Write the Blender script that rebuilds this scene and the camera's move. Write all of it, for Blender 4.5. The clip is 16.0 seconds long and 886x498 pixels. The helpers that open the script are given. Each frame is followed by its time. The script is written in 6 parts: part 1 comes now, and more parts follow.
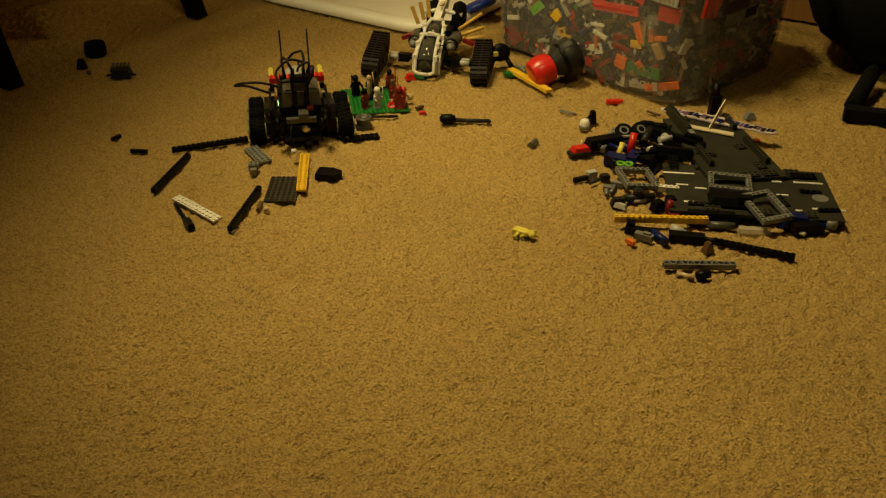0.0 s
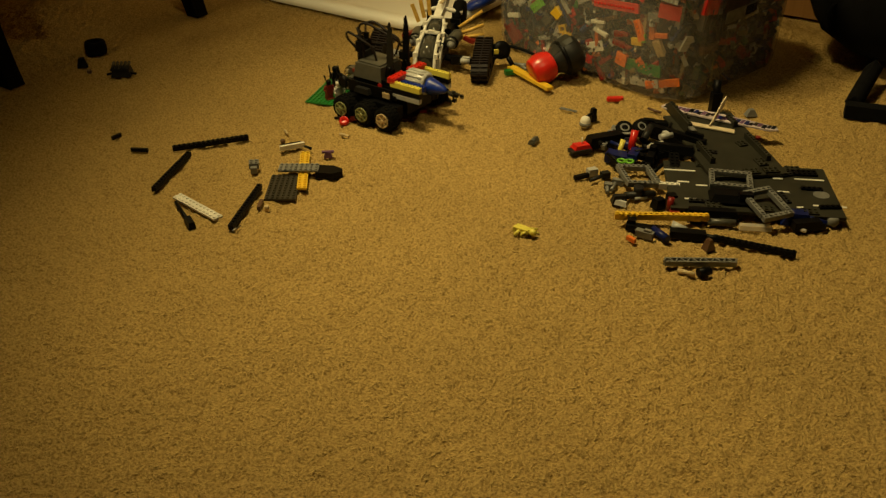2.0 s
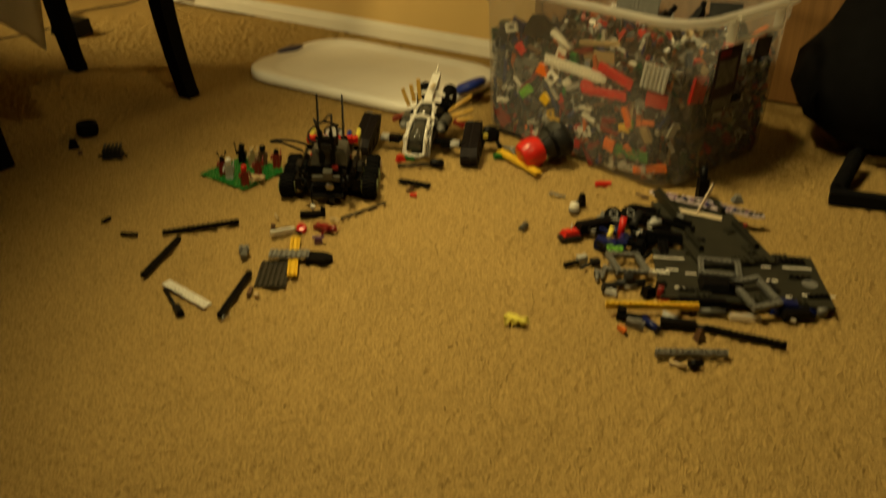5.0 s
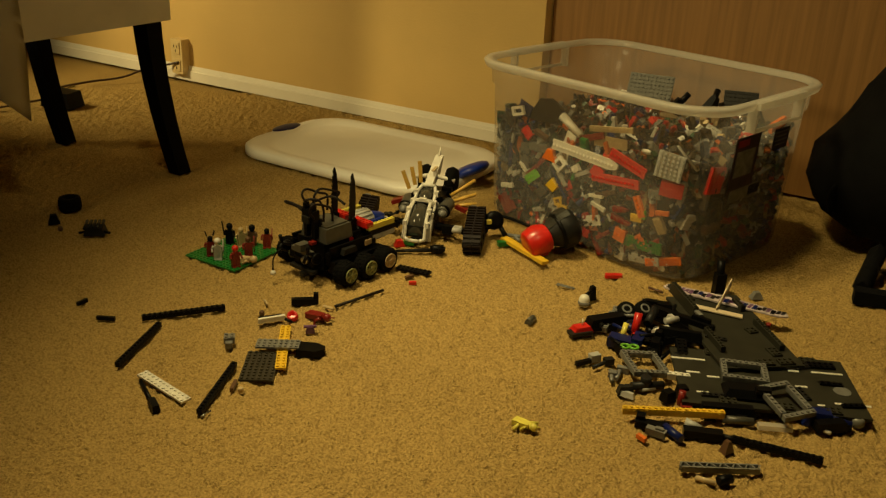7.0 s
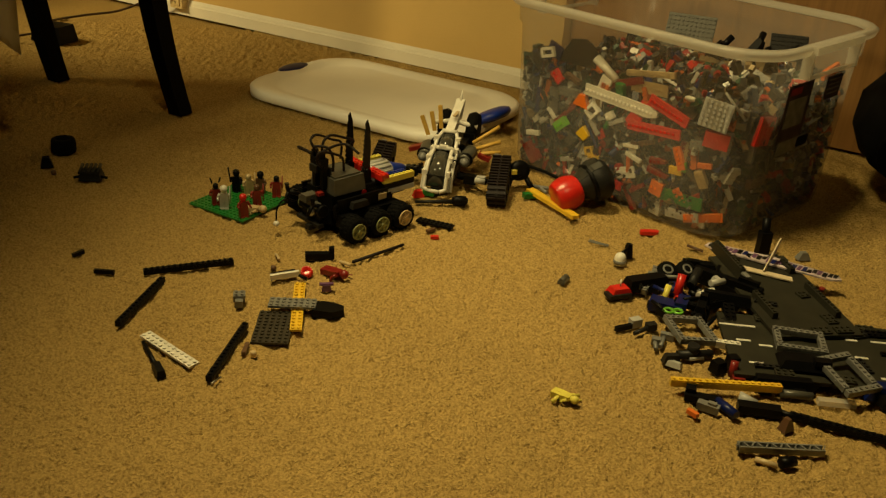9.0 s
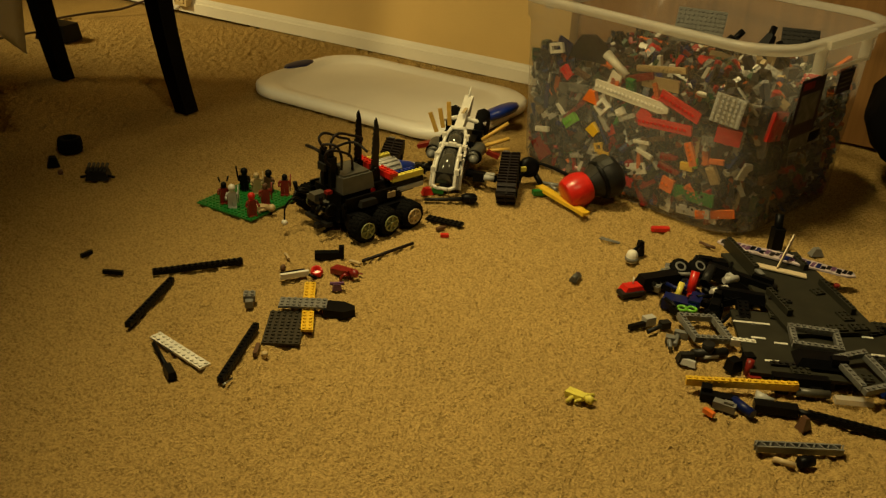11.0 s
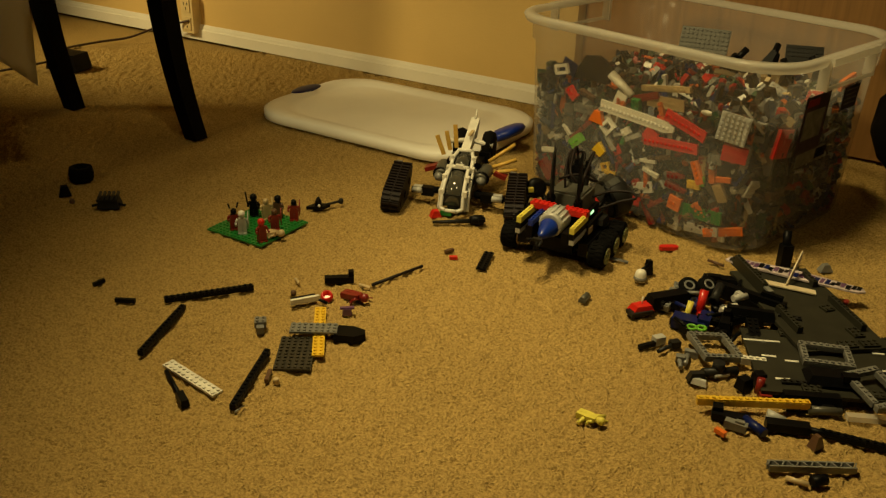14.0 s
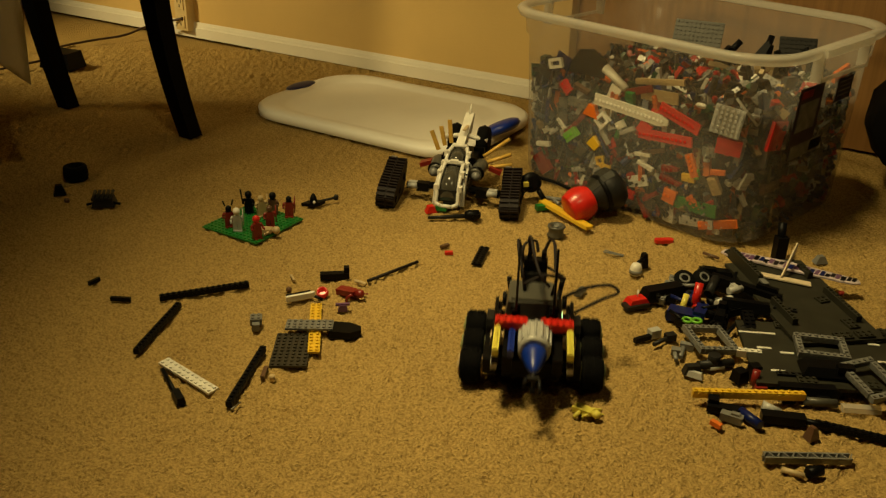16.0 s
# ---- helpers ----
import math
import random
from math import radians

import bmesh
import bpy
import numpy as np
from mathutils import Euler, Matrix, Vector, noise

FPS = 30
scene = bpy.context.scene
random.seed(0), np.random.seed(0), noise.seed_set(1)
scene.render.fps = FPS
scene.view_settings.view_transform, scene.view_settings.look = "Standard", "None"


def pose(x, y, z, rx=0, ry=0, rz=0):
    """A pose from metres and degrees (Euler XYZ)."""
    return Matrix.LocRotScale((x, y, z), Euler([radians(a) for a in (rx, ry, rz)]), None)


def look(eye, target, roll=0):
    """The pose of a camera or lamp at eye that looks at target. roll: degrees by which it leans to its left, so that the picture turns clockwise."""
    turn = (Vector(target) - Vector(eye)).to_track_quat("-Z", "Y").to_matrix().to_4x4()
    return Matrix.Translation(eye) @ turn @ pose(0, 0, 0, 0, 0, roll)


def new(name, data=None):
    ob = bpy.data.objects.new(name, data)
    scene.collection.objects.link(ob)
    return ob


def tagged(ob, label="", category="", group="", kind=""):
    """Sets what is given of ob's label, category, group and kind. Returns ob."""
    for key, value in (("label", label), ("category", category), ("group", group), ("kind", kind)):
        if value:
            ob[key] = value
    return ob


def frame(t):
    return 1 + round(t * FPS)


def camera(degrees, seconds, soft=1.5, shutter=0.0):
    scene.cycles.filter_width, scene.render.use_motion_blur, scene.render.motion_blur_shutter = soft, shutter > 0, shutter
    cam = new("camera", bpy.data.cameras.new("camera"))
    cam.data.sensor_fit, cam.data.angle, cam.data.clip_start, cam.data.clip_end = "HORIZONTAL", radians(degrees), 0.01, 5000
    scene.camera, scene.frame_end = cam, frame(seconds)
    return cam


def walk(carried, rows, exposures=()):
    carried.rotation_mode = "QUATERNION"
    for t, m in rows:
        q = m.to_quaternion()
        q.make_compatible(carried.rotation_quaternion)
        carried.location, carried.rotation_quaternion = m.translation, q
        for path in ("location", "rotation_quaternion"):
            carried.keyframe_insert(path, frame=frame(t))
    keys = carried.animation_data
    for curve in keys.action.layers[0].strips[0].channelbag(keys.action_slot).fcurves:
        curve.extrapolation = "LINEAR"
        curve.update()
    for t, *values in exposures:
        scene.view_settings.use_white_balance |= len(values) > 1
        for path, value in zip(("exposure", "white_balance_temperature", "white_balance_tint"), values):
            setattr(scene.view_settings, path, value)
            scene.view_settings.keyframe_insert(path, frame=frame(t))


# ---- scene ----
cam = camera(51.6, 16.0, soft=1.3, shutter=0.6)
PATH = [
    (0, (0.081, -0.133, 0.682), (0.016, 1.562, -0.378), 0.2),
    (0.5, (0.081, -0.133, 0.681), (0.021, 1.56, -0.382), 0.1),
    (1, (0.084, -0.132, 0.682), (0.018, 1.56, -0.383), -0.1),
    (1.5, (0.084, -0.132, 0.684), (0.016, 1.56, -0.381), -0.2),
    (2, (0.082, -0.133, 0.681), (0.014, 1.56, -0.382), 0.0),
    (2.5, (0.08, -0.132, 0.683), (0.01, 1.561, -0.381), 0.3),
    (3, (0.081, -0.131, 0.683), (0.009, 1.56, -0.382), 0.1),
    (3.5, (0.08, -0.132, 0.682), (0.011, 1.561, -0.38), -0.0),
    (4, (0.082, -0.132, 0.68), (0.018, 1.561, -0.382), -0.1),
    (4.5, (0.081, -0.129, 0.683), (0.022, 1.562, -0.382), 0.1),
    (5, (0.074, -0.115, 0.709), (0.034, 1.651, -0.23), 0.7),
    (5.2, (0.069, -0.111, 0.721), (0.038, 1.681, -0.166), 0.8),
    (7.3, (0.039, -0.003, 0.672), (0.024, 1.84, -0.104), 3.3),
    (7.5, (0.022, 0.007, 0.671), (0.015, 1.85, -0.107), 4.1),
    (8, (0.007, 0.058, 0.644), (0.003, 1.871, -0.2), 3.8),
    (10.5, (-0.013, 0.101, 0.636), (-0.016, 1.89, -0.258), 3.3),
    (11, (-0.013, 0.102, 0.636), (-0.02, 1.892, -0.256), 3.1),
    (11.5, (-0.012, 0.102, 0.639), (-0.025, 1.894, -0.249), 2.9),
    (12, (-0.015, 0.099, 0.64), (-0.039, 1.901, -0.227), 2.4),
    (12.5, (-0.012, 0.099, 0.644), (-0.039, 1.906, -0.212), 2.3),
    (13, (-0.013, 0.098, 0.646), (-0.037, 1.907, -0.205), 2.2),
    (13.5, (-0.012, 0.099, 0.647), (-0.04, 1.908, -0.205), 1.9),
    (14, (-0.012, 0.099, 0.646), (-0.042, 1.905, -0.212), 1.8),
    (14.5, (-0.01, 0.1, 0.646), (-0.044, 1.903, -0.217), 1.6),
    (15, (-0.009, 0.1, 0.648), (-0.04, 1.903, -0.217), 1.3),
    (15.5, (-0.01, 0.101, 0.649), (-0.039, 1.903, -0.218), 1.2),
    (16, (-0.008, 0.099, 0.646), (-0.033, 1.901, -0.221), 1.3),
]
walk(cam, [(t, look(eye, target, roll)) for t, eye, target, roll in PATH])


# ---- light ----
world = bpy.data.worlds.new("room_air")
scene.world = world
world.use_nodes = True
world.node_tree.nodes["Background"].inputs[0].default_value = (1.0, 0.62, 0.26, 1)
world.node_tree.nodes["Background"].inputs[1].default_value = 0.0015


def area_lamp(name, at, target, size, watts, colour):
    data = bpy.data.lights.new(name, "AREA")
    data.shape, data.size, data.energy, data.color = "DISK", size, watts, colour
    ob = new(name, data)
    ob.matrix_world = look(at, target)
    return ob


WARM = (1.0, 0.775, 0.325)


def spot_lamp(name, at, target, cone, blend, size, watts, colour):
    data = bpy.data.lights.new(name, "SPOT")
    data.spot_size, data.spot_blend, data.shadow_soft_size, data.energy, data.color = radians(cone), blend, size, watts, colour
    ob = new(name, data)
    ob.matrix_world = look(at, target)
    return ob


# a recessed ceiling spot over the carpet and a shaded floor lamp across the room
spot_lamp("ceiling_spot_light", (-0.50, 1.24, 2.36), (0.57, 0.99, 0), 64, 1.0, 0.22, 286, WARM)
spot_lamp("floor_lamp_light", (-1.60, 0.50, 1.50), (0.20, 2.34, 0.72), 62, 1.0, 0.16, 104, WARM)
# added fill from behind the camera that lifts the lid, chair and far floor
spot_lamp("far_floor_fill_light", (0.55, -0.30, 2.36), (-0.22, 2.24, 0.05), 40, 1.0, 0.12, 66, WARM)
# added fill from the left that lifts the wall and floor behind the chair
spot_lamp("left_wall_fill_light", (-1.95, 2.20, 0.95), (-0.86, 2.80, 0.22), 62, 1.0, 0.10, 74, WARM)
scene.view_settings.exposure = 0.0


# ---- materials ----
def material(name, colour, rough=0.5, metal=0.0, vary=0.15, scale=60, bump=0.0, bump_scale=300, spec=0.5, per_object=0.0, hue=None):
    """Principled surface whose colour varies at a coarse and a fine scale, with optional fine relief."""
    m = bpy.data.materials.new(name)
    m.use_nodes = True
    nt = m.node_tree
    b = nt.nodes["Principled BSDF"]
    tc = nt.nodes.new("ShaderNodeTexCoord")
    n1 = nt.nodes.new("ShaderNodeTexNoise")
    n1.inputs["Scale"].default_value, n1.inputs["Detail"].default_value = scale, 6
    nt.links.new(tc.outputs["Object"], n1.inputs["Vector"])
    ramp = nt.nodes.new("ShaderNodeValToRGB")
    lo = [c * (1 - vary) for c in colour]
    hi = [min(1, c * (1 + vary)) for c in (hue or colour)]
    ramp.color_ramp.elements[0].position, ramp.color_ramp.elements[0].color = 0.3, (*lo, 1)
    ramp.color_ramp.elements[1].position, ramp.color_ramp.elements[1].color = 0.7, (*hi, 1)
    nt.links.new(n1.outputs["Fac"], ramp.inputs[0])
    nt.links.new(ramp.outputs[0], b.inputs["Base Color"])
    b.inputs["Roughness"].default_value, b.inputs["Metallic"].default_value = rough, metal
    b.inputs["Specular IOR Level"].default_value = spec
    if bump:
        n2 = nt.nodes.new("ShaderNodeTexNoise")
        n2.inputs["Scale"].default_value, n2.inputs["Detail"].default_value = bump_scale, 3
        nt.links.new(tc.outputs["Object"], n2.inputs["Vector"])
        bp = nt.nodes.new("ShaderNodeBump")
        bp.inputs["Strength"].default_value, bp.inputs["Distance"].default_value = bump, 0.002
        nt.links.new(n2.outputs["Fac"], bp.inputs["Height"])
        nt.links.new(bp.outputs[0], b.inputs["Normal"])
    return m


def carpet_material():
    """Beige cut-pile carpet: curled tufts a few millimetres across, with broader worn and brushed patches."""
    m = bpy.data.materials.new("carpet_pile")
    m.use_nodes = True
    nt = m.node_tree
    b = nt.nodes["Principled BSDF"]
    tc = nt.nodes.new("ShaderNodeTexCoord")

    def noise_node(scale, detail, distort):
        n = nt.nodes.new("ShaderNodeTexNoise")
        n.inputs["Scale"].default_value, n.inputs["Detail"].default_value, n.inputs["Distortion"].default_value = scale, detail, distort
        nt.links.new(tc.outputs["Object"], n.inputs["Vector"])
        return n
    tuft, fine, broad = noise_node(300, 4, 0.2), noise_node(700, 2, 0.2), noise_node(5, 3, 0.4)
    r1 = nt.nodes.new("ShaderNodeValToRGB")
    r1.color_ramp.elements[0].position, r1.color_ramp.elements[0].color = 0.33, (0.335, 0.219, 0.069, 1)
    r1.color_ramp.elements[1].position, r1.color_ramp.elements[1].color = 0.60, (0.580, 0.398, 0.141, 1)
    nt.links.new(tuft.outputs["Fac"], r1.inputs[0])
    r2 = nt.nodes.new("ShaderNodeValToRGB")
    r2.color_ramp.elements[0].position, r2.color_ramp.elements[0].color = 0.3, (0.90, 0.90, 0.90, 1)
    r2.color_ramp.elements[1].position, r2.color_ramp.elements[1].color = 0.7, (1, 1, 1, 1)
    nt.links.new(broad.outputs["Fac"], r2.inputs[0])
    mul = nt.nodes.new("ShaderNodeMixRGB")
    mul.blend_type = "MULTIPLY"
    mul.inputs[0].default_value = 1
    nt.links.new(r1.outputs[0], mul.inputs[1])
    nt.links.new(r2.outputs[0], mul.inputs[2])
    nt.links.new(mul.outputs[0], b.inputs["Base Color"])
    b.inputs["Roughness"].default_value = 0.95
    b.inputs["Specular IOR Level"].default_value = 0.1
    add = nt.nodes.new("ShaderNodeMath")
    add.operation = "ADD"
    half = nt.nodes.new("ShaderNodeMath")
    half.operation = "MULTIPLY"
    half.inputs[1].default_value = 0.35
    nt.links.new(fine.outputs["Fac"], half.inputs[0])
    nt.links.new(tuft.outputs["Fac"], add.inputs[0])
    nt.links.new(half.outputs[0], add.inputs[1])
    bp = nt.nodes.new("ShaderNodeBump")
    bp.inputs["Strength"].default_value, bp.inputs["Distance"].default_value = 1.0, 0.006
    nt.links.new(add.outputs[0], bp.inputs["Height"])
    nt.links.new(bp.outputs[0], b.inputs["Normal"])
    return m


def wood_material():
    m = material("oak_veneer", (0.30, 0.155, 0.05), 0.45, vary=0.2, scale=3)
    nt = m.node_tree
    tc = nt.nodes["Texture Coordinate"]
    mp = nt.nodes.new("ShaderNodeMapping")
    mp.inputs["Scale"].default_value = (22, 22, 0.8)
    nt.links.new(tc.outputs["Object"], mp.inputs[0])
    n = nt.nodes["Noise Texture"]
    nt.links.new(mp.outputs[0], n.inputs["Vector"])
    n.inputs["Scale"].default_value, n.inputs["Detail"].default_value = 4, 8
    return m


def clear_tub_material(name, through_share, tint, rough):
    """Milky clear polypropylene: part of the light passes straight, part is scattered, with a soft gloss."""
    m = bpy.data.materials.new(name)
    m.use_nodes = True
    nt = m.node_tree
    b = nt.nodes["Principled BSDF"]
    b.inputs["Base Color"].default_value = (*tint, 1)
    b.inputs["Roughness"].default_value = rough
    tr = nt.nodes.new("ShaderNodeBsdfTransparent")
    tr.inputs[0].default_value = (0.95, 0.94, 0.91, 1)
    tl = nt.nodes.new("ShaderNodeBsdfTranslucent")
    tl.inputs[0].default_value = (*tint, 1)
    soft = nt.nodes.new("ShaderNodeMixShader")
    soft.inputs[0].default_value = 0.45
    nt.links.new(b.outputs[0], soft.inputs[1])
    nt.links.new(tl.outputs[0], soft.inputs[2])
    nz = nt.nodes.new("ShaderNodeTexNoise")
    nz.inputs["Scale"].default_value, nz.inputs["Detail"].default_value = 9, 5
    rng = nt.nodes.new("ShaderNodeMapRange")
    rng.inputs[3].default_value, rng.inputs[4].default_value = through_share - 0.05, through_share + 0.05
    nt.links.new(nz.outputs["Fac"], rng.inputs[0])
    mix = nt.nodes.new("ShaderNodeMixShader")
    nt.links.new(rng.outputs[0], mix.inputs[0])
    nt.links.new(soft.outputs[0], mix.inputs[1])
    nt.links.new(tr.outputs[0], mix.inputs[2])
    nt.links.new(mix.outputs[0], nt.nodes["Material Output"].inputs[0])
    return m


def mixed_bricks_material():
    """Toy bricks of many colours, one colour to each loose piece."""
    m = bpy.data.materials.new("mixed_bricks")
    m.use_nodes = True
    nt = m.node_tree
    b = nt.nodes["Principled BSDF"]
    g = nt.nodes.new("ShaderNodeNewGeometry")
    ramp = nt.nodes.new("ShaderNodeValToRGB")
    ramp.color_ramp.interpolation = "CONSTANT"
    cols = [(0.006, 0.006, 0.007), (0.05, 0.05, 0.05), (0.30, 0.012, 0.008), (0.006, 0.006, 0.006), (0.15, 0.15, 0.14), (0.55, 0.53, 0.47),
            (0.008, 0.02, 0.10), (0.02, 0.018, 0.016), (0.008, 0.008, 0.008), (0.012, 0.06, 0.03), (0.006, 0.006, 0.006), (0.26, 0.19, 0.10),
            (0.05, 0.024, 0.014), (0.04, 0.04, 0.038), (0.08, 0.08, 0.08), (0.30, 0.30, 0.28), (0.01, 0.01, 0.01), (0.03, 0.05, 0.03),
            (0.14, 0.010, 0.008), (0.02, 0.03, 0.05), (0.012, 0.012, 0.012), (0.07, 0.06, 0.045), (0.40, 0.09, 0.01), (0.015, 0.014, 0.012)]
    e = ramp.color_ramp.elements
    e[0].color = (*cols[0], 1)
    e[0].position = 0
    e[1].position, e[1].color = 1 / len(cols), (*cols[1], 1)
    for i, c in enumerate(cols[2:], 2):
        k = e.new(i / len(cols))
        k.color = (*c, 1)
    nt.links.new(g.outputs["Random Per Island"], ramp.inputs[0])
    nt.links.new(ramp.outputs[0], b.inputs["Base Color"])
    b.inputs["Roughness"].default_value = 0.32
    return m


MAT = dict(
    carpet=carpet_material(), wood=wood_material(), mixed=mixed_bricks_material(),
    wall=material("wall_paint", (0.60, 0.412, 0.148), 0.7, vary=0.06, scale=4, bump=0.35, bump_scale=180),
    trim=material("white_trim_paint", (0.76, 0.72, 0.62), 0.4, vary=0.05, scale=8),
    # unseen walls and ceiling, darkened so that less light bounces into the shadows
    unseen_wall=material("dark_unseen_wall", (0.16, 0.10, 0.05), 0.6, vary=0.2, scale=3),
    ceiling=material("ceiling_paint", (0.55, 0.52, 0.46), 0.9, vary=0.04, scale=10),
    tub=clear_tub_material("clear_tub", 0.77, (0.80, 0.78, 0.72), 0.22),
    rim=clear_tub_material("clear_tub_rim", 0.52, (0.84, 0.82, 0.76), 0.25),
    lid=material("white_lid_plastic", (0.86, 0.85, 0.80), 0.38, vary=0.05, scale=6, bump=0.1, bump_scale=120),
    black=material("black_plastic", (0.003, 0.003, 0.0034), 0.42, vary=0.3, scale=90, spec=0.12),
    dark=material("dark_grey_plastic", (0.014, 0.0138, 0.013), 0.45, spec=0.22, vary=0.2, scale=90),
    road=material("road_plate_grey", (0.024, 0.023, 0.015), 0.55, vary=0.25, scale=30, spec=0.3),
    mid=material("grey_plastic", (0.165, 0.165, 0.155), 0.35, vary=0.15, scale=80),
    light=material("light_grey_plastic", (0.40, 0.40, 0.38), 0.32, vary=0.12, scale=80),
    white=material("white_plastic", (0.72, 0.70, 0.63), 0.32, vary=0.08, scale=60),
    red=material("red_plastic", (0.55, 0.018, 0.010), 0.30, vary=0.12, scale=70),
    darkred=material("dark_red_plastic", (0.20, 0.015, 0.010), 0.35, vary=0.15, scale=70),
    orange=material("orange_plastic", (0.70, 0.16, 0.02), 0.30, vary=0.12, scale=70),
    yellow=material("yellow_plastic", (0.72, 0.46, 0.03), 0.30, vary=0.10, scale=70),
    pale=material("pale_yellow_plastic", (0.70, 0.62, 0.10), 0.30, vary=0.10, scale=70),
    tan=material("tan_plastic", (0.50, 0.38, 0.20), 0.38, vary=0.12, scale=70),
    brown=material("brown_plastic", (0.10, 0.05, 0.025), 0.40, vary=0.15, scale=70),
    track=material("brown_rubber_track", (0.009, 0.005, 0.0045), 0.6, spec=0.25, vary=0.3, scale=120),
    blue=material("blue_plastic", (0.003, 0.024, 0.25), 0.38, vary=0.15, scale=70),
    navy=material("dark_blue_plastic", (0.003, 0.009, 0.085), 0.4, vary=0.15, scale=70, spec=0.3),
    green=material("green_plastic", (0.012, 0.17, 0.028), 0.38, vary=0.12, scale=70),
    lime=material("lime_plastic", (0.14, 0.42, 0.03), 0.3, vary=0.12, scale=70),
    cover=material("dark_cover_grey", (0.070, 0.068, 0.055), 0.4, vary=0.15, scale=80),
    olive=material("olive_hub_plastic", (0.22, 0.24, 0.10), 0.4, vary=0.15, scale=90),
    purple=material("purple_plastic", (0.12, 0.05, 0.13), 0.4, vary=0.15, scale=90),
    rubber=material("tyre_rubber", (0.003, 0.003, 0.003), 0.85, spec=0.1, vary=0.3, scale=150, bump=0.3, bump_scale=400),
    legwood=material("dark_stained_wood", (0.003, 0.0024, 0.0024), 0.7, spec=0.06, vary=0.4, scale=12),
    cloth=material("cream_upholstery", (0.62, 0.56, 0.42), 0.9, vary=0.06, scale=15, bump=0.5, bump_scale=700),
    bag=material("black_nylon", (0.002, 0.002, 0.0025), 0.9, vary=0.5, scale=40, bump=0.6, bump_scale=500, spec=0.15),
    cord=material("cord_vinyl", (0.05, 0.025, 0.015), 0.5, vary=0.2, scale=60),
    ivory=material("ivory_plastic", (0.62, 0.48, 0.24), 0.4, vary=0.05, scale=40),
    steel=material("steel", (0.5, 0.5, 0.48), 0.3, metal=1.0, vary=0.1, scale=100),
    smoke=material("smoked_canopy", (0.055, 0.052, 0.040), 0.12, vary=0.2, scale=60),
    paper=material("printed_card", (0.42, 0.36, 0.34), 0.6, vary=0.35, scale=70, hue=(0.5, 0.42, 0.46)),
    print=material("dark_print", (0.030, 0.016, 0.018), 0.5, vary=0.5, scale=60),
    drab=material("faded_print", (0.13, 0.125, 0.10), 0.5, vary=0.4, scale=70),
    gold=material("gold_plastic", (0.58, 0.36, 0.07), 0.35, vary=0.12, scale=80),
    drabplate=material("brownish_grey_plastic", (0.036, 0.031, 0.021), 0.45, vary=0.2, scale=60, spec=0.3),
    balsa=material("balsa_wood", (0.62, 0.52, 0.36), 0.6, vary=0.1, scale=60),
)
glow = bpy.data.materials.new("green_display")
glow.use_nodes = True
glow.node_tree.nodes["Principled BSDF"].inputs["Emission Color"].default_value = (0.45, 1.0, 0.4, 1)
glow.node_tree.nodes["Principled BSDF"].inputs["Emission Strength"].default_value = 1.6
MAT["glow"] = glow


# ---- mesh helpers ----
def I(x=0, y=0, z=0, rx=0, ry=0, rz=0):
    return pose(x, y, z, rx, ry, rz)


def box(bm, c, s, m=None, top=None):
    """A box with its centre c and size s; top: scale of its upper face in x and y."""
    x, y, z = (v / 2 for v in s)
    tx, ty = top or (1, 1)
    pts = [(-x, -y, -z), (x, -y, -z), (x, y, -z), (-x, y, -z), (-x * tx, -y * ty, z), (x * tx, -y * ty, z), (x * tx, y * ty, z), (-x * tx, y * ty, z)]
    mm = m or Matrix()
    vs = [bm.verts.new(mm @ Vector((p[0] + c[0], p[1] + c[1], p[2] + c[2]))) for p in pts]
    for f in ((3, 2, 1, 0), (4, 5, 6, 7), (0, 1, 5, 4), (1, 2, 6, 5), (2, 3, 7, 6), (3, 0, 4, 7)):
        bm.faces.new([vs[i] for i in f])
    return vs


def rod(bm, a, b, r, r2=None, n=10, caps=True):
    """A round or tapered rod from a to b."""
    a, b = Vector(a), Vector(b)
    d = b - a
    q = d.to_track_quat("Z", "Y").to_matrix()
    r2 = r if r2 is None else r2
    A, B = [], []
    for i in range(n):
        w = 2 * math.pi * i / n
        e = q @ Vector((math.cos(w), math.sin(w), 0))
        A.append(bm.verts.new(a + e * r))
        B.append(bm.verts.new(b + e * r2))
    for i in range(n):
        bm.faces.new((A[i], A[(i + 1) % n], B[(i + 1) % n], B[i])).smooth = True
    if caps:
        bm.faces.new(A[::-1])
        bm.faces.new(B)


def lathe(bm, profile, m=None, n=20):
    """A body turned about local z from pairs (radius, height)."""
    mm = m or Matrix()
    rings = []
    for r, z in profile:
        rings.append([bm.verts.new(mm @ Vector((r * math.cos(2 * math.pi * i / n), r * math.sin(2 * math.pi * i / n), z))) for i in range(n)])
    for p, q in zip(rings, rings[1:]):
        for i in range(n):
            bm.faces.new((p[i], p[(i + 1) % n], q[(i + 1) % n], q[i])).smooth = True
    bm.faces.new(rings[0][::-1])
    bm.faces.new(rings[-1])


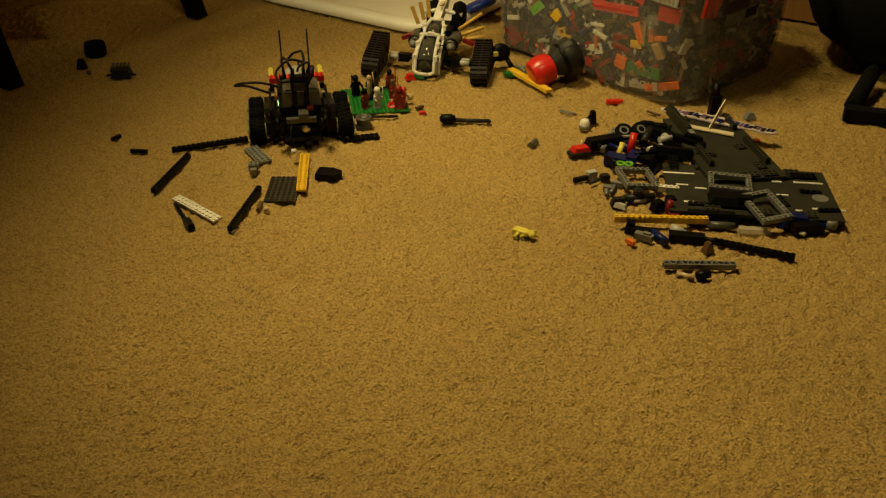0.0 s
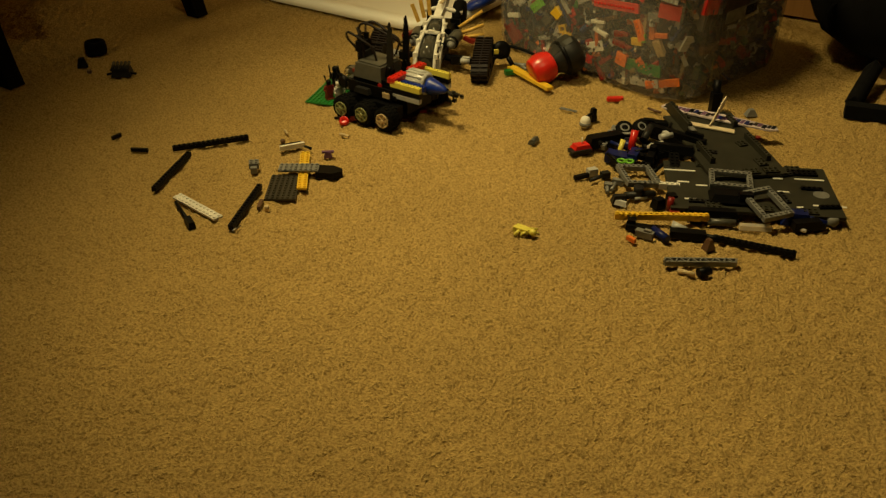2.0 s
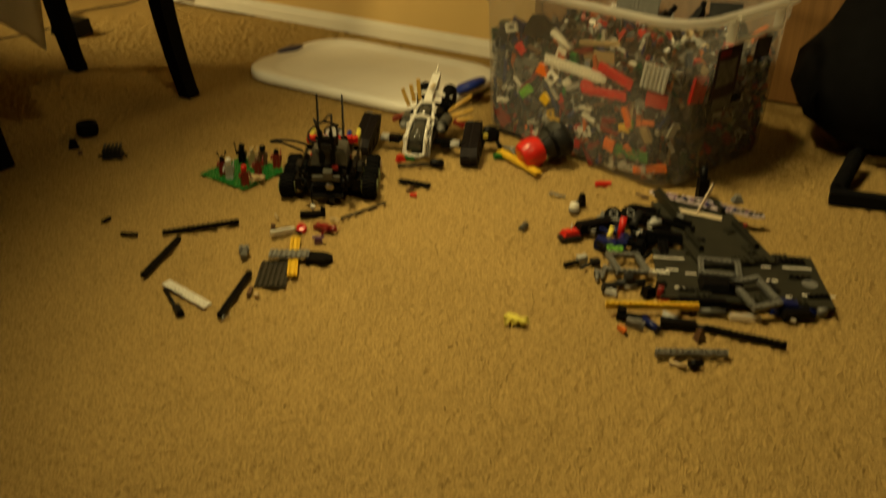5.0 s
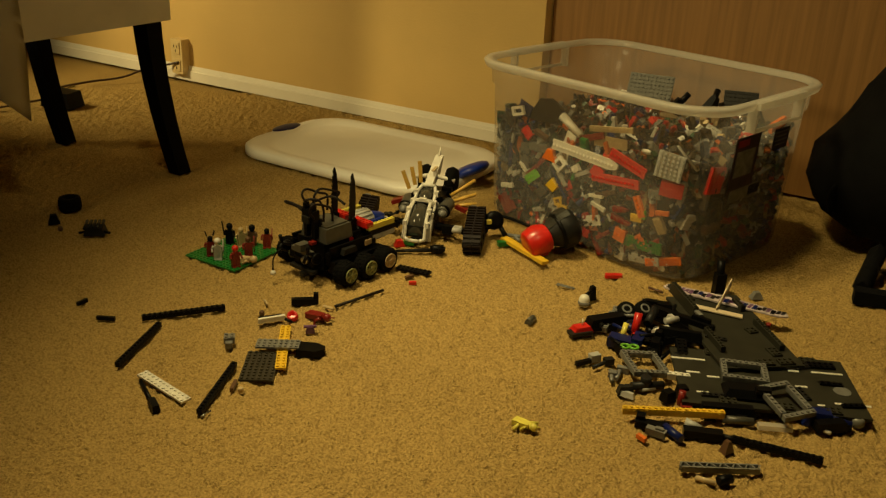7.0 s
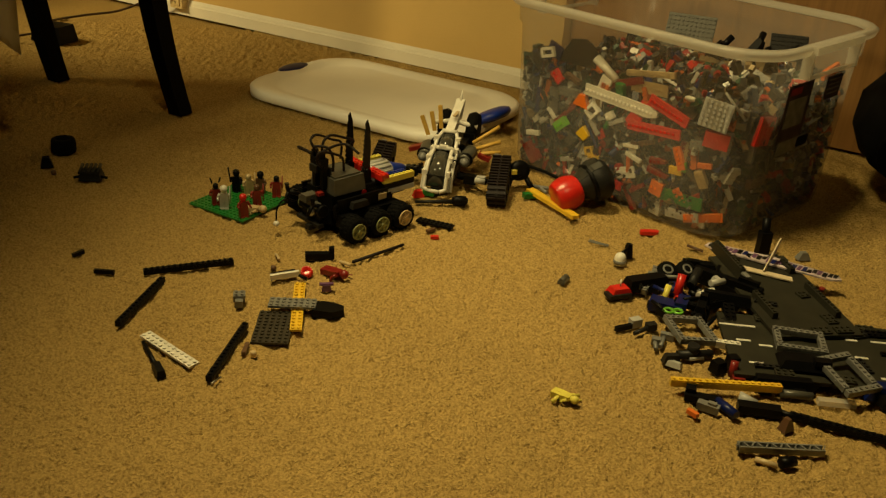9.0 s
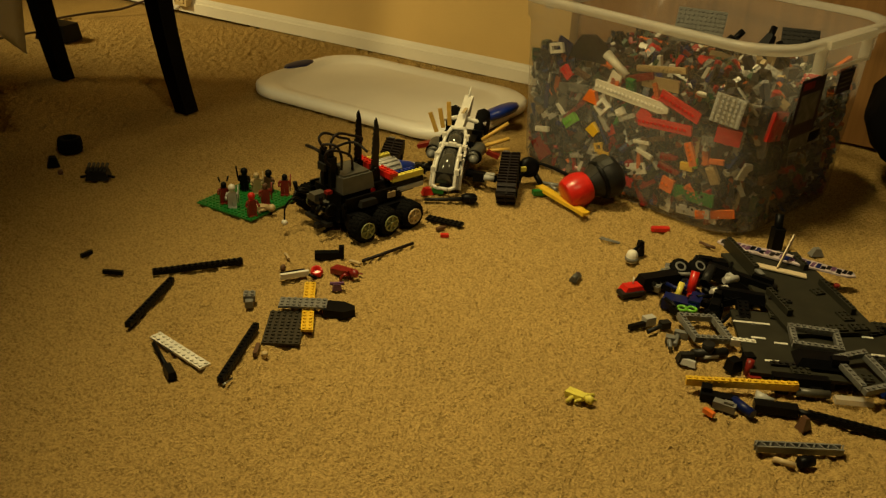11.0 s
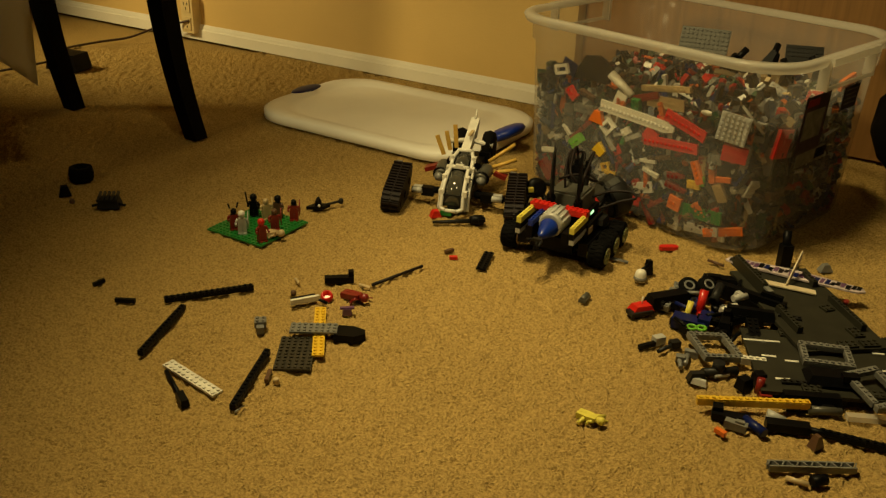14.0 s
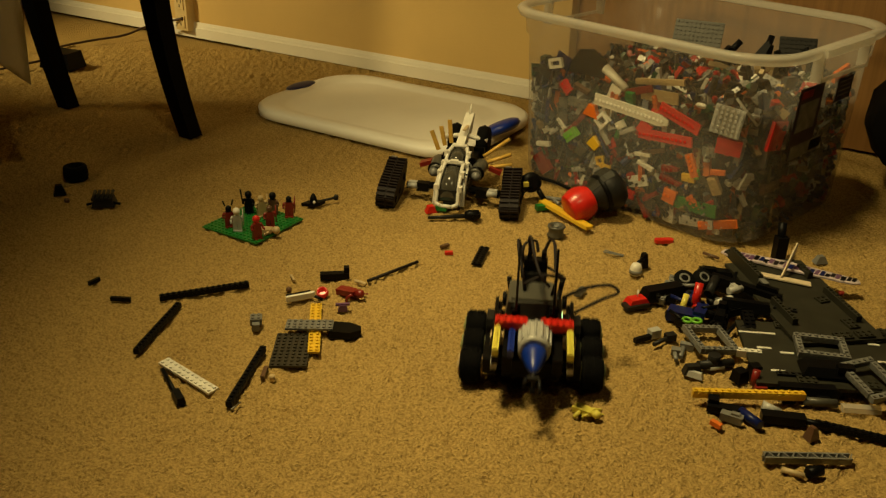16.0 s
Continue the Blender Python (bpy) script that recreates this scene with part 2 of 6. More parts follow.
def tube(bm, pts, r, n=7):
    """A smooth cable through the points."""
    pts = [Vector(p) for p in pts]
    path = []
    for i in range(len(pts) - 1):
        p0, p1, p2, p3 = pts[max(i - 1, 0)], pts[i], pts[i + 1], pts[min(i + 2, len(pts) - 1)]
        for k in range(6):
            t = k / 6
            path.append(0.5 * (2 * p1 + (p2 - p0) * t + (2 * p0 - 5 * p1 + 4 * p2 - p3) * t * t + (3 * p1 - p0 - 3 * p2 + p3) * t ** 3))
    path.append(pts[-1])
    rings = []
    for i, p in enumerate(path):
        d = path[min(i + 1, len(path) - 1)] - path[max(i - 1, 0)]
        q = d.to_track_quat("Z", "Y").to_matrix()
        rings.append([bm.verts.new(p + q @ Vector((r * math.cos(2 * math.pi * k / n), r * math.sin(2 * math.pi * k / n), 0))) for k in range(n)])
    for a, b in zip(rings, rings[1:]):
        for k in range(n):
            bm.faces.new((a[k], a[(k + 1) % n], b[(k + 1) % n], b[k])).smooth = True
    bm.faces.new(rings[0][::-1])
    bm.faces.new(rings[-1])


def prism(bm, outline, z0, z1, m=None):
    """An upright body over a flat outline of (x, y)."""
    mm = m or Matrix()
    A = [bm.verts.new(mm @ Vector((x, y, z0))) for x, y in outline]
    B = [bm.verts.new(mm @ Vector((x, y, z1))) for x, y in outline]
    n = len(outline)
    for i in range(n):
        bm.faces.new((A[i], A[(i + 1) % n], B[(i + 1) % n], B[i]))
    bm.faces.new(A[::-1])
    bm.faces.new(B)


def mesh_of(name, bm, mat, bevel=0.0):
    if bevel:
        bmesh.ops.bevel(bm, geom=[e for e in bm.edges if e.calc_face_angle(0) > 0.9], offset=bevel, segments=2, affect="EDGES", clamp_overlap=True)
    bmesh.ops.recalc_face_normals(bm, faces=bm.faces)
    me = bpy.data.meshes.new(name)
    bm.to_mesh(me)
    bm.free()
    me.materials.append(MAT[mat])
    return me


def thing(name, m, label, category, group="", kind=""):
    """An Empty at a thing's base that carries its parts."""
    ob = new(name)
    ob.empty_display_size = 0.02
    ob.matrix_world = m
    return tagged(ob, label, category, group, kind)


def part(name, bm, mat, parent, label="", bevel=0.0):
    ob = new(name, mesh_of(name, bm, mat, bevel))
    ob.parent = parent
    if label:
        ob["label"] = label
    return ob


def solid(name, bm, mat, m, label, category, group="", kind="", bevel=0.0):
    """A thing that is one mesh."""
    ob = new(name, mesh_of(name, bm, mat, bevel))
    ob.matrix_world = m
    return tagged(ob, label, category, group, kind)


S = 0.008       # stud pitch
PLATE, BRICK = 0.0032, 0.0096


def studded(bm, nx, ny, h, m=None, z=0.0, studs=True, stud_n=8):
    """A brick or plate nx by ny studs, its base at z, centred in x and y."""
    mm = m or Matrix()
    box(bm, (0, 0, z + h / 2), (nx * S - 0.0002, ny * S - 0.0002, h), mm)
    if studs:
        for i in range(nx):
            for j in range(ny):
                x, y = (i - (nx - 1) / 2) * S, (j - (ny - 1) / 2) * S
                A = [bm.verts.new(mm @ Vector((x + 0.0024 * math.cos(2 * math.pi * k / stud_n), y + 0.0024 * math.sin(2 * math.pi * k / stud_n), z + h))) for k in range(stud_n)]
                B = [bm.verts.new(mm @ Vector((x + 0.0024 * math.cos(2 * math.pi * k / stud_n), y + 0.0024 * math.sin(2 * math.pi * k / stud_n), z + h + 0.0018))) for k in range(stud_n)]
                for k in range(stud_n):
                    bm.faces.new((A[k], A[(k + 1) % stud_n], B[(k + 1) % stud_n], B[k]))
                bm.faces.new(B)


def brick_thing(name, nx, ny, h, mat, x, y, z, rz, label, rx=0, ry=0, studs=True, group="", category="toy brick"):
    bm = bmesh.new()
    studded(bm, nx, ny, h, None, 0, studs)
    return solid(name, bm, mat, pose(x, y, z, rx, ry, rz), label, category, group)


def between(a, b):
    """Middle and heading of the line from a to b."""
    return (a[0] + b[0]) / 2, (a[1] + b[1]) / 2, math.degrees(math.atan2(b[1] - a[1], b[0] - a[0]))


# ---- room ----
ROOM = pose(-0.513, 2.718, 0, 0, 0, -29.9)    # local x runs along the far wall, local y into it


def structure(name, bm, mat, label, category, bevel=0.0):
    return solid(name, bm, mat, ROOM, label, category, kind="structure", bevel=bevel)


bm = bmesh.new()
box(bm, (0.4, -2.1, -0.060), (6.4, 4.6, 0.1))
structure("floor", bm, "carpet", "beige cut-pile carpet over the whole floor", "carpet")


def carpet_pile():
    """The pile's curled tufts as a finely uneven sheet over the open floor."""
    rnd = np.random.RandomState(4)
    xs = np.arange(-1.55, 1.25, 0.0036)
    ys = np.concatenate((np.arange(0.20, 1.75, 0.0036), np.arange(1.75, 2.75, 0.0062)))
    nx, ny = len(xs), len(ys)
    h = rnd.rand(ny, nx)
    f = (h + np.roll(h, 1, 1) + 0.5 * np.roll(h, 1, 0)) / 2.5        # tufts a little wider than deep
    g = rnd.rand(ny // 3 + 2, nx // 4 + 2).repeat(3, 0).repeat(4, 1)[:ny, :nx]
    z = -0.0094 + 0.0125 * (0.78 * f + 0.22 * g)
    co = np.empty((ny, nx, 3))
    co[..., 0] = xs[None, :] + 0.0012 * (rnd.rand(ny, nx) - 0.5)
    co[..., 1] = ys[:, None] + 0.0012 * (rnd.rand(ny, nx) - 0.5)
    co[..., 2] = z
    i = (np.arange(ny - 1)[:, None] * nx + np.arange(nx - 1)[None, :]).ravel()
    quads = np.stack((i, i + 1, i + nx + 1, i + nx), 1).ravel()
    me = bpy.data.meshes.new("carpet_pile")
    me.vertices.add(nx * ny)
    me.vertices.foreach_set("co", co.ravel())
    me.loops.add(len(quads))
    me.loops.foreach_set("vertex_index", quads)
    me.polygons.add(len(i))
    me.polygons.foreach_set("loop_start", np.arange(0, len(quads), 4))
    me.polygons.foreach_set("use_smooth", np.ones(len(i), dtype=bool))
    me.update(calc_edges=True)
    me.materials.append(MAT["carpet"])
    tagged(new("carpet_pile", me), "curled beige carpet tufts covering the floor", "carpet", kind="stuff")


carpet_pile()
DOOR_A, DOOR_B = 0.881, 1.71
bm = bmesh.new()
box(bm, ((-2.6 + DOOR_A) / 2, 0.06, 1.2), (DOOR_A + 2.6, 0.12, 2.4))
box(bm, ((DOOR_A + DOOR_B) / 2, 0.06, 2.22), (DOOR_B - DOOR_A, 0.12, 0.36))
box(bm, ((3.2 + DOOR_B) / 2, 0.06, 1.2), (3.2 - DOOR_B, 0.12, 2.4))
structure("wall_north", bm, "wall", "tan painted wall with fine roller texture", "wall")
# three walls out of view, made dark brown to hold back bounced light
for nm, c, s in (("wall_south", (0.3, -4.26, 1.2), (5.8, 0.12, 2.4)), ("wall_west", (-2.66, -2.07, 1.2), (0.12, 4.26, 2.4)), ("wall_east", (3.26, -2.07, 1.2), (0.12, 4.26, 2.4))):
    bm = bmesh.new()
    box(bm, c, s)
    structure(nm, bm, "unseen_wall", "plain unseen room wall, dark brown to cut bounced light", "wall")
bm = bmesh.new()
box(bm, (0.3, -2.07, 2.45), (5.92, 4.38, 0.1))
structure("ceiling", bm, "ceiling", "unseen flat ceiling, toned down to cut bounced light", "ceiling")
bm = bmesh.new()
for lo, hi in ((-2.6, DOOR_A), (DOOR_B, 3.2)):
    w, c = hi - lo, (hi + lo) / 2
    box(bm, (c, -0.006, 0.015), (w, 0.012, 0.030))
    box(bm, (c, -0.0040, 0.0345), (w, 0.008, 0.009), top=(1, 0.8))
    box(bm, (c, -0.003, 0.0425), (w, 0.006, 0.007), top=(1, 0.5))
structure("baseboard", bm, "trim", "white painted moulded wooden baseboard", "baseboard")
bm = bmesh.new()
box(bm, ((DOOR_A + DOOR_B) / 2, 0.055, 1.02), (DOOR_B - DOOR_A - 0.006, 0.035, 2.03))
structure("door_1", bm, "wood", "closed flush oak veneer door", "door", bevel=0.002)


def wall_outlet():
    ob = thing("wall_outlet", ROOM @ pose(-0.374, 0, 0.076), "ivory surface-mounted wall socket above the baseboard", "socket")
    bm = bmesh.new()
    box(bm, (0, -0.016, 0), (0.048, 0.032, 0.108))
    part("housing", bm, "ivory", ob, bevel=0.004)
    for z in (0.027, -0.027):
        bm = bmesh.new()
        box(bm, (0, -0.0335, z), (0.030, 0.003, 0.036))
        part("socket_face", bm, "ivory", ob, bevel=0.001)
        for dx, dz in ((-0.007, 0.006), (0.007, 0.006), (0, -0.008)):
            bm = bmesh.new()
            box(bm, (dx, -0.0353, z + dz), (0.003, 0.001, 0.008))
            part("slot", bm, "black", ob)


wall_outlet()


# ---- upholstered chair ----
def chair():
    a, b, c = Vector((-0.83, 1.53)), Vector((-0.585, 1.975)), Vector((-0.92, 2.145))
    ctr = (a + c) / 2 + Vector((-0.004, 0.002))
    ang = math.degrees(math.atan2(b.y - a.y, b.x - a.x))
    ob = thing("upholstered_chair", pose(ctr.x, ctr.y, 0, 0, 0, ang), "cream cloth dining chair on dark curved wooden legs", "chair")
    hx, hy = 0.255, 0.1925          # local x runs along the back, local -y is the back
    for sx in (-1, 1):
        for sy in (-1, 1):
            bm = bmesh.new()
            rings = []
            for i in range(9):
                t = i / 8
                z = 0.34 * (1 - t)
                off = -0.055 * t * t - 0.012 * t
                w = 0.0215 - 0.0045 * t
                rings.append([bm.verts.new((sx * hx + dx * w, sy * hy + 0.06 + off + dy * w, z)) for dx, dy in ((-1, -1), (1, -1), (1, 1), (-1, 1))])
            for p, q in zip(rings, rings[1:]):
                for k in range(4):
                    bm.faces.new((p[k], p[(k + 1) % 4], q[(k + 1) % 4], q[k]))
            bm.faces.new(rings[0])
            bm.faces.new(rings[-1][::-1])
            part("leg", bm, "legwood", ob, "dark curved wooden leg", bevel=0.003)
    bm = bmesh.new()
    box(bm, (0, 0.06, 0.385), (0.58, 0.46, 0.10))
    part("seat", bm, "cloth", ob, bevel=0.018)
    bm = bmesh.new()
    box(bm, (0.245, 0.045, 0.71), (0.075, 0.43, 0.62))
    part("backrest", bm, "cloth", ob, bevel=0.025)


chair()


def drape():
    """A folded cloth corner that hangs from the seat's edge."""
    bm = bmesh.new()
    n, k = 16, 12
    grid = []
    for i in range(n + 1):
        x = -0.26 + 0.378 * i / n
        row = []
        for j in range(k + 1):
            v = j / k
            low = 0.205 + min(0.14, 0.8 * (0.118 - x))
            row.append(bm.verts.new((x, 0.009 * math.sin(38 * x + 3 * v) * (0.2 + v) - 0.004 * v, 0.435 + (low - 0.435) * v)))
        grid.append(row)
    for i in range(n):
        for j in range(k):
            bm.faces.new((grid[i][j], grid[i + 1][j], grid[i + 1][j + 1], grid[i][j + 1])).smooth = True
    bmesh.ops.solidify(bm, geom=list(bm.faces), thickness=0.003)
    solid("cloth_cover", bm, "cloth", pose(-0.790, 1.508, 0, 0, 0, 61.2), "pale cloth cover hanging from the chair seat", "cloth")


drape()


def adapter():
    ob = thing("power_adapter", pose(-1.07, 2.50, 0, 0, 0, -20), "dark power adapter with its cord on the carpet", "adapter")
    bm = bmesh.new()
    box(bm, (0, 0, 0.022), (0.10, 0.065, 0.044), top=(0.86, 0.86))
    part("housing", bm, "black", ob, bevel=0.006)
    inv = ob.matrix_world.inverted()
    bm = bmesh.new()
    tube(bm, [inv @ Vector(p) for p in ((-1.10, 2.53, 0.02), (-1.16, 2.68, 0.006), (-1.10, 2.78, 0.006), (-1.02, 2.83, 0.012), (-0.96, 2.88, 0.030), (-0.90, 2.88, 0.045), (-0.845, 2.868, 0.06))], 0.0035)
    part("cord", bm, "cord", ob)
    bm = bmesh.new()
    tube(bm, [inv @ Vector(p) for p in ((-1.12, 2.48, 0.02), (-1.25, 2.40, 0.006), (-1.36, 2.42, 0.006), (-1.50, 2.34, 0.006), (-1.7, 2.35, 0.006))], 0.003)
    part("cord", bm, "cord", ob)


adapter()


# ---- clear tub with bricks, and its lid ----
def rounded(hx, hy, r, n=6):
    pts = []
    for cx, cy, a0 in ((hx - r, hy - r, 0), (-hx + r, hy - r, 90), (-hx + r, -hy + r, 180), (hx - r, -hy + r, 270)):
        for i in range(n + 1):
            a = radians(a0 + 90 * i / n)
            pts.append((cx + r * math.cos(a), cy + r * math.sin(a)))
    return pts


TUB = pose(0.411, 1.760, 0, 0, 0, -45)
TH = 0.326
B_HX, B_HY, T_HX, T_HY = 0.2485, 0.1885, 0.2625, 0.2045


def loft(bm, rings):
    vs = [[bm.verts.new(p) for p in ring] for ring in rings]
    n = len(vs[0])
    for a, b in zip(vs, vs[1:]):
        for i in range(n):
            bm.faces.new((a[i], a[(i + 1) % n], b[(i + 1) % n], b[i])).smooth = True
    return vs


def tub():
    ob = thing("storage_tub", TUB, "clear plastic storage tub without lid, full of toy bricks", "storage tub")

    def ring(z, grow):
        t = z / TH
        r = 0.074 + 0.012 * t
        hx, hy = B_HX + (T_HX - B_HX) * t + grow, B_HY + (T_HY - B_HY) * t + grow
        return [(x, y, z) for x, y in rounded(hx, hy, r)]
    bm = bmesh.new()
    vs = loft(bm, [ring(0.0, -0.012), ring(0.006, -0.003), ring(0.02, 0), ring(0.15, 0), ring(TH - 0.05, 0), ring(TH - 0.048, 0.004), ring(TH - 0.004, 0.005)])
    bm.faces.new(vs[0][::-1])
    part("wall", bm, "tub", ob)
    bm = bmesh.new()
    vs = loft(bm, [ring(TH - 0.012, 0.003), ring(TH - 0.015, 0.013), ring(TH - 0.004, 0.016), ring(TH, 0.012), ring(TH, 0.002), ring(TH - 0.012, 0.003)])
    part("rim", bm, "rim", ob, "milky rolled rim")
    for sx in (-1, 1):
        bm = bmesh.new()
        x = sx * (T_HX + 0.010)
        for y in (-0.082, 0.082):
            box(bm, (x, y, TH - 0.030), (0.018, 0.005, 0.046))
        box(bm, (x + sx * 0.006, 0, TH - 0.050), (0.004, 0.168, 0.006))
        box(bm, (x + sx * 0.008, 0, TH - 0.007), (0.010, 0.168, 0.012))
        part("handle", bm, "rim", ob, "milky moulded grip", bevel=0.002)
    # printed sticker on the end wall, with a bar-code strip under it
    lean = math.degrees(math.atan2(T_HX - B_HX, TH))

    def on_end(name, y, z, w, h, out, mat, label=""):
        bm = bmesh.new()
        box(bm, (0, 0, 0), (0.0010, w, h))
        st = part(name, bm, mat, ob, label)
        st.matrix_basis = pose(B_HX + (T_HX - B_HX) * z / TH + out, y, z, 0, lean, 0)
    on_end("sticker", -0.058, 0.212, 0.082, 0.098, 0.0012, "print", "dark printed product sticker")
    on_end("sticker_heading", -0.074, 0.250, 0.036, 0.012, 0.0024, "darkred", "red heading bar")
    on_end("sticker_picture", -0.060, 0.212, 0.062, 0.048, 0.0024, "drab", "faded picture panel")
    on_end("barcode_label", -0.040, 0.152, 0.096, 0.024, 0.0012, "drab", "pale label strip with dark bars")
    for i in range(9):
        on_end("bar", -0.022 + i * 0.0044, 0.153, 0.0024 if i % 2 else 0.0014, 0.018, 0.0022, "black")
    on_end("side_sticker", 0.062, 0.236, 0.056, 0.040, 0.0012, "print", "small dark sticker with lines of print")
    for i in range(4):
        on_end("print_line", 0.060, 0.250 - i * 0.008, 0.044 - 0.006 * (i % 2), 0.0022, 0.0024, "drab")


tub()


def pile_height(x, y):
    return 0.197 + 0.008 * math.sin(6 * x + 1) + 0.030 * max(0, x / 0.25) + 0.012 * math.sin(17 * y + 9 * x)


def loose_piece(bm, rng, m):
    """One of several kinds of small building piece, joined as one island."""
    k = rng.random()
    if k < 0.45:
        studded_island(bm, rng.choice((2, 2, 3, 4, 4, 6)), rng.choice((1, 2, 2, 3)), rng.choice((PLATE, BRICK, BRICK)), m)
    elif k < 0.62:
        studded_island(bm, rng.choice((6, 8, 8, 10)), rng.choice((1, 1, 2)), rng.choice((PLATE, BRICK)), m)
    elif k < 0.80:
        box(bm, (0, 0, 0), (rng.uniform(0.01, 0.022), rng.uniform(0.008, 0.016), rng.uniform(0.006, 0.014)), m, top=(rng.uniform(0.3, 1), rng.uniform(0.4, 1)))
    elif k < 0.92:
        n, r, h = 8, rng.uniform(0.003, 0.008), rng.uniform(0.006, 0.03)
        prism(bm, [(r * math.cos(6.283 * i / n), r * math.sin(6.283 * i / n)) for i in range(n)], -h / 2, h / 2, m)
    else:
        box(bm, (0, 0, 0), (rng.uniform(0.03, 0.06), 0.006, 0.007), m)


def studded_island(bm, nx, ny, h, m):
    """A plate or brick with one row of low studs, drawn up from its upper face so that it stays one island."""
    x, y, k = nx * S / 2, ny * S / 2 - 0.0002, 0.0016
    out = [(-x, 0), (x, 0), (x, h)]
    for i in reversed(range(nx)):
        c = (i - (nx - 1) / 2) * S
        out += [(c + 0.0025, h), (c + 0.0025, h + k), (c - 0.0025, h + k), (c - 0.0025, h)]
    out += [(-x, h)]
    prism(bm, out, -y, y, m @ pose(0, 0, 0, 90))


def past_wall(x, y, z, gap):
    """How far a point lies outside the tub's inner face, and the way out."""
    t = min(max(z / TH, 0), 1)
    hx, hy, r = B_HX + (T_HX - B_HX) * t - gap, B_HY + (T_HY - B_HY) * t - gap, 0.074 + 0.012 * t
    qx, qy = abs(x) - (hx - r), abs(y) - (hy - r)
    if qx > 0 and qy > 0:
        d = math.hypot(qx, qy)
        return d - r, math.copysign(qx / d, x), math.copysign(qy / d, y)
    if qx > qy:
        return qx - r, math.copysign(1, x), 0
    return qy - r, 0, math.copysign(1, y)


def tub_bricks():
    rng = random.Random(5)
    bm = bmesh.new()
    for i in range(4200):
        x, y = rng.uniform(-T_HX, T_HX), rng.uniform(-T_HY, T_HY)
        top = pile_height(x, y)
        side = rng.random()
        z = rng.uniform(0.010, top)
        if side < 0.72:         # by the wall
            d, ox, oy = past_wall(x, y, z, 0.004)
            inn = rng.random() ** 2 * 0.040 + 0.006
            x, y = x - ox * (d + inn), y - oy * (d + inn)
            if d < -0.09:
                continue
        else:                   # on the surface
            z = top - rng.random() ** 2 * 0.03
            if past_wall(x, y, z, 0.010)[0] > 0:
                continue
        q = Euler((rng.uniform(-3, 3), rng.uniform(-3, 3), rng.uniform(-3, 3))).to_matrix().to_4x4()
        one = bmesh.new()
        loose_piece(one, rng, Matrix.Translation((x, y, z)) @ q)
        # slide a piece that would stick through the wall back inside
        for k in range(3):
            d, ox, oy = max(past_wall(v.co.x, v.co.y, v.co.z, 0.003) for v in one.verts)
            if d <= 0:
                break
            for v in one.verts:
                v.co -= Vector((ox, oy, 0)) * d
        low = min(v.co.z for v in one.verts)
        if low < 0.007:
            for v in one.verts:
                v.co.z += 0.007 - low
        made = {v: bm.verts.new(v.co) for v in one.verts}
        for f in one.faces:
            bm.faces.new([made[v] for v in f.verts])
        one.free()
    solid("toy_bricks", bm, "mixed", TUB, "heap of mixed coloured toy bricks filling the clear tub", "toy bricks", kind="stuff")
    # added dark filler block, so that gaps between the bricks read as deep shade
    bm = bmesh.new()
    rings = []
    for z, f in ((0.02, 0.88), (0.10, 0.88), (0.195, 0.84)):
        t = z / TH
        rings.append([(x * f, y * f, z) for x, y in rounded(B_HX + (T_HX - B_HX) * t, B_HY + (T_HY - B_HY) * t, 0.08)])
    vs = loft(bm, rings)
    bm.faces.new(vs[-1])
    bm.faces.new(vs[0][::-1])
    solid("heap_core", bm, "dark", TUB, "plain dark filler core added inside the heap to stop see-through", "toy bricks", kind="stuff")


tub_bricks()


def tub_lid():
    ob = thing("tub_lid", pose(-0.160, 2.131, 0, 0, 0, -31), "white plastic tub lid lying on the carpet by the wall", "lid")
    hx, hy = 0.290, 0.192
    bm = bmesh.new()
    R = lambda g, z, r=0.100: [(x, y, z) for x, y in rounded(hx + g, hy + g, r)]
    vs = loft(bm, [R(-0.004, 0.004), R(0, 0.006), R(0, 0.022), R(-0.006, 0.027), R(-0.030, 0.028), R(-0.040, 0.022), R(-0.052, 0.021)])
    bm.faces.new(vs[-1])
    bm.faces.new(vs[0][::-1])
    part("panel", bm, "lid", ob)
    for sx in (-1, 1):
        bm = bmesh.new()
        lathe(bm, [(0.001, -0.004), (0.036, -0.002), (0.046, 0.006), (0.043, 0.014), (0.030, 0.019), (0.001, 0.021)], Matrix.Diagonal((0.62 if sx < 0 else 0.8, 1.1, 1, 1)))
        c = part("latch", bm, "navy" if sx < 0 else "blue", ob, "dark blue latch" if sx < 0 else "blue swinging latch")
        c.matrix_basis = pose(sx * (hx - (0.010 if sx < 0 else -0.006)), 0.01 if sx < 0 else -0.01, 0.022 if sx < 0 else 0.030, 0, 0 if sx < 0 else -24, 0) @ Matrix.Diagonal((0.8 if sx < 0 else 1, 1, 0.5 if sx < 0 else 1, 1))


tub_lid()


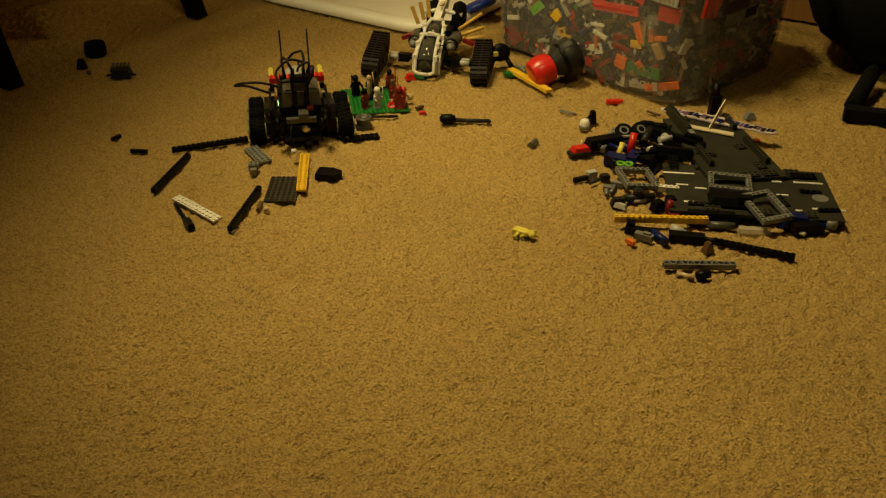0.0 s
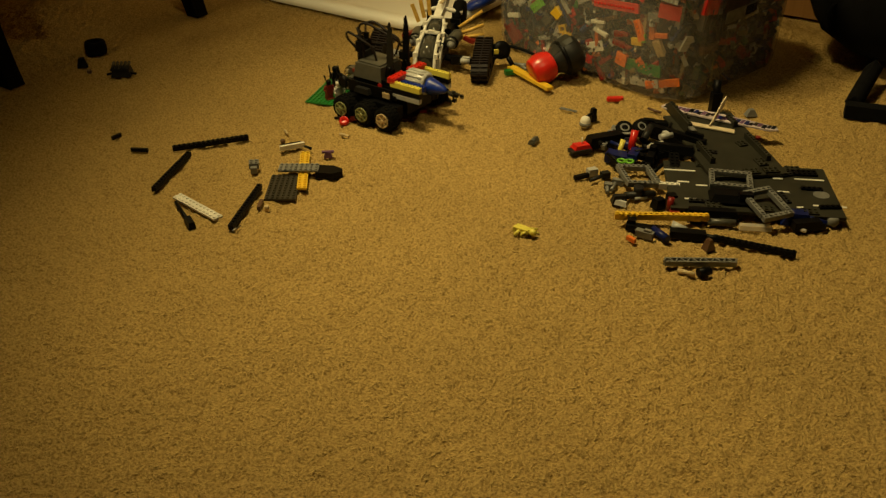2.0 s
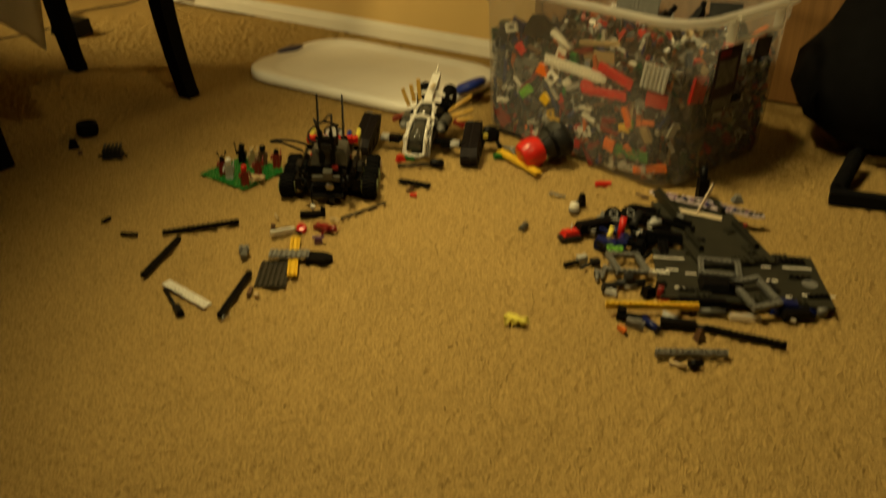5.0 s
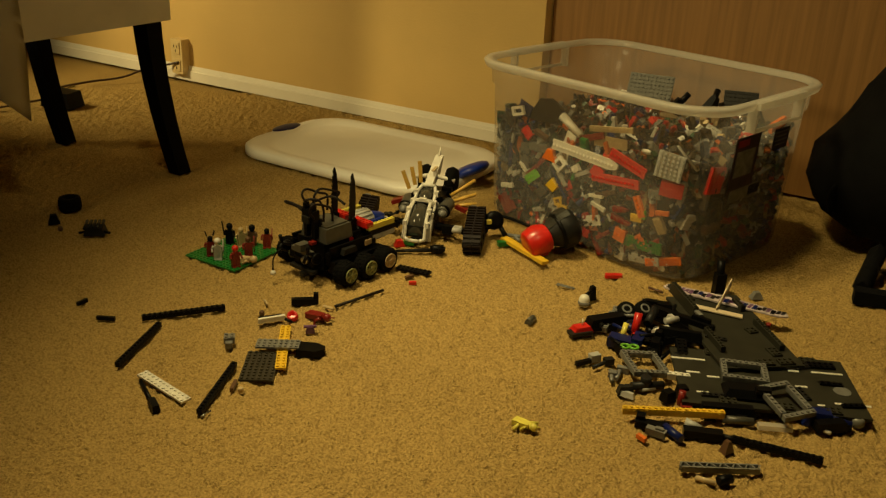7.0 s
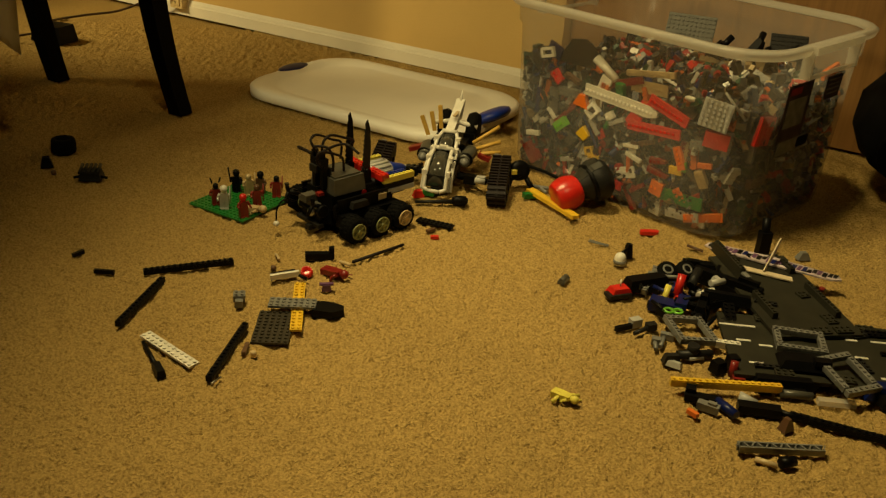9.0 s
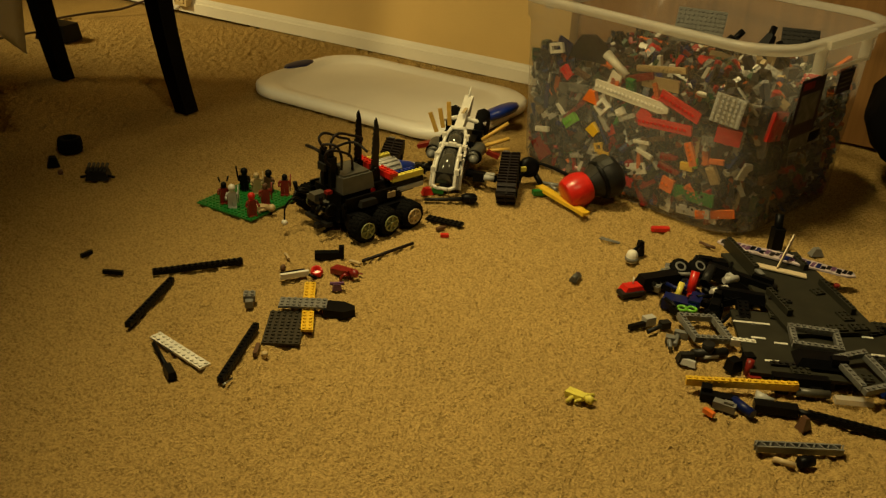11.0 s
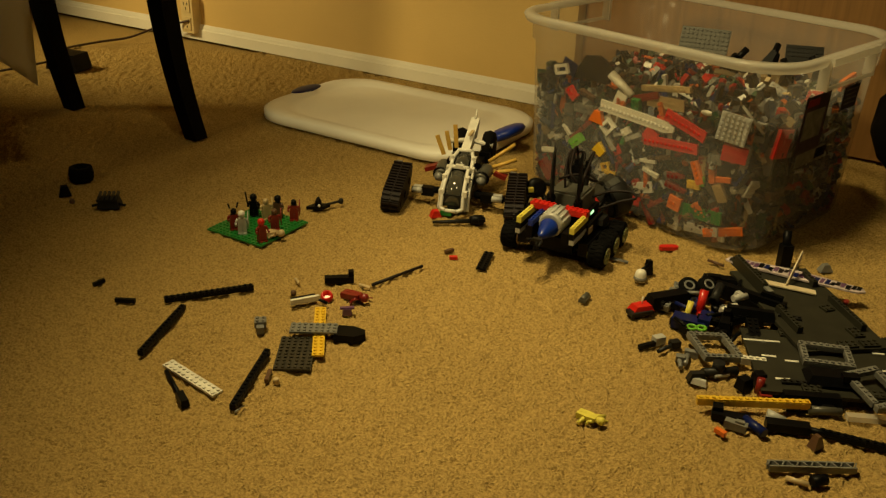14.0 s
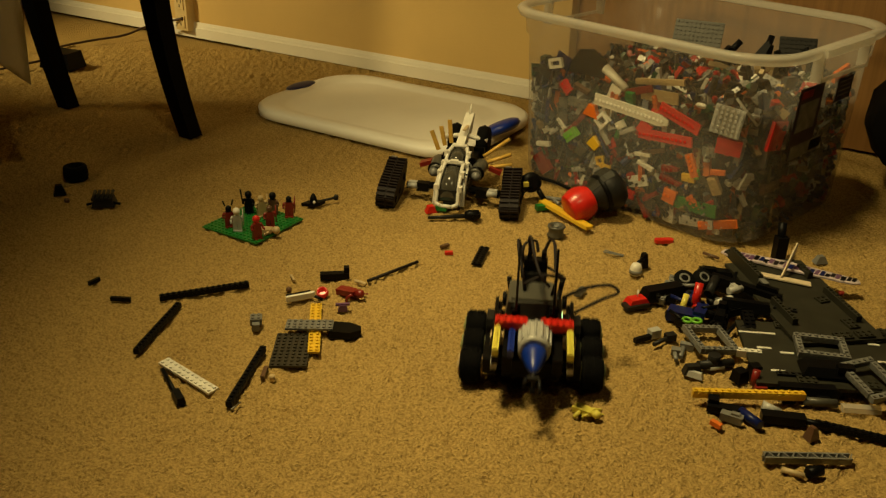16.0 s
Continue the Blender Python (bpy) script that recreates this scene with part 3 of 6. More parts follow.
# ---- black bag and its stand ----
def bag():
    ob = thing("black_bag", pose(1.02, 1.74, 0), "slouching black nylon bag beside the tub", "bag")
    bm = bmesh.new()
    n = 28
    rings = []
    for z, cx, rx, ry in ((0.022, 0.0, 0.14, 0.13), (0.035, -0.015, 0.18, 0.16), (0.075, -0.03, 0.215, 0.18), (0.125, -0.035, 0.228, 0.19), (0.18, -0.025, 0.228, 0.19), (0.24, 0.0, 0.215, 0.18),
                          (0.31, 0.03, 0.20, 0.17), (0.38, 0.06, 0.185, 0.16), (0.46, 0.095, 0.165, 0.15), (0.56, 0.13, 0.14, 0.13), (0.66, 0.17, 0.09, 0.10)):
        rings.append([(cx + rx * (1 + 0.03 * math.sin(5 * a + 40 * z) + 0.02 * math.sin(11 * a + 23 * z)) * math.cos(a), ry * (1 + 0.04 * math.sin(4 * a + 30 * z)) * math.sin(a), z)
                      for a in [2 * math.pi * i / n for i in range(n)]])
    vs = loft(bm, rings)
    bm.faces.new(vs[-1])
    bm.faces.new(vs[0][::-1])
    part("body", bm, "bag", ob)
    bm = bmesh.new()
    tube(bm, [(-0.205, -0.05, 0.15), (-0.245, -0.07, 0.13), (-0.250, -0.075, 0.10), (-0.235, -0.07, 0.075), (-0.20, -0.05, 0.07)], 0.004)
    part("strap", bm, "bag", ob, "thin webbing strap")


bag()


def stand():
    ob = thing("black_stand", pose(0.765, 1.466, 0), "angular black metal stand under the bag", "stand")
    bm = bmesh.new()
    box(bm, (0.11, -0.030, 0.012), (0.235, 0.026, 0.024), Matrix.Rotation(radians(-17), 4, "Z"))
    part("foot", bm, "bag", ob, bevel=0.003)
    bm = bmesh.new()
    rod(bm, (0.008, 0.0, 0.012), (0.085, 0.125, 0.036), 0.016, n=4)
    part("brace", bm, "bag", ob)
    bm = bmesh.new()
    rod(bm, (0.21, -0.085, 0.012), (0.235, 0.12, 0.036), 0.014, n=4)
    part("brace", bm, "bag", ob)


stand()


# ---- six-wheeled toy rover; +x is its front ----
def wheel_mesh(hub):
    bm = bmesh.new()
    prof = [(0.0125, -0.013), (0.0185, -0.013), (0.0208, -0.0105), (0.0213, 0), (0.0208, 0.0105), (0.0185, 0.013), (0.0125, 0.013)]
    lathe(bm, prof, pose(0, 0, 0, 90), 24)
    for i in range(20):
        a = 2 * math.pi * i / 20
        for s in (-1, 1):
            box(bm, (0.0212, s * 0.0055, 0), (0.0020, 0.009, 0.0032), Matrix.Rotation(a + s * 0.08, 4, "Y"))
    return bm


def hub_mesh(s):
    bm = bmesh.new()
    for i in range(6):
        a = 2 * math.pi * i / 6
        box(bm, (0.0065, s * 0.0138, 0), (0.010, 0.0024, 0.0034), Matrix.Rotation(a, 4, "Y"))
    lathe(bm, [(0.0032, 0), (0.0032, 0.004)], pose(0, s * 0.0132, 0, -90 * s), 10)
    lathe(bm, [(0.0132, 0), (0.0132, 0.0020), (0.0112, 0.0020), (0.0108, 0.0002), (0.0128, 0.0)], pose(0, s * 0.0132, 0, -90 * s), 20)
    return bm


def rover():
    ob = thing("six_wheeled_rover", Matrix(), "black brick-built six-wheeled rover with blue cone and yellow beams", "toy vehicle")
    wheels = []
    for x in (0.047, 0.0, -0.047):
        for s in (1, -1):
            w = thing("wheel", Matrix(), "", "")
            w.parent = ob
            w.matrix_basis = pose(x, s * 0.075, 0.0218)
            t = new("tyre", mesh_of("tyre", wheel_mesh(0), "rubber"))
            t.parent = w
            for face in (-1, 1):
                h = new("hub", mesh_of("hub", hub_mesh(face), "tan" if x < -0.02 and s > 0 else "olive"))
                h.parent = w
                h["label"] = "tan spoked hub" if x < -0.02 and s > 0 else "olive spoked hub"
            wheels.append(w)

    def p(name, mat, make, label="", bevel=0.0, parent=None):
        bm = bmesh.new()
        make(bm)
        return part(name, bm, mat, parent or ob, label, bevel)

    for x in (0.047, 0.0, -0.047):
        p("axle", "dark", lambda bm: rod(bm, (x, -0.074, 0.0218), (x, 0.074, 0.0218), 0.0022))
    p("chassis", "black", lambda bm: [box(bm, (0.0, 0, 0.030), (0.125, 0.072, 0.024)), box(bm, (0.01, 0.043, 0.036), (0.10, 0.010, 0.014)), box(bm, (0.01, -0.043, 0.036), (0.10, 0.010, 0.014)),
                                      box(bm, (0.066, 0, 0.026), (0.020, 0.050, 0.016))], bevel=0.001)
    for s in (1, -1):
        p("axle_cover", "black", lambda bm: box(bm, (0.0, s * 0.052, 0.028), (0.118, 0.016, 0.022)))
        p("side_beam", "black", lambda bm: [studded(bm, 14, 1, 0.0078, pose(0.008, s * 0.046, 0.046)), box(bm, (0.01, s * 0.049, 0.053), (0.10, 0.004, 0.02))])
        p("fender", "dark", lambda bm: box(bm, (0.022, s * 0.052, 0.052), (0.034, 0.018, 0.010), top=(0.8, 0.9)), bevel=0.001)
    p("battery_box", "black", lambda bm: [box(bm, (0.022, 0, 0.053), (0.076, 0.070, 0.026)), box(bm, (-0.012, 0, 0.062), (0.03, 0.07, 0.016))], "black control brick", bevel=0.0015)
    p("control_cover", "cover", lambda bm: [box(bm, (0.026, 0.004, 0.078), (0.062, 0.066, 0.026), top=(0.93, 0.90)), box(bm, (0.026, 0.004, 0.0925), (0.050, 0.052, 0.003))], "grey control box", bevel=0.0015)
    p("display", "glow", lambda bm: box(bm, (0.024, -0.0358, 0.060), (0.013, 0.0012, 0.004)), "small lit green display")
    for z, y in ((0.060, 0.036), (0.060, -0.036)):
        p("red_button", "red", lambda bm: rod(bm, (-0.002, y * 0.99, z), (-0.002, y * 1.04, z), 0.0045), "red round button")
    p("red_crossbeam", "red", lambda bm: [studded(bm, 2, 5, BRICK, pose(-0.036, 0.028, 0.075)), studded(bm, 2, 5, BRICK, pose(-0.036, -0.028, 0.075))], "red bricks across the back")
    for s in (1, -1):
        p("yellow_beam", "pale", lambda bm: studded(bm, 8, 1, BRICK, pose(-0.066, s * 0.044, 0.069)), "yellow beam")
        p("black_beam", "black", lambda bm: studded(bm, 8, 1, BRICK, pose(-0.066, s * 0.044, 0.059)))
        p("white_beam", "light", lambda bm: studded(bm, 8, 1, 0.0075, pose(-0.066, s * 0.045, 0.0505)), "pale grey beam")
        p("tan_brick", "tan", lambda bm: studded(bm, 2, 2, BRICK, pose(-0.028, s * 0.045, 0.047)))
        p("rear_strut", "black", lambda bm: box(bm, (-0.05, s * 0.030, 0.052), (0.075, 0.012, 0.02)))
    p("blue_beam", "blue", lambda bm: studded(bm, 7, 1, BRICK, pose(-0.066, 0.026, 0.066)), "blue beam")

    def motor(bm):
        lathe(bm, [(0.019, -0.020), (0.020, -0.018), (0.020, 0.020), (0.017, 0.023)], pose(-0.058, -0.002, 0.068, 0, -90, 0), 18)
    case = p("motor", "light", motor, "ribbed light grey motor")
    for i in range(7):
        a = math.pi * (0.12 + 0.76 * i / 6)
        p("motor_rib", "light", lambda bm: rod(bm, (-0.040, -0.002 + 0.020 * math.cos(a), 0.068 + 0.020 * math.sin(a)), (-0.076, -0.002 + 0.020 * math.cos(a), 0.068 + 0.020 * math.sin(a)), 0.0019, n=6), parent=case)
    p("drill_cone", "blue", lambda bm: lathe(bm, [(0.0150, 0), (0.0155, 0.004), (0.0135, 0.011), (0.0105, 0.022), (0.0075, 0.031), (0.004, 0.037), (0.0015, 0.039)], pose(-0.082, -0.002, 0.066, 0, -92, 0), 16), "blue cone behind the motor")
    claw = p("claw", "dark", lambda bm: [rod(bm, (-0.115, -0.002, 0.064), (-0.132, -0.002, 0.063), 0.0024), box(bm, (-0.131, -0.002, 0.063), (0.006, 0.014, 0.005)),
                                 rod(bm, (-0.131, 0.006, 0.063), (-0.146, 0.008, 0.066), 0.0020), rod(bm, (-0.131, -0.009, 0.063), (-0.145, -0.010, 0.059), 0.0020),
                                 rod(bm, (-0.131, -0.002, 0.063), (-0.136, -0.002, 0.053), 0.0018)], "dark grey pincer on the tail")
    p("claw_tip", "black", lambda bm: [box(bm, (-0.147, 0.008, 0.066), (0.008, 0.004, 0.006)), box(bm, (-0.137, -0.002, 0.051), (0.006, 0.006, 0.006)), box(bm, (-0.147, -0.010, 0.058), (0.006, 0.004, 0.006))], parent=claw)

    def blade(bm, s):
        base = [(-0.0045, 0.086), (0.0045, 0.086), (0.0050, 0.10)]
        out = [(-0.0066, 0.086), (0.0066, 0.086)]
        for i in range(9):
            z = 0.094 + i * 0.0078
            w = 0.0078 - 0.00006 * i * i
            out += [(w, z), (w - 0.0022, z + 0.0039)]
        out += [(0.0026, 0.168), (-0.0012, 0.1745), (-0.0056, 0.160), (-0.0076, 0.130)]
        prism(bm, out, s * 0.023 - 0.0014, s * 0.023 + 0.0014, pose(-0.016, 0, 0, 90, 0, 0) @ Matrix.Diagonal((1, 1, -1, 1)))
    for s in (1, -1):
        p("blade", "dark" if s > 0 else "black", lambda bm: blade(bm, s), "tall serrated dark blade")
        p("blade_socket", "black", lambda bm: [box(bm, (-0.016, s * 0.023, 0.078), (0.014, 0.010, 0.022)), rod(bm, (-0.016, s * 0.018, 0.09), (-0.016, s * 0.030, 0.09), 0.004)])
    # sensor tower with cables at the front
    p("tower", "black", lambda bm: [box(bm, (0.060, -0.008, 0.088), (0.009, 0.008, 0.034)), box(bm, (0.060, 0.012, 0.088), (0.009, 0.008, 0.034)), box(bm, (0.061, 0.002, 0.113), (0.014, 0.030, 0.018)), box(bm, (0.062, -0.008, 0.127), (0.010, 0.006, 0.012)), box(bm, (0.062, 0.010, 0.127), (0.010, 0.006, 0.012))], bevel=0.001)
    p("sensor_plate", "dark", lambda bm: [box(bm, (0.050, 0.002, 0.098), (0.004, 0.030, 0.016)), box(bm, (0.072, 0.002, 0.106), (0.004, 0.018, 0.012))])
    cables = (
        ((0.062, 0.010, 0.131), (0.060, 0.012, 0.150), (0.045, 0.010, 0.157), (0.015, 0.004, 0.146), (-0.010, -0.004, 0.134), (-0.012, -0.016, 0.120)),
        ((0.062, -0.008, 0.131), (0.066, -0.014, 0.146), (0.050, -0.020, 0.150), (0.020, -0.022, 0.136), (0.0, -0.024, 0.126), (0.004, -0.02, 0.10)),
        ((0.066, 0.016, 0.110), (0.080, 0.022, 0.126), (0.076, 0.026, 0.140), (0.050, 0.024, 0.132), (0.028, 0.018, 0.118), (0.022, 0.014, 0.094)),
        ((0.060, -0.012, 0.112), (0.046, -0.030, 0.108), (0.020, -0.034, 0.116), (0.002, -0.010, 0.128), (-0.006, 0.016, 0.118)),
        ((0.020, -0.034, 0.088), (0.028, -0.060, 0.100), (0.034, -0.092, 0.104), (0.028, -0.104, 0.098), (0.018, -0.084, 0.092), (0.010, -0.050, 0.074)),
        ((0.064, 0.0, 0.130), (0.072, 0.004, 0.142), (0.058, 0.018, 0.142), (0.048, 0.020, 0.124), (0.046, 0.018, 0.100)),
    )
    for pts in cables:
        p("cable", "track", lambda bm: tube(bm, pts, 0.0022, 6), "dark brown looped cable")
    # grabber arm at the nose
    p("nose_block", "cover", lambda bm: [box(bm, (0.082, 0.004, 0.060), (0.022, 0.016, 0.012)), box(bm, (0.078, 0, 0.050), (0.010, 0.05, 0.008))], "grey nose bricks", bevel=0.001)
    p("nose_red", "darkred", lambda bm: box(bm, (0.070, 0.016, 0.067), (0.010, 0.010, 0.005)))
    p("headlight", "steel", lambda bm: lathe(bm, [(0.0065, 0), (0.0078, 0.002), (0.0078, 0.008), (0.004, 0.010)], pose(0.074, 0.006, 0.034, 0, 90, 0), 14), "round silver headlight")
    for s in (1, -1):
        p("grab_arm", "black", lambda bm: [rod(bm, (0.070, s * 0.030, 0.048), (0.096, s * 0.034, 0.060), 0.0034), rod(bm, (0.096, s * 0.034, 0.060), (0.104, s * 0.032, 0.044), 0.003), rod(bm, (0.096, s * 0.034, 0.060), (0.098, s * 0.036, 0.074), 0.0034)])
        p("gear", "black", lambda bm: lathe(bm, [(0.009, -0.003), (0.0105, -0.002), (0.0105, 0.002), (0.009, 0.003)], pose(0.082, s * 0.040, 0.048, 90), 14))
    p("bumper", "dark", lambda bm: [box(bm, (0.078, 0.0, 0.017), (0.012, 0.060, 0.006)), box(bm, (0.084, 0.010, 0.012), (0.014, 0.010, 0.008))], bevel=0.001)
    p("whip", "black", lambda bm: [tube(bm, ((0.098, -0.014, 0.050), (0.112, -0.018, 0.056), (0.126, -0.020, 0.044), (0.130, -0.018, 0.022)), 0.0014, 6)])
    p("whip_tip", "white", lambda bm: lathe(bm, [(0.001, -0.005), (0.004, -0.003), (0.005, 0), (0.004, 0.003), (0.001, 0.005)], pose(0.130, -0.018, 0.018), 10), "small white ball tip")
    return ob, wheels


ROVER, WHEELS = rover()


# ---- white tracked crawler ----
def crawler():
    """Faces the camera along local -y."""
    ob = thing("tracked_crawler", pose(-0.025, 1.597, 0, 0, 0, -13), "white brick-built crawler with brown tracks and grey canopy", "toy vehicle")

    def p(name, mat, make, label="", bevel=0.0, parent=None):
        bm = bmesh.new()
        make(bm)
        return part(name, bm, mat, parent or ob, label, bevel)

    def track(bm, m, w=0.0165):
        prof = [(-0.050, 0.004), (-0.042, 0.0), (0.034, 0.0), (0.050, 0.012), (0.058, 0.044), (0.050, 0.058), (0.038, 0.056), (-0.040, 0.034), (-0.053, 0.020)]
        prism(bm, prof, -w, w, m @ pose(0, 0, 0, 90, 0, 90))
        for a, b in zip(prof, prof[1:] + prof[:1]):
            d = math.hypot(b[0] - a[0], b[1] - a[1])
            for k in range(max(1, int(d / 0.0078))):
                t = (k + 0.5) / max(1, int(d / 0.0078))
                y, z = a[0] + (b[0] - a[0]) * t, a[1] + (b[1] - a[1]) * t
                ang = math.atan2(b[1] - a[1], b[0] - a[0])
                for x in (-0.009, 0.009):
                    box(bm, (0, 0, 0), (0.0152, 0.0036, 0.0068), m @ Matrix.Translation((x, y, z)) @ Matrix.Rotation(ang, 4, "X"))
    for x, y, rz, ry in ((-0.112, 0.028, 5, 4), (0.110, 0.040, 6, -3)):
        m = pose(x, y, 0.003, 0, ry, rz)
        t = p("track", "track", lambda bm: track(bm, m), "dark brown rubber track")
        p("track_frame", "black", lambda bm: [rod(bm, m @ Vector((-0.0190, yy, zz)), m @ Vector((0.0190, yy, zz)), 0.007) for yy, zz in ((-0.034, 0.012), (0.034, 0.030), (0.0, 0.016))], parent=t)
        p("grey_stud", "mid", lambda bm: box(bm, m @ Vector((-0.010, 0.062, 0.050)), (0.011, 0.010, 0.010)), parent=t)
    for s in (-1, 1):
        p("arm", "black", lambda bm: [rod(bm, (s * 0.030, 0.050, 0.026), (s * 0.086, 0.048, 0.022), 0.006), box(bm, (s * 0.055, 0.046, 0.024), (0.022, 0.014, 0.016)), rod(bm, (s * 0.030, 0.070, 0.024), (s * 0.088, 0.056, 0.018), 0.003)])
        p("arm_joint", "light", lambda bm: [rod(bm, (s * 0.064, 0.040, 0.026), (s * 0.082, 0.044, 0.024), 0.0055), box(bm, (s * 0.074, 0.047, 0.029), (0.016, 0.010, 0.005))], "pale grey joint")
    # cockpit: a hull that rises to the back, white rails with smoked canopies between
    p("belly", "dark", lambda bm: [box(bm, (0, 0.045, 0.026), (0.034, 0.075, 0.022)), box(bm, (0, 0.10, 0.045), (0.040, 0.060, 0.030))], bevel=0.002)

    def canopy(bm, y0, z0, y1, z1, y2, z2, w):
        pts = [(y0, z0), (y1, z1), (y2, z2)]
        rows = []
        for y, z in pts:
            rows.append([bm.verts.new((w * math.cos(a), y - 0.004 * math.sin(a), z + 0.010 * math.sin(a))) for a in [math.pi * i / 6 for i in range(7)]])
        for a, b in zip(rows, rows[1:]):
            for i in range(6):
                bm.faces.new((a[i], a[i + 1], b[i + 1], b[i])).smooth = True
        for i in (0, -1):
            bm.faces.new(rows[i])
        bm.faces.new([r[0] for r in rows] + [r[-1] for r in rows[::-1]])
    p("windscreen", "smoke", lambda bm: canopy(bm, 0.008, 0.016, 0.018, 0.044, 0.050, 0.060, 0.015), "smoked grey windscreen")
    p("roof_glass", "smoke", lambda bm: canopy(bm, 0.060, 0.062, 0.074, 0.072, 0.094, 0.078, 0.0135), "smoked grey roof glass")

    RAIL = [(0.020, 0.002, 0.012), (0.019, 0.012, 0.040), (0.018, 0.032, 0.060), (0.0165, 0.056, 0.070), (0.019, 0.064, 0.066), (0.018, 0.082, 0.080), (0.013, 0.098, 0.088)]
    for s in (-1, 1):
        rail = p("side_rail", "white", lambda bm: tube(bm, [(s * x, y, z) for x, y, z in RAIL], 0.0036, 6), "white side rail")
        for k in (1, 2, 4, 5):
            x, y, z = RAIL[k]
            p("rail_clip", "white", lambda bm: [box(bm, (s * (x + 0.003), y, z), (0.007, 0.011, 0.010))], parent=rail, bevel=0.001)
            p("rail_gap", "black", lambda bm: [box(bm, (s * (x + 0.0068), y + 0.001, z - 0.001), (0.0012, 0.005, 0.004))], parent=rail)
        p("lower_rail", "white", lambda bm: tube(bm, [(s * (x + 0.007), y + 0.012, z - 0.006) for x, y, z in RAIL[:5]], 0.0026, 6), "thin white lower rail")
        p("hull_link", "black", lambda bm: box(bm, (s * 0.025, 0.050, 0.050), (0.006, 0.016, 0.014)))
        p("side_panel", "light", lambda bm: prism(bm, [(0.006, 0.008), (0.030, 0.012), (0.075, 0.030), (0.090, 0.062), (0.060, 0.060), (0.028, 0.046), (0.012, 0.030)], -0.002, 0.002, pose(s * 0.023, 0, 0, 90, 0, 90)))
    p("nose_bar", "white", lambda bm: [rod(bm, (-0.020, 0.002, 0.013), (-0.010, -0.004, 0.011), 0.0035), rod(bm, (-0.010, -0.004, 0.011), (0.010, -0.004, 0.011), 0.0035), rod(bm, (0.010, -0.004, 0.011), (0.020, 0.002, 0.013), 0.0035)])
    p("cross_bar", "white", lambda bm: [rod(bm, (-0.017, 0.056, 0.072), (0.017, 0.056, 0.072), 0.004), box(bm, (0, 0.056, 0.074), (0.014, 0.009, 0.006))])
    p("rear_bar", "white", lambda bm: [rod(bm, (-0.014, 0.098, 0.090), (0.014, 0.098, 0.090), 0.004)])
    for s in (-1, 1):
        pod = p("engine_pod", "cover", lambda bm: lathe(bm, [(0.009, -0.018), (0.0120, -0.016), (0.0130, 0.0), (0.0130, 0.022), (0.010, 0.030)], pose(s * 0.038, 0.080, 0.052, 90 + 8, 0, s * -6) @ pose(0, 0, 0, 180), 18), "grey engine pod")
        p("pod_nose", "mid", lambda bm: lathe(bm, [(0.0090, 0), (0.008, 0.004), (0.0050, 0.008), (0.001, 0.010)], pose(s * 0.0393, 0.060, 0.049, 90 + 8), 14), "rounded pale nose", parent=pod)
        p("pod_ring", "black", lambda bm: lathe(bm, [(0.0133, 0), (0.0138, 0.003), (0.0133, 0.006)], pose(s * 0.039, 0.072, 0.051, 90 + 8), 16), parent=pod)
        p("red_cowl", "darkred", lambda bm: box(bm, (s * 0.046, 0.110, 0.066), (0.024, 0.018, 0.008), pose(0, 0, 0, 0, s * 20, 0)))
        p("rear_tyre", "rubber", lambda bm: lathe(bm, [(0.010, -0.010), (0.026, -0.010), (0.030, 0), (0.026, 0.010), (0.010, 0.010)], pose(s * 0.027 + 0.004, 0.160, 0.082, 0, 90, 0), 20), "small black tyre")
    # tail boom with fin and wings
    p("tail_boom", "white", lambda bm: prism(bm, [(0.098, 0.078), (0.160, 0.100), (0.180, 0.126), (0.176, 0.130), (0.150, 0.118), (0.098, 0.094)], -0.008, 0.008, pose(0, 0, 0, 90, 0, 90)), "white tail boom", bevel=0.001)
    p("tail_spike", "white", lambda bm: rod(bm, (0, 0.172, 0.122), (0.001, 0.180, 0.146), 0.0035, 0.001))
    for s in (-1, 1):
        p("tail_wing", "white", lambda bm: rod(bm, (s * 0.006, 0.135, 0.098), (s * 0.042, 0.140, 0.090), 0.0048, n=8))
    p("tail_stripe", "tan", lambda bm: box(bm, (0.003, 0.134, 0.1145), (0.006, 0.040, 0.002), pose(0, 0, 0)))
    p("engine_block", "black", lambda bm: [box(bm, (0, 0.118, 0.055), (0.064, 0.064, 0.036)), box(bm, (0, 0.07, 0.030), (0.05, 0.05, 0.03)), box(bm, (0.030, 0.140, 0.070), (0.020, 0.030, 0.020))], bevel=0.002)
    for x0, z0, x1, z1 in ((-0.046, 0.070, -0.060, 0.106), (-0.034, 0.080, -0.042, 0.116), (-0.022, 0.086, -0.026, 0.130)):
        p("gold_fin", "gold", lambda bm: box(bm, (0, 0, 0), (0.0075, 0.003, math.hypot(x1 - x0, z1 - z0)), pose((x0 + x1) / 2, 0.120, (z0 + z1) / 2, 0, math.degrees(math.atan2(x1 - x0, z1 - z0)), 0)), "gold upright fin")
    for x0, y0, z0, x1, y1, z1 in ((0.040, 0.120, 0.066, 0.082, 0.150, 0.094), (0.044, 0.112, 0.056, 0.090, 0.130, 0.072), (0.042, 0.108, 0.048, 0.094, 0.118, 0.056)):
        p("gold_fin", "gold", lambda bm: rod(bm, (x0, y0, z0), (x1, y1, z1), 0.0040, n=4), "gold swept fin")
    p("front_foot", "green", lambda bm: box(bm, (-0.008, 0.0, 0.006), (0.020, 0.014, 0.008)), bevel=0.001)
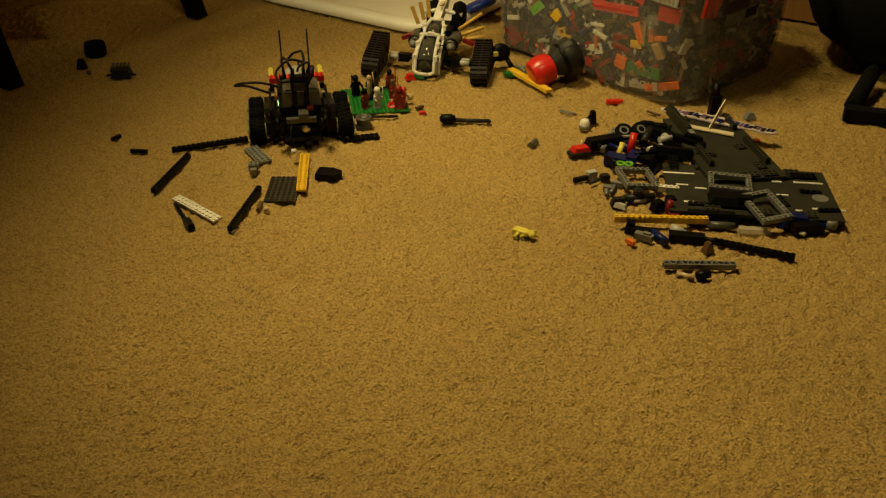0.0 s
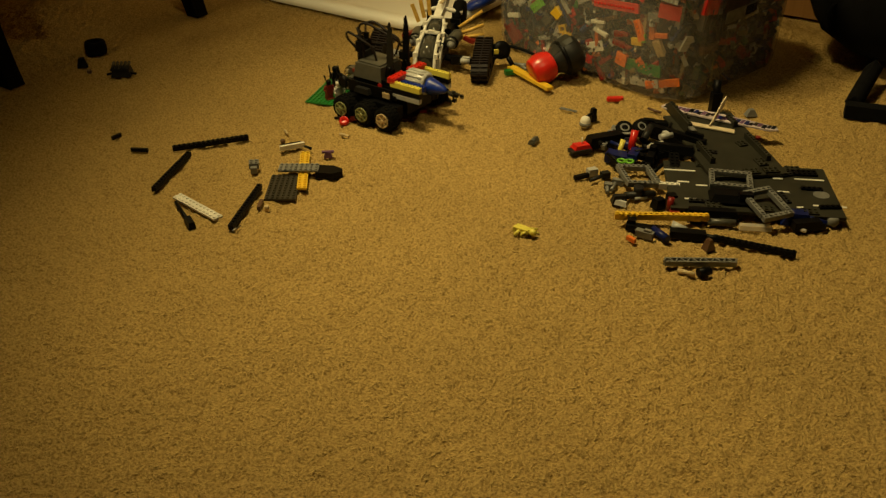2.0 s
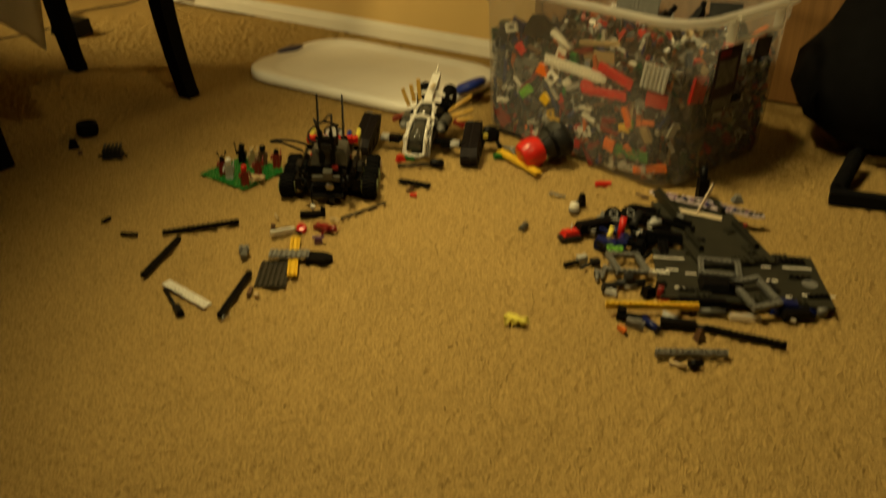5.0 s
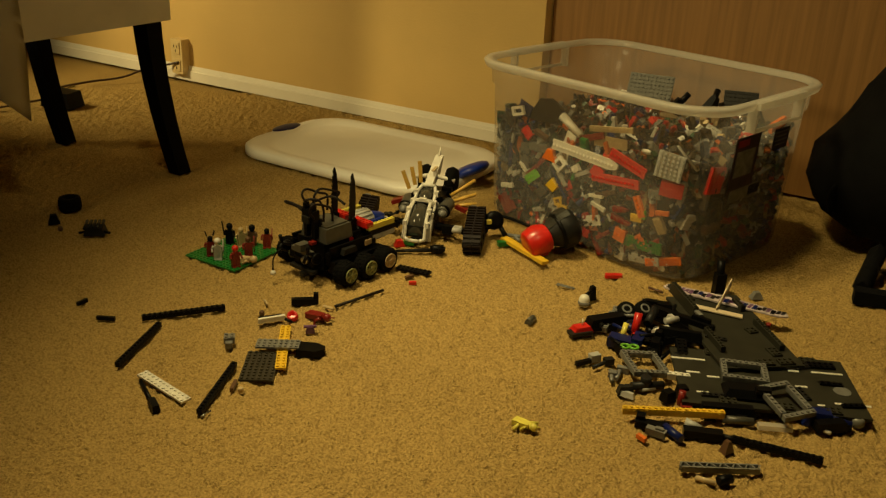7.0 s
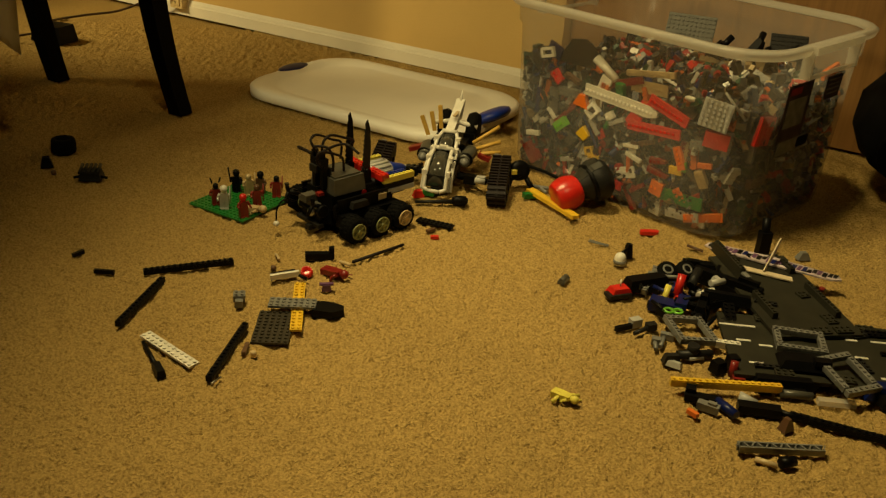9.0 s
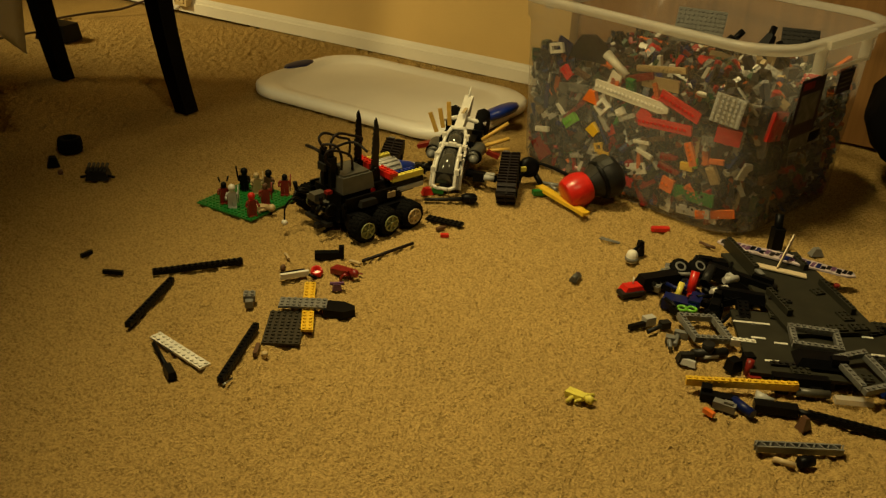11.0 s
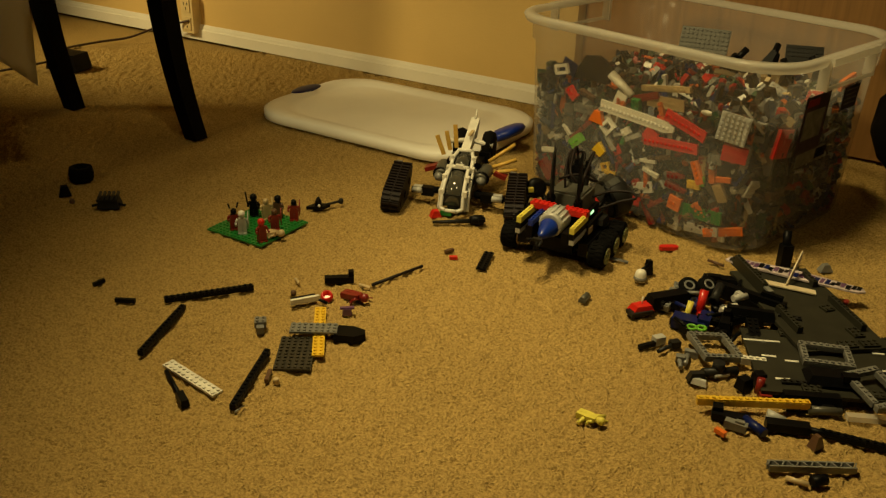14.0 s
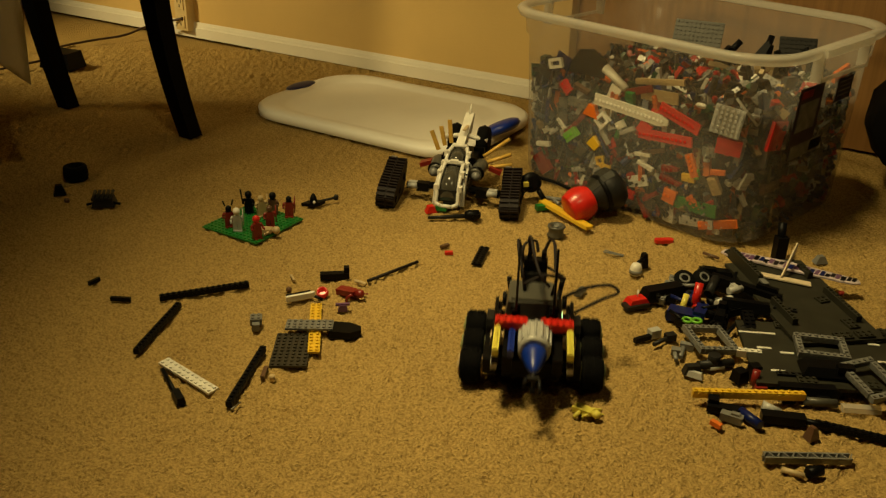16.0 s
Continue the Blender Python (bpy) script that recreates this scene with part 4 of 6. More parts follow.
    p("belly_strut", "dark", lambda bm: [box(bm, (0.0, 0.03, 0.008), (0.014, 0.05, 0.014)), box(bm, (0.004, 0.10, 0.015), (0.02, 0.03, 0.03))])
    return ob


crawler()


# ---- funnel-shaped flask with a red cap ----
def flask():
    ob = thing("red_capped_flask", pose(0.210, 1.576, 0.031, 0, 0, 22) @ pose(0, 0, 0, 0, 70, 0), "dark grey flask lying on its side with ribbed red cap", "flask")
    bm = bmesh.new()
    prof = [(0.006, -0.026)]
    for i in range(9):
        z = -0.026 + i * 0.0050
        prof += [(0.0225 + 0.0065 * math.sin(math.pi * (i + 0.5) / 9), z), (0.0252 + 0.0065 * math.sin(math.pi * (i + 0.5) / 9), z + 0.0025)]
    prof += [(0.020, 0.021)]
    lathe(bm, prof, None, 28)
    part("cap", bm, "red", ob, "ribbed red cap")
    shape = [(0.019, 0.016), (0.021, 0.020), (0.032, 0.038), (0.037, 0.048), (0.038, 0.066), (0.031, 0.076)]
    bm = bmesh.new()
    lathe(bm, shape, None, 10)
    b = part("body", bm, "dark", ob, "dark faceted body")
    # paler sheet over the body's upper side: its lit facets, put into the colour
    bm = bmesh.new()
    rows = [[bm.verts.new(((r + 0.0012) * math.cos(math.pi + w), (r + 0.0012) * math.sin(math.pi + w), z)) for w in (-0.85, -0.5, -0.15, 0.2, 0.55)] for r, z in shape[1:5]]
    for p, q in zip(rows, rows[1:]):
        for i in range(4):
            bm.faces.new((p[i], p[i + 1], q[i + 1], q[i]))
    bmesh.ops.solidify(bm, geom=list(bm.faces), thickness=0.0014)
    part("lit_facets", bm, "cover", b, "paler grey facets that stand for the body's lit top")
    bm = bmesh.new()
    lathe(bm, [(0.0338, 0.037), (0.0352, 0.039), (0.0368, 0.042), (0.0360, 0.044)], None, 10)
    part("band", bm, "black", b)


flask()


# ---- toy figures: each one plain mesh ----
def figure_mesh(bm, rng, lie=False):
    for s in (-1, 1):
        box(bm, (s * 0.0040, 0, 0.0075), (0.0074, 0.0080, 0.015))
        box(bm, (s * 0.0040, -0.0015, 0.0015), (0.0076, 0.0105, 0.003))
    box(bm, (0, 0, 0.0165), (0.0156, 0.0080, 0.003))
    box(bm, (0, 0, 0.0240), (0.0158, 0.0080, 0.013), top=(0.72, 0.9))
    for s in (-1, 1):
        dy = rng.uniform(-0.007, 0.002)
        rod(bm, (s * 0.0075, 0, 0.029), (s * 0.0105, dy * 0.6, 0.0225), 0.0024, n=7)
        rod(bm, (s * 0.0105, dy * 0.6, 0.0225), (s * 0.0100, dy - 0.004, 0.0195), 0.0021, n=7)
    lathe(bm, [(0.0030, 0.030), (0.0030, 0.0315), (0.0048, 0.0320), (0.0052, 0.034), (0.0052, 0.038), (0.0046, 0.0398), (0.0024, 0.0400), (0.0024, 0.0416)], None, 12)
    if rng.random() < 0.75:
        lathe(bm, [(0.0062, 0.0350), (0.0066, 0.0385), (0.0056, 0.0425), (0.0025, 0.0445), (0.0005, 0.0448)], None, 12)
    if rng.random() < 0.6:
        rod(bm, (0.0102, -0.008, 0.012), (0.0112, -0.004, 0.044), 0.0011, n=6)


def figure(mat, m, label, seed, extra=(), size=1.0, head=""):
    bm = bmesh.new()
    figure_mesh(bm, random.Random(seed))
    for a, b, r in extra:
        rod(bm, a, b, r, n=6)
    bmesh.ops.scale(bm, vec=(size, size, size), verts=bm.verts)
    ob = solid("toy_figure", bm, mat, m, label, "toy figure", "figures on the green plate")
    ob.data.materials.append(MAT[head or mat])
    for f in ob.data.polygons:
        if f.center.z > 0.0305 * size:
            f.material_index = 1
    return ob


bm = bmesh.new()
studded(bm, 15, 15, 0.0028, None, 0, True, 6)
GREEN = solid("green_baseplate", bm, "green", pose(-0.352, 1.519, 0.0), "green studded baseplate lying on the carpet", "baseplate")
FIGS = []
for i, (x, y, rz, mat, head, lab) in enumerate((
        (-0.020, -0.036, 10, "darkred", "black", "dark red toy figure with horned black helmet on the green plate"), (0.002, -0.040, -5, "light", "white", "pale grey armoured toy figure with white helmet on the green plate"),
        (-0.032, 0.026, -15, "black", "black", "black toy figure holding a pole on the green plate"), (-0.006, 0.028, 20, "tan", "tan", "tan toy figure on the green plate"),
        (0.006, 0.045, -30, "brown", "black", "brown toy figure with a sword on the green plate"), (0.036, 0.002, 5, "darkred", "brown", "red-robed toy figure on the green plate"),
        (0.050, -0.046, 25, "darkred", "red", "dark red toy figure with red helmet on the green plate"), (0.036, 0.052, -10, "darkred", "black", "dark red armoured toy figure on the green plate"))):
    extra = [((-0.006, 0, 0.042), (-0.009, 0, 0.052), 0.0016), ((0.006, 0, 0.042), (0.009, 0, 0.052), 0.0016)] if i == 0 else [((-0.010, -0.004, 0.020), (-0.013, -0.006, 0.050), 0.0015)] if i == 2 else []
    FIGS.append((figure(mat, Matrix(), lab, 20 + i, extra, 0.93, head), pose(x, y, 0.0028, 0, 0, rz + 45)))
fallen = figure("tan", Matrix(), "tan toy figure lying near the plate's corner", 41)
FIGS.append((fallen, pose(0.030, -0.030, 0.0075, 84, 0, 110)))
RED_FIG = figure("darkred", Matrix(), "dark red toy figure lying on the carpet", 43)
YELLOW = figure("pale", pose(0.141, 1.010, 0.004, 86, 0, 52), "pale yellow toy figure lying face up on the carpet", 47, [((0.004, 0, 0.020), (0.020, -0.004, 0.034), 0.003), ((-0.004, 0, 0.014), (-0.018, -0.006, 0.010), 0.0034)], 0.8)


# ---- loose pieces on the carpet, beside the rover ----
def long_bar(name, a, b, mat, label, w=0.008, studs=True, h=0.0078):
    x, y, r = between(a, b)
    n = max(2, round(math.hypot(b[0] - a[0], b[1] - a[1]) / S))
    bm = bmesh.new()
    studded(bm, n, max(1, round(w / S)), h, None, 0, studs)
    for i in range(n - 1):
        for s in (-1, 1):
            lathe(bm, [(0.0026, 0), (0.0026, 0.0006)], pose((i - (n - 2) / 2) * S, s * max(1, round(w / S)) * S / 2, h * 0.55, -90 * s), 8)
    return solid(name, bm, mat, pose(x, y, 0.0005, 0, 0, r), label, "toy beam", "loose beams")


long_bar("toy_beam", (-0.430, 1.243), (-0.310, 1.294), "black", "long black studded beam lying on the carpet")
long_bar("toy_beam", (-0.416, 1.100), (-0.396, 1.226), "black", "long black studded beam lying on the carpet")
long_bar("toy_beam", (-0.270, 0.990), (-0.254, 1.118), "black", "long black beam with a steel pin beside the grey plate")
long_bar("toy_beam", (0.419, 0.990), (0.526, 0.949), "black", "long black studded beam in front of the grey plates")
long_bar("toy_beam", (0.286, 1.033), (0.421, 1.033), "yellow", "long yellow studded beam lying on dark pieces", h=0.0096).location.z = 0.008
bm = bmesh.new()
rod(bm, (-0.006, 0, 0.006), (0.014, 0, 0.003), 0.0012)
solid("steel_pin", bm, "steel", pose(-0.262, 0.985, 0, 0, 0, 70), "thin steel pin beside the black beam", "pin")


def panel_plate(name, nx, ny, mat, x, y, z, rz, label, rx=0, ry=0):
    return brick_thing(name, nx, ny, PLATE, mat, x, y, z, rz, label, rx, ry, True, "", "toy plate")


panel_plate("studded_plate", 12, 2, "white", -0.334, 1.048, 0.003, -36, "white narrow studded plate resting on a black lever", 0, 3)
panel_plate("studded_plate", 6, 10, "drabplate", -0.2175, 1.1185, 0.0005, 2.5, "dark grey square studded plate on the carpet")
panel_plate("studded_plate", 2, 16, "yellow", -0.1945, 1.172, 0.004, 7, "yellow narrow studded plate under the grey plate")
GREY_PLATE = panel_plate("studded_plate", 8, 3, "mid", -0.201, 1.168, 0.010, 2, "grey studded plate lying across the yellow one")


def lever():
    ob = thing("black_lever", pose(-0.350, 1.030, 0.0, 0, 0, -58), "black lever piece with a broad end", "toy piece")
    bm = bmesh.new()
    rod(bm, (-0.040, 0, 0.003), (0.020, 0, 0.003), 0.0028, n=8)
    part("shaft", bm, "black", ob)
    bm = bmesh.new()
    box(bm, (0.032, 0, 0.005), (0.026, 0.011, 0.009), top=(0.9, 0.8))
    part("paddle", bm, "black", ob, bevel=0.001)


lever()


def small(name, make, mat, x, y, rz, label, z=0.0, rx=0, ry=0, bevel=0.0006, category="toy piece"):
    bm = bmesh.new()
    make(bm)
    return solid(name, bm, mat, pose(x, y, z, rx, ry, rz), label, category, bevel=bevel)


small("wedge_piece", lambda bm: prism(bm, [(-0.020, -0.013), (0.008, -0.014), (0.022, -0.004), (0.020, 0.006), (0.004, 0.014), (-0.018, 0.014)], 0, 0.011), "black", -0.152, 1.166, -4, "black wedge piece at the end of the grey plate")
small("hinge_brick", lambda bm: [studded(bm, 2, 2, BRICK, pose(0, 0, 0.004)), box(bm, (0, -0.012, 0.005), (0.010, 0.010, 0.010))], "mid", -0.277, 1.183, 10, "small grey hinge brick", bevel=0)
small("small_bar", lambda bm: box(bm, (0, 0, 0.003), (0.005, 0.024, 0.006)), "brown", -0.242, 1.062, 0, "small brown bar by the dark plate")
small("round_stud", lambda bm: lathe(bm, [(0.004, 0), (0.004, 0.006), (0.003, 0.007)], None, 10), "tan", -0.230, 1.052, 0, "small tan round piece", bevel=0)
ELBOW = small("black_elbow", lambda bm: [box(bm, (0, 0, 0.005), (0.044, 0.011, 0.010)), box(bm, (0.018, 0.0, 0.012), (0.008, 0.009, 0.014))], "black", -0.188, 1.328, 9, "black elbow-shaped piece on the carpet")
small("curved_bit", lambda bm: tube(bm, [(-0.008, 0.003, 0.002), (0, 0, 0.003), (0.009, -0.004, 0.002)], 0.002), "tan", -0.251, 1.322, -40, "thin tan curved piece", bevel=0)
small("curved_bit", lambda bm: tube(bm, [(-0.010, 0.001, 0.003), (0, 0, 0.003), (0.010, -0.003, 0.003)], 0.0026), "tan", -0.147, 1.312, -18, "thin tan curved piece", bevel=0)
small("round_stud", lambda bm: lathe(bm, [(0.004, 0), (0.0045, 0.003), (0.003, 0.006)], None, 10), "brown", -0.250, 1.284, 0, "small brown round piece", bevel=0)
ROD = small("thin_bar", lambda bm: rod(bm, (-0.050, 0, 0.003), (0.050, 0, 0.003), 0.0026, n=8), "track", -0.101, 1.352, 44, "thin dark brown rod lying on the carpet", bevel=0)
small("thin_bar", lambda bm: box(bm, (0, 0, 0.003), (0.029, 0.005, 0.006)), "black", -0.484, 1.240, -2, "short black bar on the carpet")
small("thin_bar", lambda bm: box(bm, (0, 0, 0.003), (0.019, 0.005, 0.006)), "black", -0.541, 1.291, 60, "short black bar on the carpet")
VEST = small("vest_piece", lambda bm: [box(bm, (0, 0, 0.005), (0.014, 0.009, 0.010), top=(0.7, 0.9)), box(bm, (0, 0, 0.010), (0.020, 0.005, 0.003))], "purple", -0.164, 1.231, 10, "small purple armour piece")
HELMET = small("red_helmet", lambda bm: lathe(bm, [(0.0085, 0), (0.0095, 0.004), (0.008, 0.010), (0.006, 0.010), (0.005, 0.004)], pose(0, 0, 0, 30), 14), "red", -0.199, 1.276, 0, "small red cup-shaped helmet", bevel=0)


def hinge():
    ob = thing("hinged_arm", pose(-0.229, 1.255, 0.0, 0, 0, 26), "black and white hinged arm piece on the carpet", "toy piece")
    bm = bmesh.new()
    box(bm, (0, 0.004, 0.006), (0.036, 0.008, 0.009))
    part("block", bm, "black", ob, bevel=0.001)
    bm = bmesh.new()
    box(bm, (0, -0.004, 0.009), (0.042, 0.005, 0.008))
    part("bar", bm, "white", ob, "white bar", bevel=0.001)
    bm = bmesh.new()
    rod(bm, (0.018, -0.002, 0.007), (0.030, -0.014, 0.003), 0.0024)
    part("pin", bm, "black", ob)
    return ob


HINGE = hinge()

# loose pieces by the chair
bm = bmesh.new()
lathe(bm, [(0.013, 0), (0.0205, 0.0015), (0.0225, 0.007), (0.0215, 0.0095), (0.0225, 0.012), (0.0225, 0.017), (0.0215, 0.0195), (0.0220, 0.022), (0.0205, 0.027), (0.013, 0.028), (0.011, 0.020)], None, 30)
solid("rubber_ring", bm, "rubber", pose(-0.725, 1.700, 0), "fat black rubber tyre lying flat on the carpet", "tyre")
small("black_piece", lambda bm: box(bm, (0, 0, 0.009), (0.022, 0.018, 0.018), top=(0.5, 0.6)), "black", -0.727, 1.625, 25, "small black wedge piece on the carpet")
small("round_stud", lambda bm: lathe(bm, [(0.0045, 0), (0.005, 0.005), (0.003, 0.008)], None, 10), "brown", -0.700, 1.590, 0, "small brown round piece", bevel=0)


def ribbed():
    ob = thing("ribbed_hull_piece", pose(-0.628, 1.578, 0, 0, 0, 8) @ Matrix.Scale(0.84, 4), "dark ribbed hull piece with side pegs", "toy piece")
    bm = bmesh.new()
    box(bm, (0, 0, 0.012), (0.046, 0.036, 0.018), top=(0.8, 0.8))
    part("base", bm, "dark", ob, bevel=0.001)
    for i in range(5):
        bm = bmesh.new()
        rod(bm, (-0.018 + i * 0.009, -0.020, 0.022), (-0.020 + i * 0.009, 0.020, 0.026), 0.0036, n=8)
        part("rib", bm, "dark", ob)
    for s in (-1, 1):
        bm = bmesh.new()
        rod(bm, (s * 0.018, -0.006, 0.010), (s * 0.034, -0.010, 0.008), 0.003, n=8)
        part("peg", bm, "black", ob)


ribbed()


# ---- pieces between crawler and tub ----
def yellow_rail():
    ob = thing("yellow_rail", pose(0.184, 1.578, 0.004, 0, 0, -57), "long yellow slotted rail leaning by the red cap", "toy rail")
    for s in (-1, 1):
        bm = bmesh.new()
        box(bm, (0, s * 0.0058, 0.005), (0.134, 0.0036, 0.0064))
        part("edge", bm, "yellow", ob)
    bm = bmesh.new()
    box(bm, (0, 0, 0.0048), (0.134, 0.0082, 0.0052))
    part("web", bm, "yellow", ob)


yellow_rail()


def dark_joint():
    ob = thing("black_joint", pose(0.128, 1.662, 0, 0, 0, 15), "black ball-joint assembly beside the crawler", "toy piece")
    bm = bmesh.new()
    lathe(bm, [(0.010, -0.010), (0.018, -0.008), (0.019, 0), (0.018, 0.008), (0.010, 0.010)], pose(0, 0, 0.034, 70), 16)
    part("wheel", bm, "black", ob)
    for a, b in (((-0.012, 0, 0.026), (-0.028, -0.020, 0.006)), ((0.010, 0, 0.026), (0.020, -0.024, 0.006)), ((0, -0.01, 0.03), (-0.04, -0.006, 0.012))):
        bm = bmesh.new()
        rod(bm, a, b, 0.005, n=8)
        part("strut", bm, "black", ob)
    bm = bmesh.new()
    box(bm, (-0.014, -0.012, 0.036), (0.010, 0.006, 0.008))
    part("clip", bm, "pale", ob, "small yellow clip")
    bm = bmesh.new()
    tube(bm, [(0.012, 0.004, 0.042), (0.045, -0.010, 0.034), (0.085, -0.036, 0.018), (0.11, -0.05, 0.006)], 0.003)
    part("hose", bm, "black", ob)


dark_joint()
COIN = thing("grey_wheel_rim", pose(0.164, 1.500, 0), "dark grey spoked wheel rim lying on the carpet", "wheel rim")
bm = bmesh.new()
lathe(bm, [(0.014, 0), (0.0155, 0.002), (0.013, 0.006), (0.013, 0.014), (0.0155, 0.018), (0.014, 0.020), (0.010, 0.019), (0.009, 0.014)], None, 22)
part("drum", bm, "cover", COIN)
bm = bmesh.new()
lathe(bm, [(0.0045, 0.014), (0.0045, 0.019), (0.003, 0.0195)], None, 12)
part("boss", bm, "mid", COIN)
small("green_bit", lambda bm: box(bm, (0, 0, 0.005), (0.030, 0.012, 0.009)), "green", 0.150, 1.618, 20, "dark green small piece beside the rail")
small("grey_fork", lambda bm: [rod(bm, (-0.02, 0, 0.004), (0.02, 0.006, 0.006), 0.0035), rod(bm, (0.0, 0, 0.004), (0.018, -0.012, 0.004), 0.003)], "mid", 0.170, 1.655, -30, "grey forked piece behind the rail", bevel=0)
small("red_tile", lambda bm: prism(bm, rounded(0.016, 0.006, 0.005, 4), 0, 0.006), "red", 0.341, 1.492, 6, "rounded red tile piece on the carpet")
small("wire_clip", lambda bm: [rod(bm, (-0.016, 0.003, 0.002), (0.016, 0.002, 0.002), 0.0012), rod(bm, (-0.016, -0.003, 0.002), (0.016, -0.002, 0.002), 0.0012), rod(bm, (0.016, -0.002, 0.002), (0.016, 0.002, 0.002), 0.0018)], "mid", 0.249, 1.440, -29, "thin grey wire clip on the carpet", bevel=0)
small("grey_half_tube", lambda bm: [rod(bm, (-0.010, 0, 0.005), (0.010, 0, 0.005), 0.0046, n=10), box(bm, (0, 0, 0.003), (0.022, 0.011, 0.005))], "cover", 0.180, 1.300, 62, "small grey half-tube piece", bevel=0)


def jar_piece():
    ob = thing("white_robot_piece", pose(0.274, 1.372, 0, 0, 0, 20), "white and black round robot piece on the carpet", "toy piece")
    bm = bmesh.new()
    lathe(bm, [(0.009, 0), (0.0095, 0.004), (0.009, 0.012), (0.007, 0.017), (0.003, 0.019)], None, 14)
    part("body", bm, "white", ob, "white rounded body")
    bm = bmesh.new()
    lathe(bm, [(0.0098, 0.002), (0.0105, 0.005), (0.0098, 0.008)], None, 14)
    part("band", bm, "mid", ob)
    bm = bmesh.new()
    box(bm, (0.024, 0.018, 0.012), (0.012, 0.012, 0.024), top=(0.6, 0.7))
    part("cowl", bm, "black", ob)
    bm = bmesh.new()
    rod(bm, (0.004, 0.004, 0.016), (0.024, 0.018, 0.016), 0.003)
    part("arm", bm, "black", ob)


jar_piece()
small("red_bit", lambda bm: box(bm, (0, 0, 0.003), (0.013, 0.007, 0.005)), "red", -0.017, 1.422, 8, "small red piece on the carpet")
small("brown_bit", lambda bm: box(bm, (0, 0, 0.003), (0.016, 0.006, 0.005)), "brown", -0.024, 1.447, 40, "small brown piece on the carpet")
small("red_wedge", lambda bm: box(bm, (0, 0, 0.006), (0.020, 0.014, 0.012), top=(0.5, 0.8)), "red", -0.052, 1.592, 20, "red wedge piece before the crawler")
MISSILE = thing("dark_missile", pose(0, 0, 0), "dark grey toy missile with finned head", "toy missile")
bm = bmesh.new()
rod(bm, (-0.020, 0, 0.006), (0.046, 0, 0.004), 0.0045, 0.0028, n=8)
rod(bm, (0.0, 0.003, 0.006), (0.044, 0.002, 0.006), 0.002, n=6)
part("shaft", bm, "dark", MISSILE)
bm = bmesh.new()
lathe(bm, [(0.004, -0.046), (0.009, -0.040), (0.009, -0.026), (0.006, -0.018)], pose(0, 0, 0.008, 0, 90, 0), 10)
box(bm, (-0.038, 0, 0.010), (0.012, 0.022, 0.005))
part("head", bm, "black", MISSILE)
bm = bmesh.new()
studded(bm, 8, 2, PLATE)
BLACK_PLATE = solid("black_plate", bm, "black", Matrix(), "black narrow studded plate on the carpet", "toy plate")
GUN = thing("black_flyer", pose(-0.262, 1.604, 0, 0, 0, 20), "black winged toy piece with a grey gun", "toy piece")
bm = bmesh.new()
prism(bm, [(-0.022, 0.0), (-0.006, -0.008), (0.010, -0.008), (0.022, 0.002), (0.004, 0.010), (-0.006, 0.010)], 0.002, 0.008)
lathe(bm, [(0.007, 0.006), (0.006, 0.016), (0.002, 0.024)], None, 10)
part("body", bm, "black", GUN)
bm = bmesh.new()
rod(bm, (0.012, 0, 0.008), (0.042, 0.004, 0.010), 0.0022)
lathe(bm, [(0.004, 0), (0.005, 0.005), (0.003, 0.009)], pose(0.042, 0.004, 0.006), 10)
part("barrel", bm, "dark", GUN)
bm = bmesh.new()
lathe(bm, [(0.001, -0.003), (0.003, 0), (0.001, 0.003)], pose(0.0, -0.0075, 0.010), 8)
part("eye", bm, "white", GUN)


# ---- heap of grey road plates and loose parts ----
def road_plate(w, d, m, label, dashes):
    ob = thing("road_plate", m, label, "road plate", "grey road plates")
    bm = bmesh.new()
    box(bm, (0, 0, 0), (w, d, 0.005))
    part("slab", bm, "road", ob, bevel=0.001)
    for s in (-1, 1):
        for x in (-0.25, 0.05, 0.30):
            bm = bmesh.new()
            studded(bm, 3, 2, PLATE, pose(x * w, s * (d / 2 - 0.010), 0.0026))
            part("edge_stud_strip", bm, "road", ob)
    for x, y, l, rz in dashes:
        bm = bmesh.new()
        box(bm, (x, y, 0.0029), (l, 0.0040, 0.0008), None)
        q = part("lane_mark", bm, "white", ob, "painted white lane dash")
        q.matrix_basis = pose(0, 0, 0)
    return ob


LOW = pose(0.502, 1.124, 0.012, 0, 0, -5)


def dash(a, b):
    """A lane dash from a to b on the carpet plan, in the lower plate's space."""
    p, q = LOW.inverted() @ Vector((*a, 0)), LOW.inverted() @ Vector((*b, 0))
    return (p.x + q.x) / 2, (p.y + q.y) / 2, (q - p).length, 0


low = road_plate(0.250, 0.156, LOW, "grey road plate with white dashes resting on loose parts",
                 [dash(*d) for d in (((0.381, 1.184), (0.428, 1.172)), ((0.394, 1.141), (0.412, 1.137)), ((0.421, 1.130), (0.438, 1.126)), ((0.396, 1.086), (0.414, 1.083)), ((0.545, 1.156), (0.560, 1.155)),
                                     ((0.541, 1.112), (0.558, 1.112)), ((0.578, 1.152), (0.622, 1.154)), ((0.582, 1.067), (0.630, 1.071)), ((0.556, 1.065), (0.566, 1.064)))])
bm = bmesh.new()
lathe(bm, [(0.012, 0.0026), (0.012, 0.0034)], LOW.inverted() @ pose(0.604, 1.104, 0.012), 20)
part("round_mark", bm, "mid", low, "paler round mark")
road_plate(0.124, 0.236, pose(0.490, 1.268, 0.019, 0, 0, 9), "large grey road plate lying over the lower plate", ())

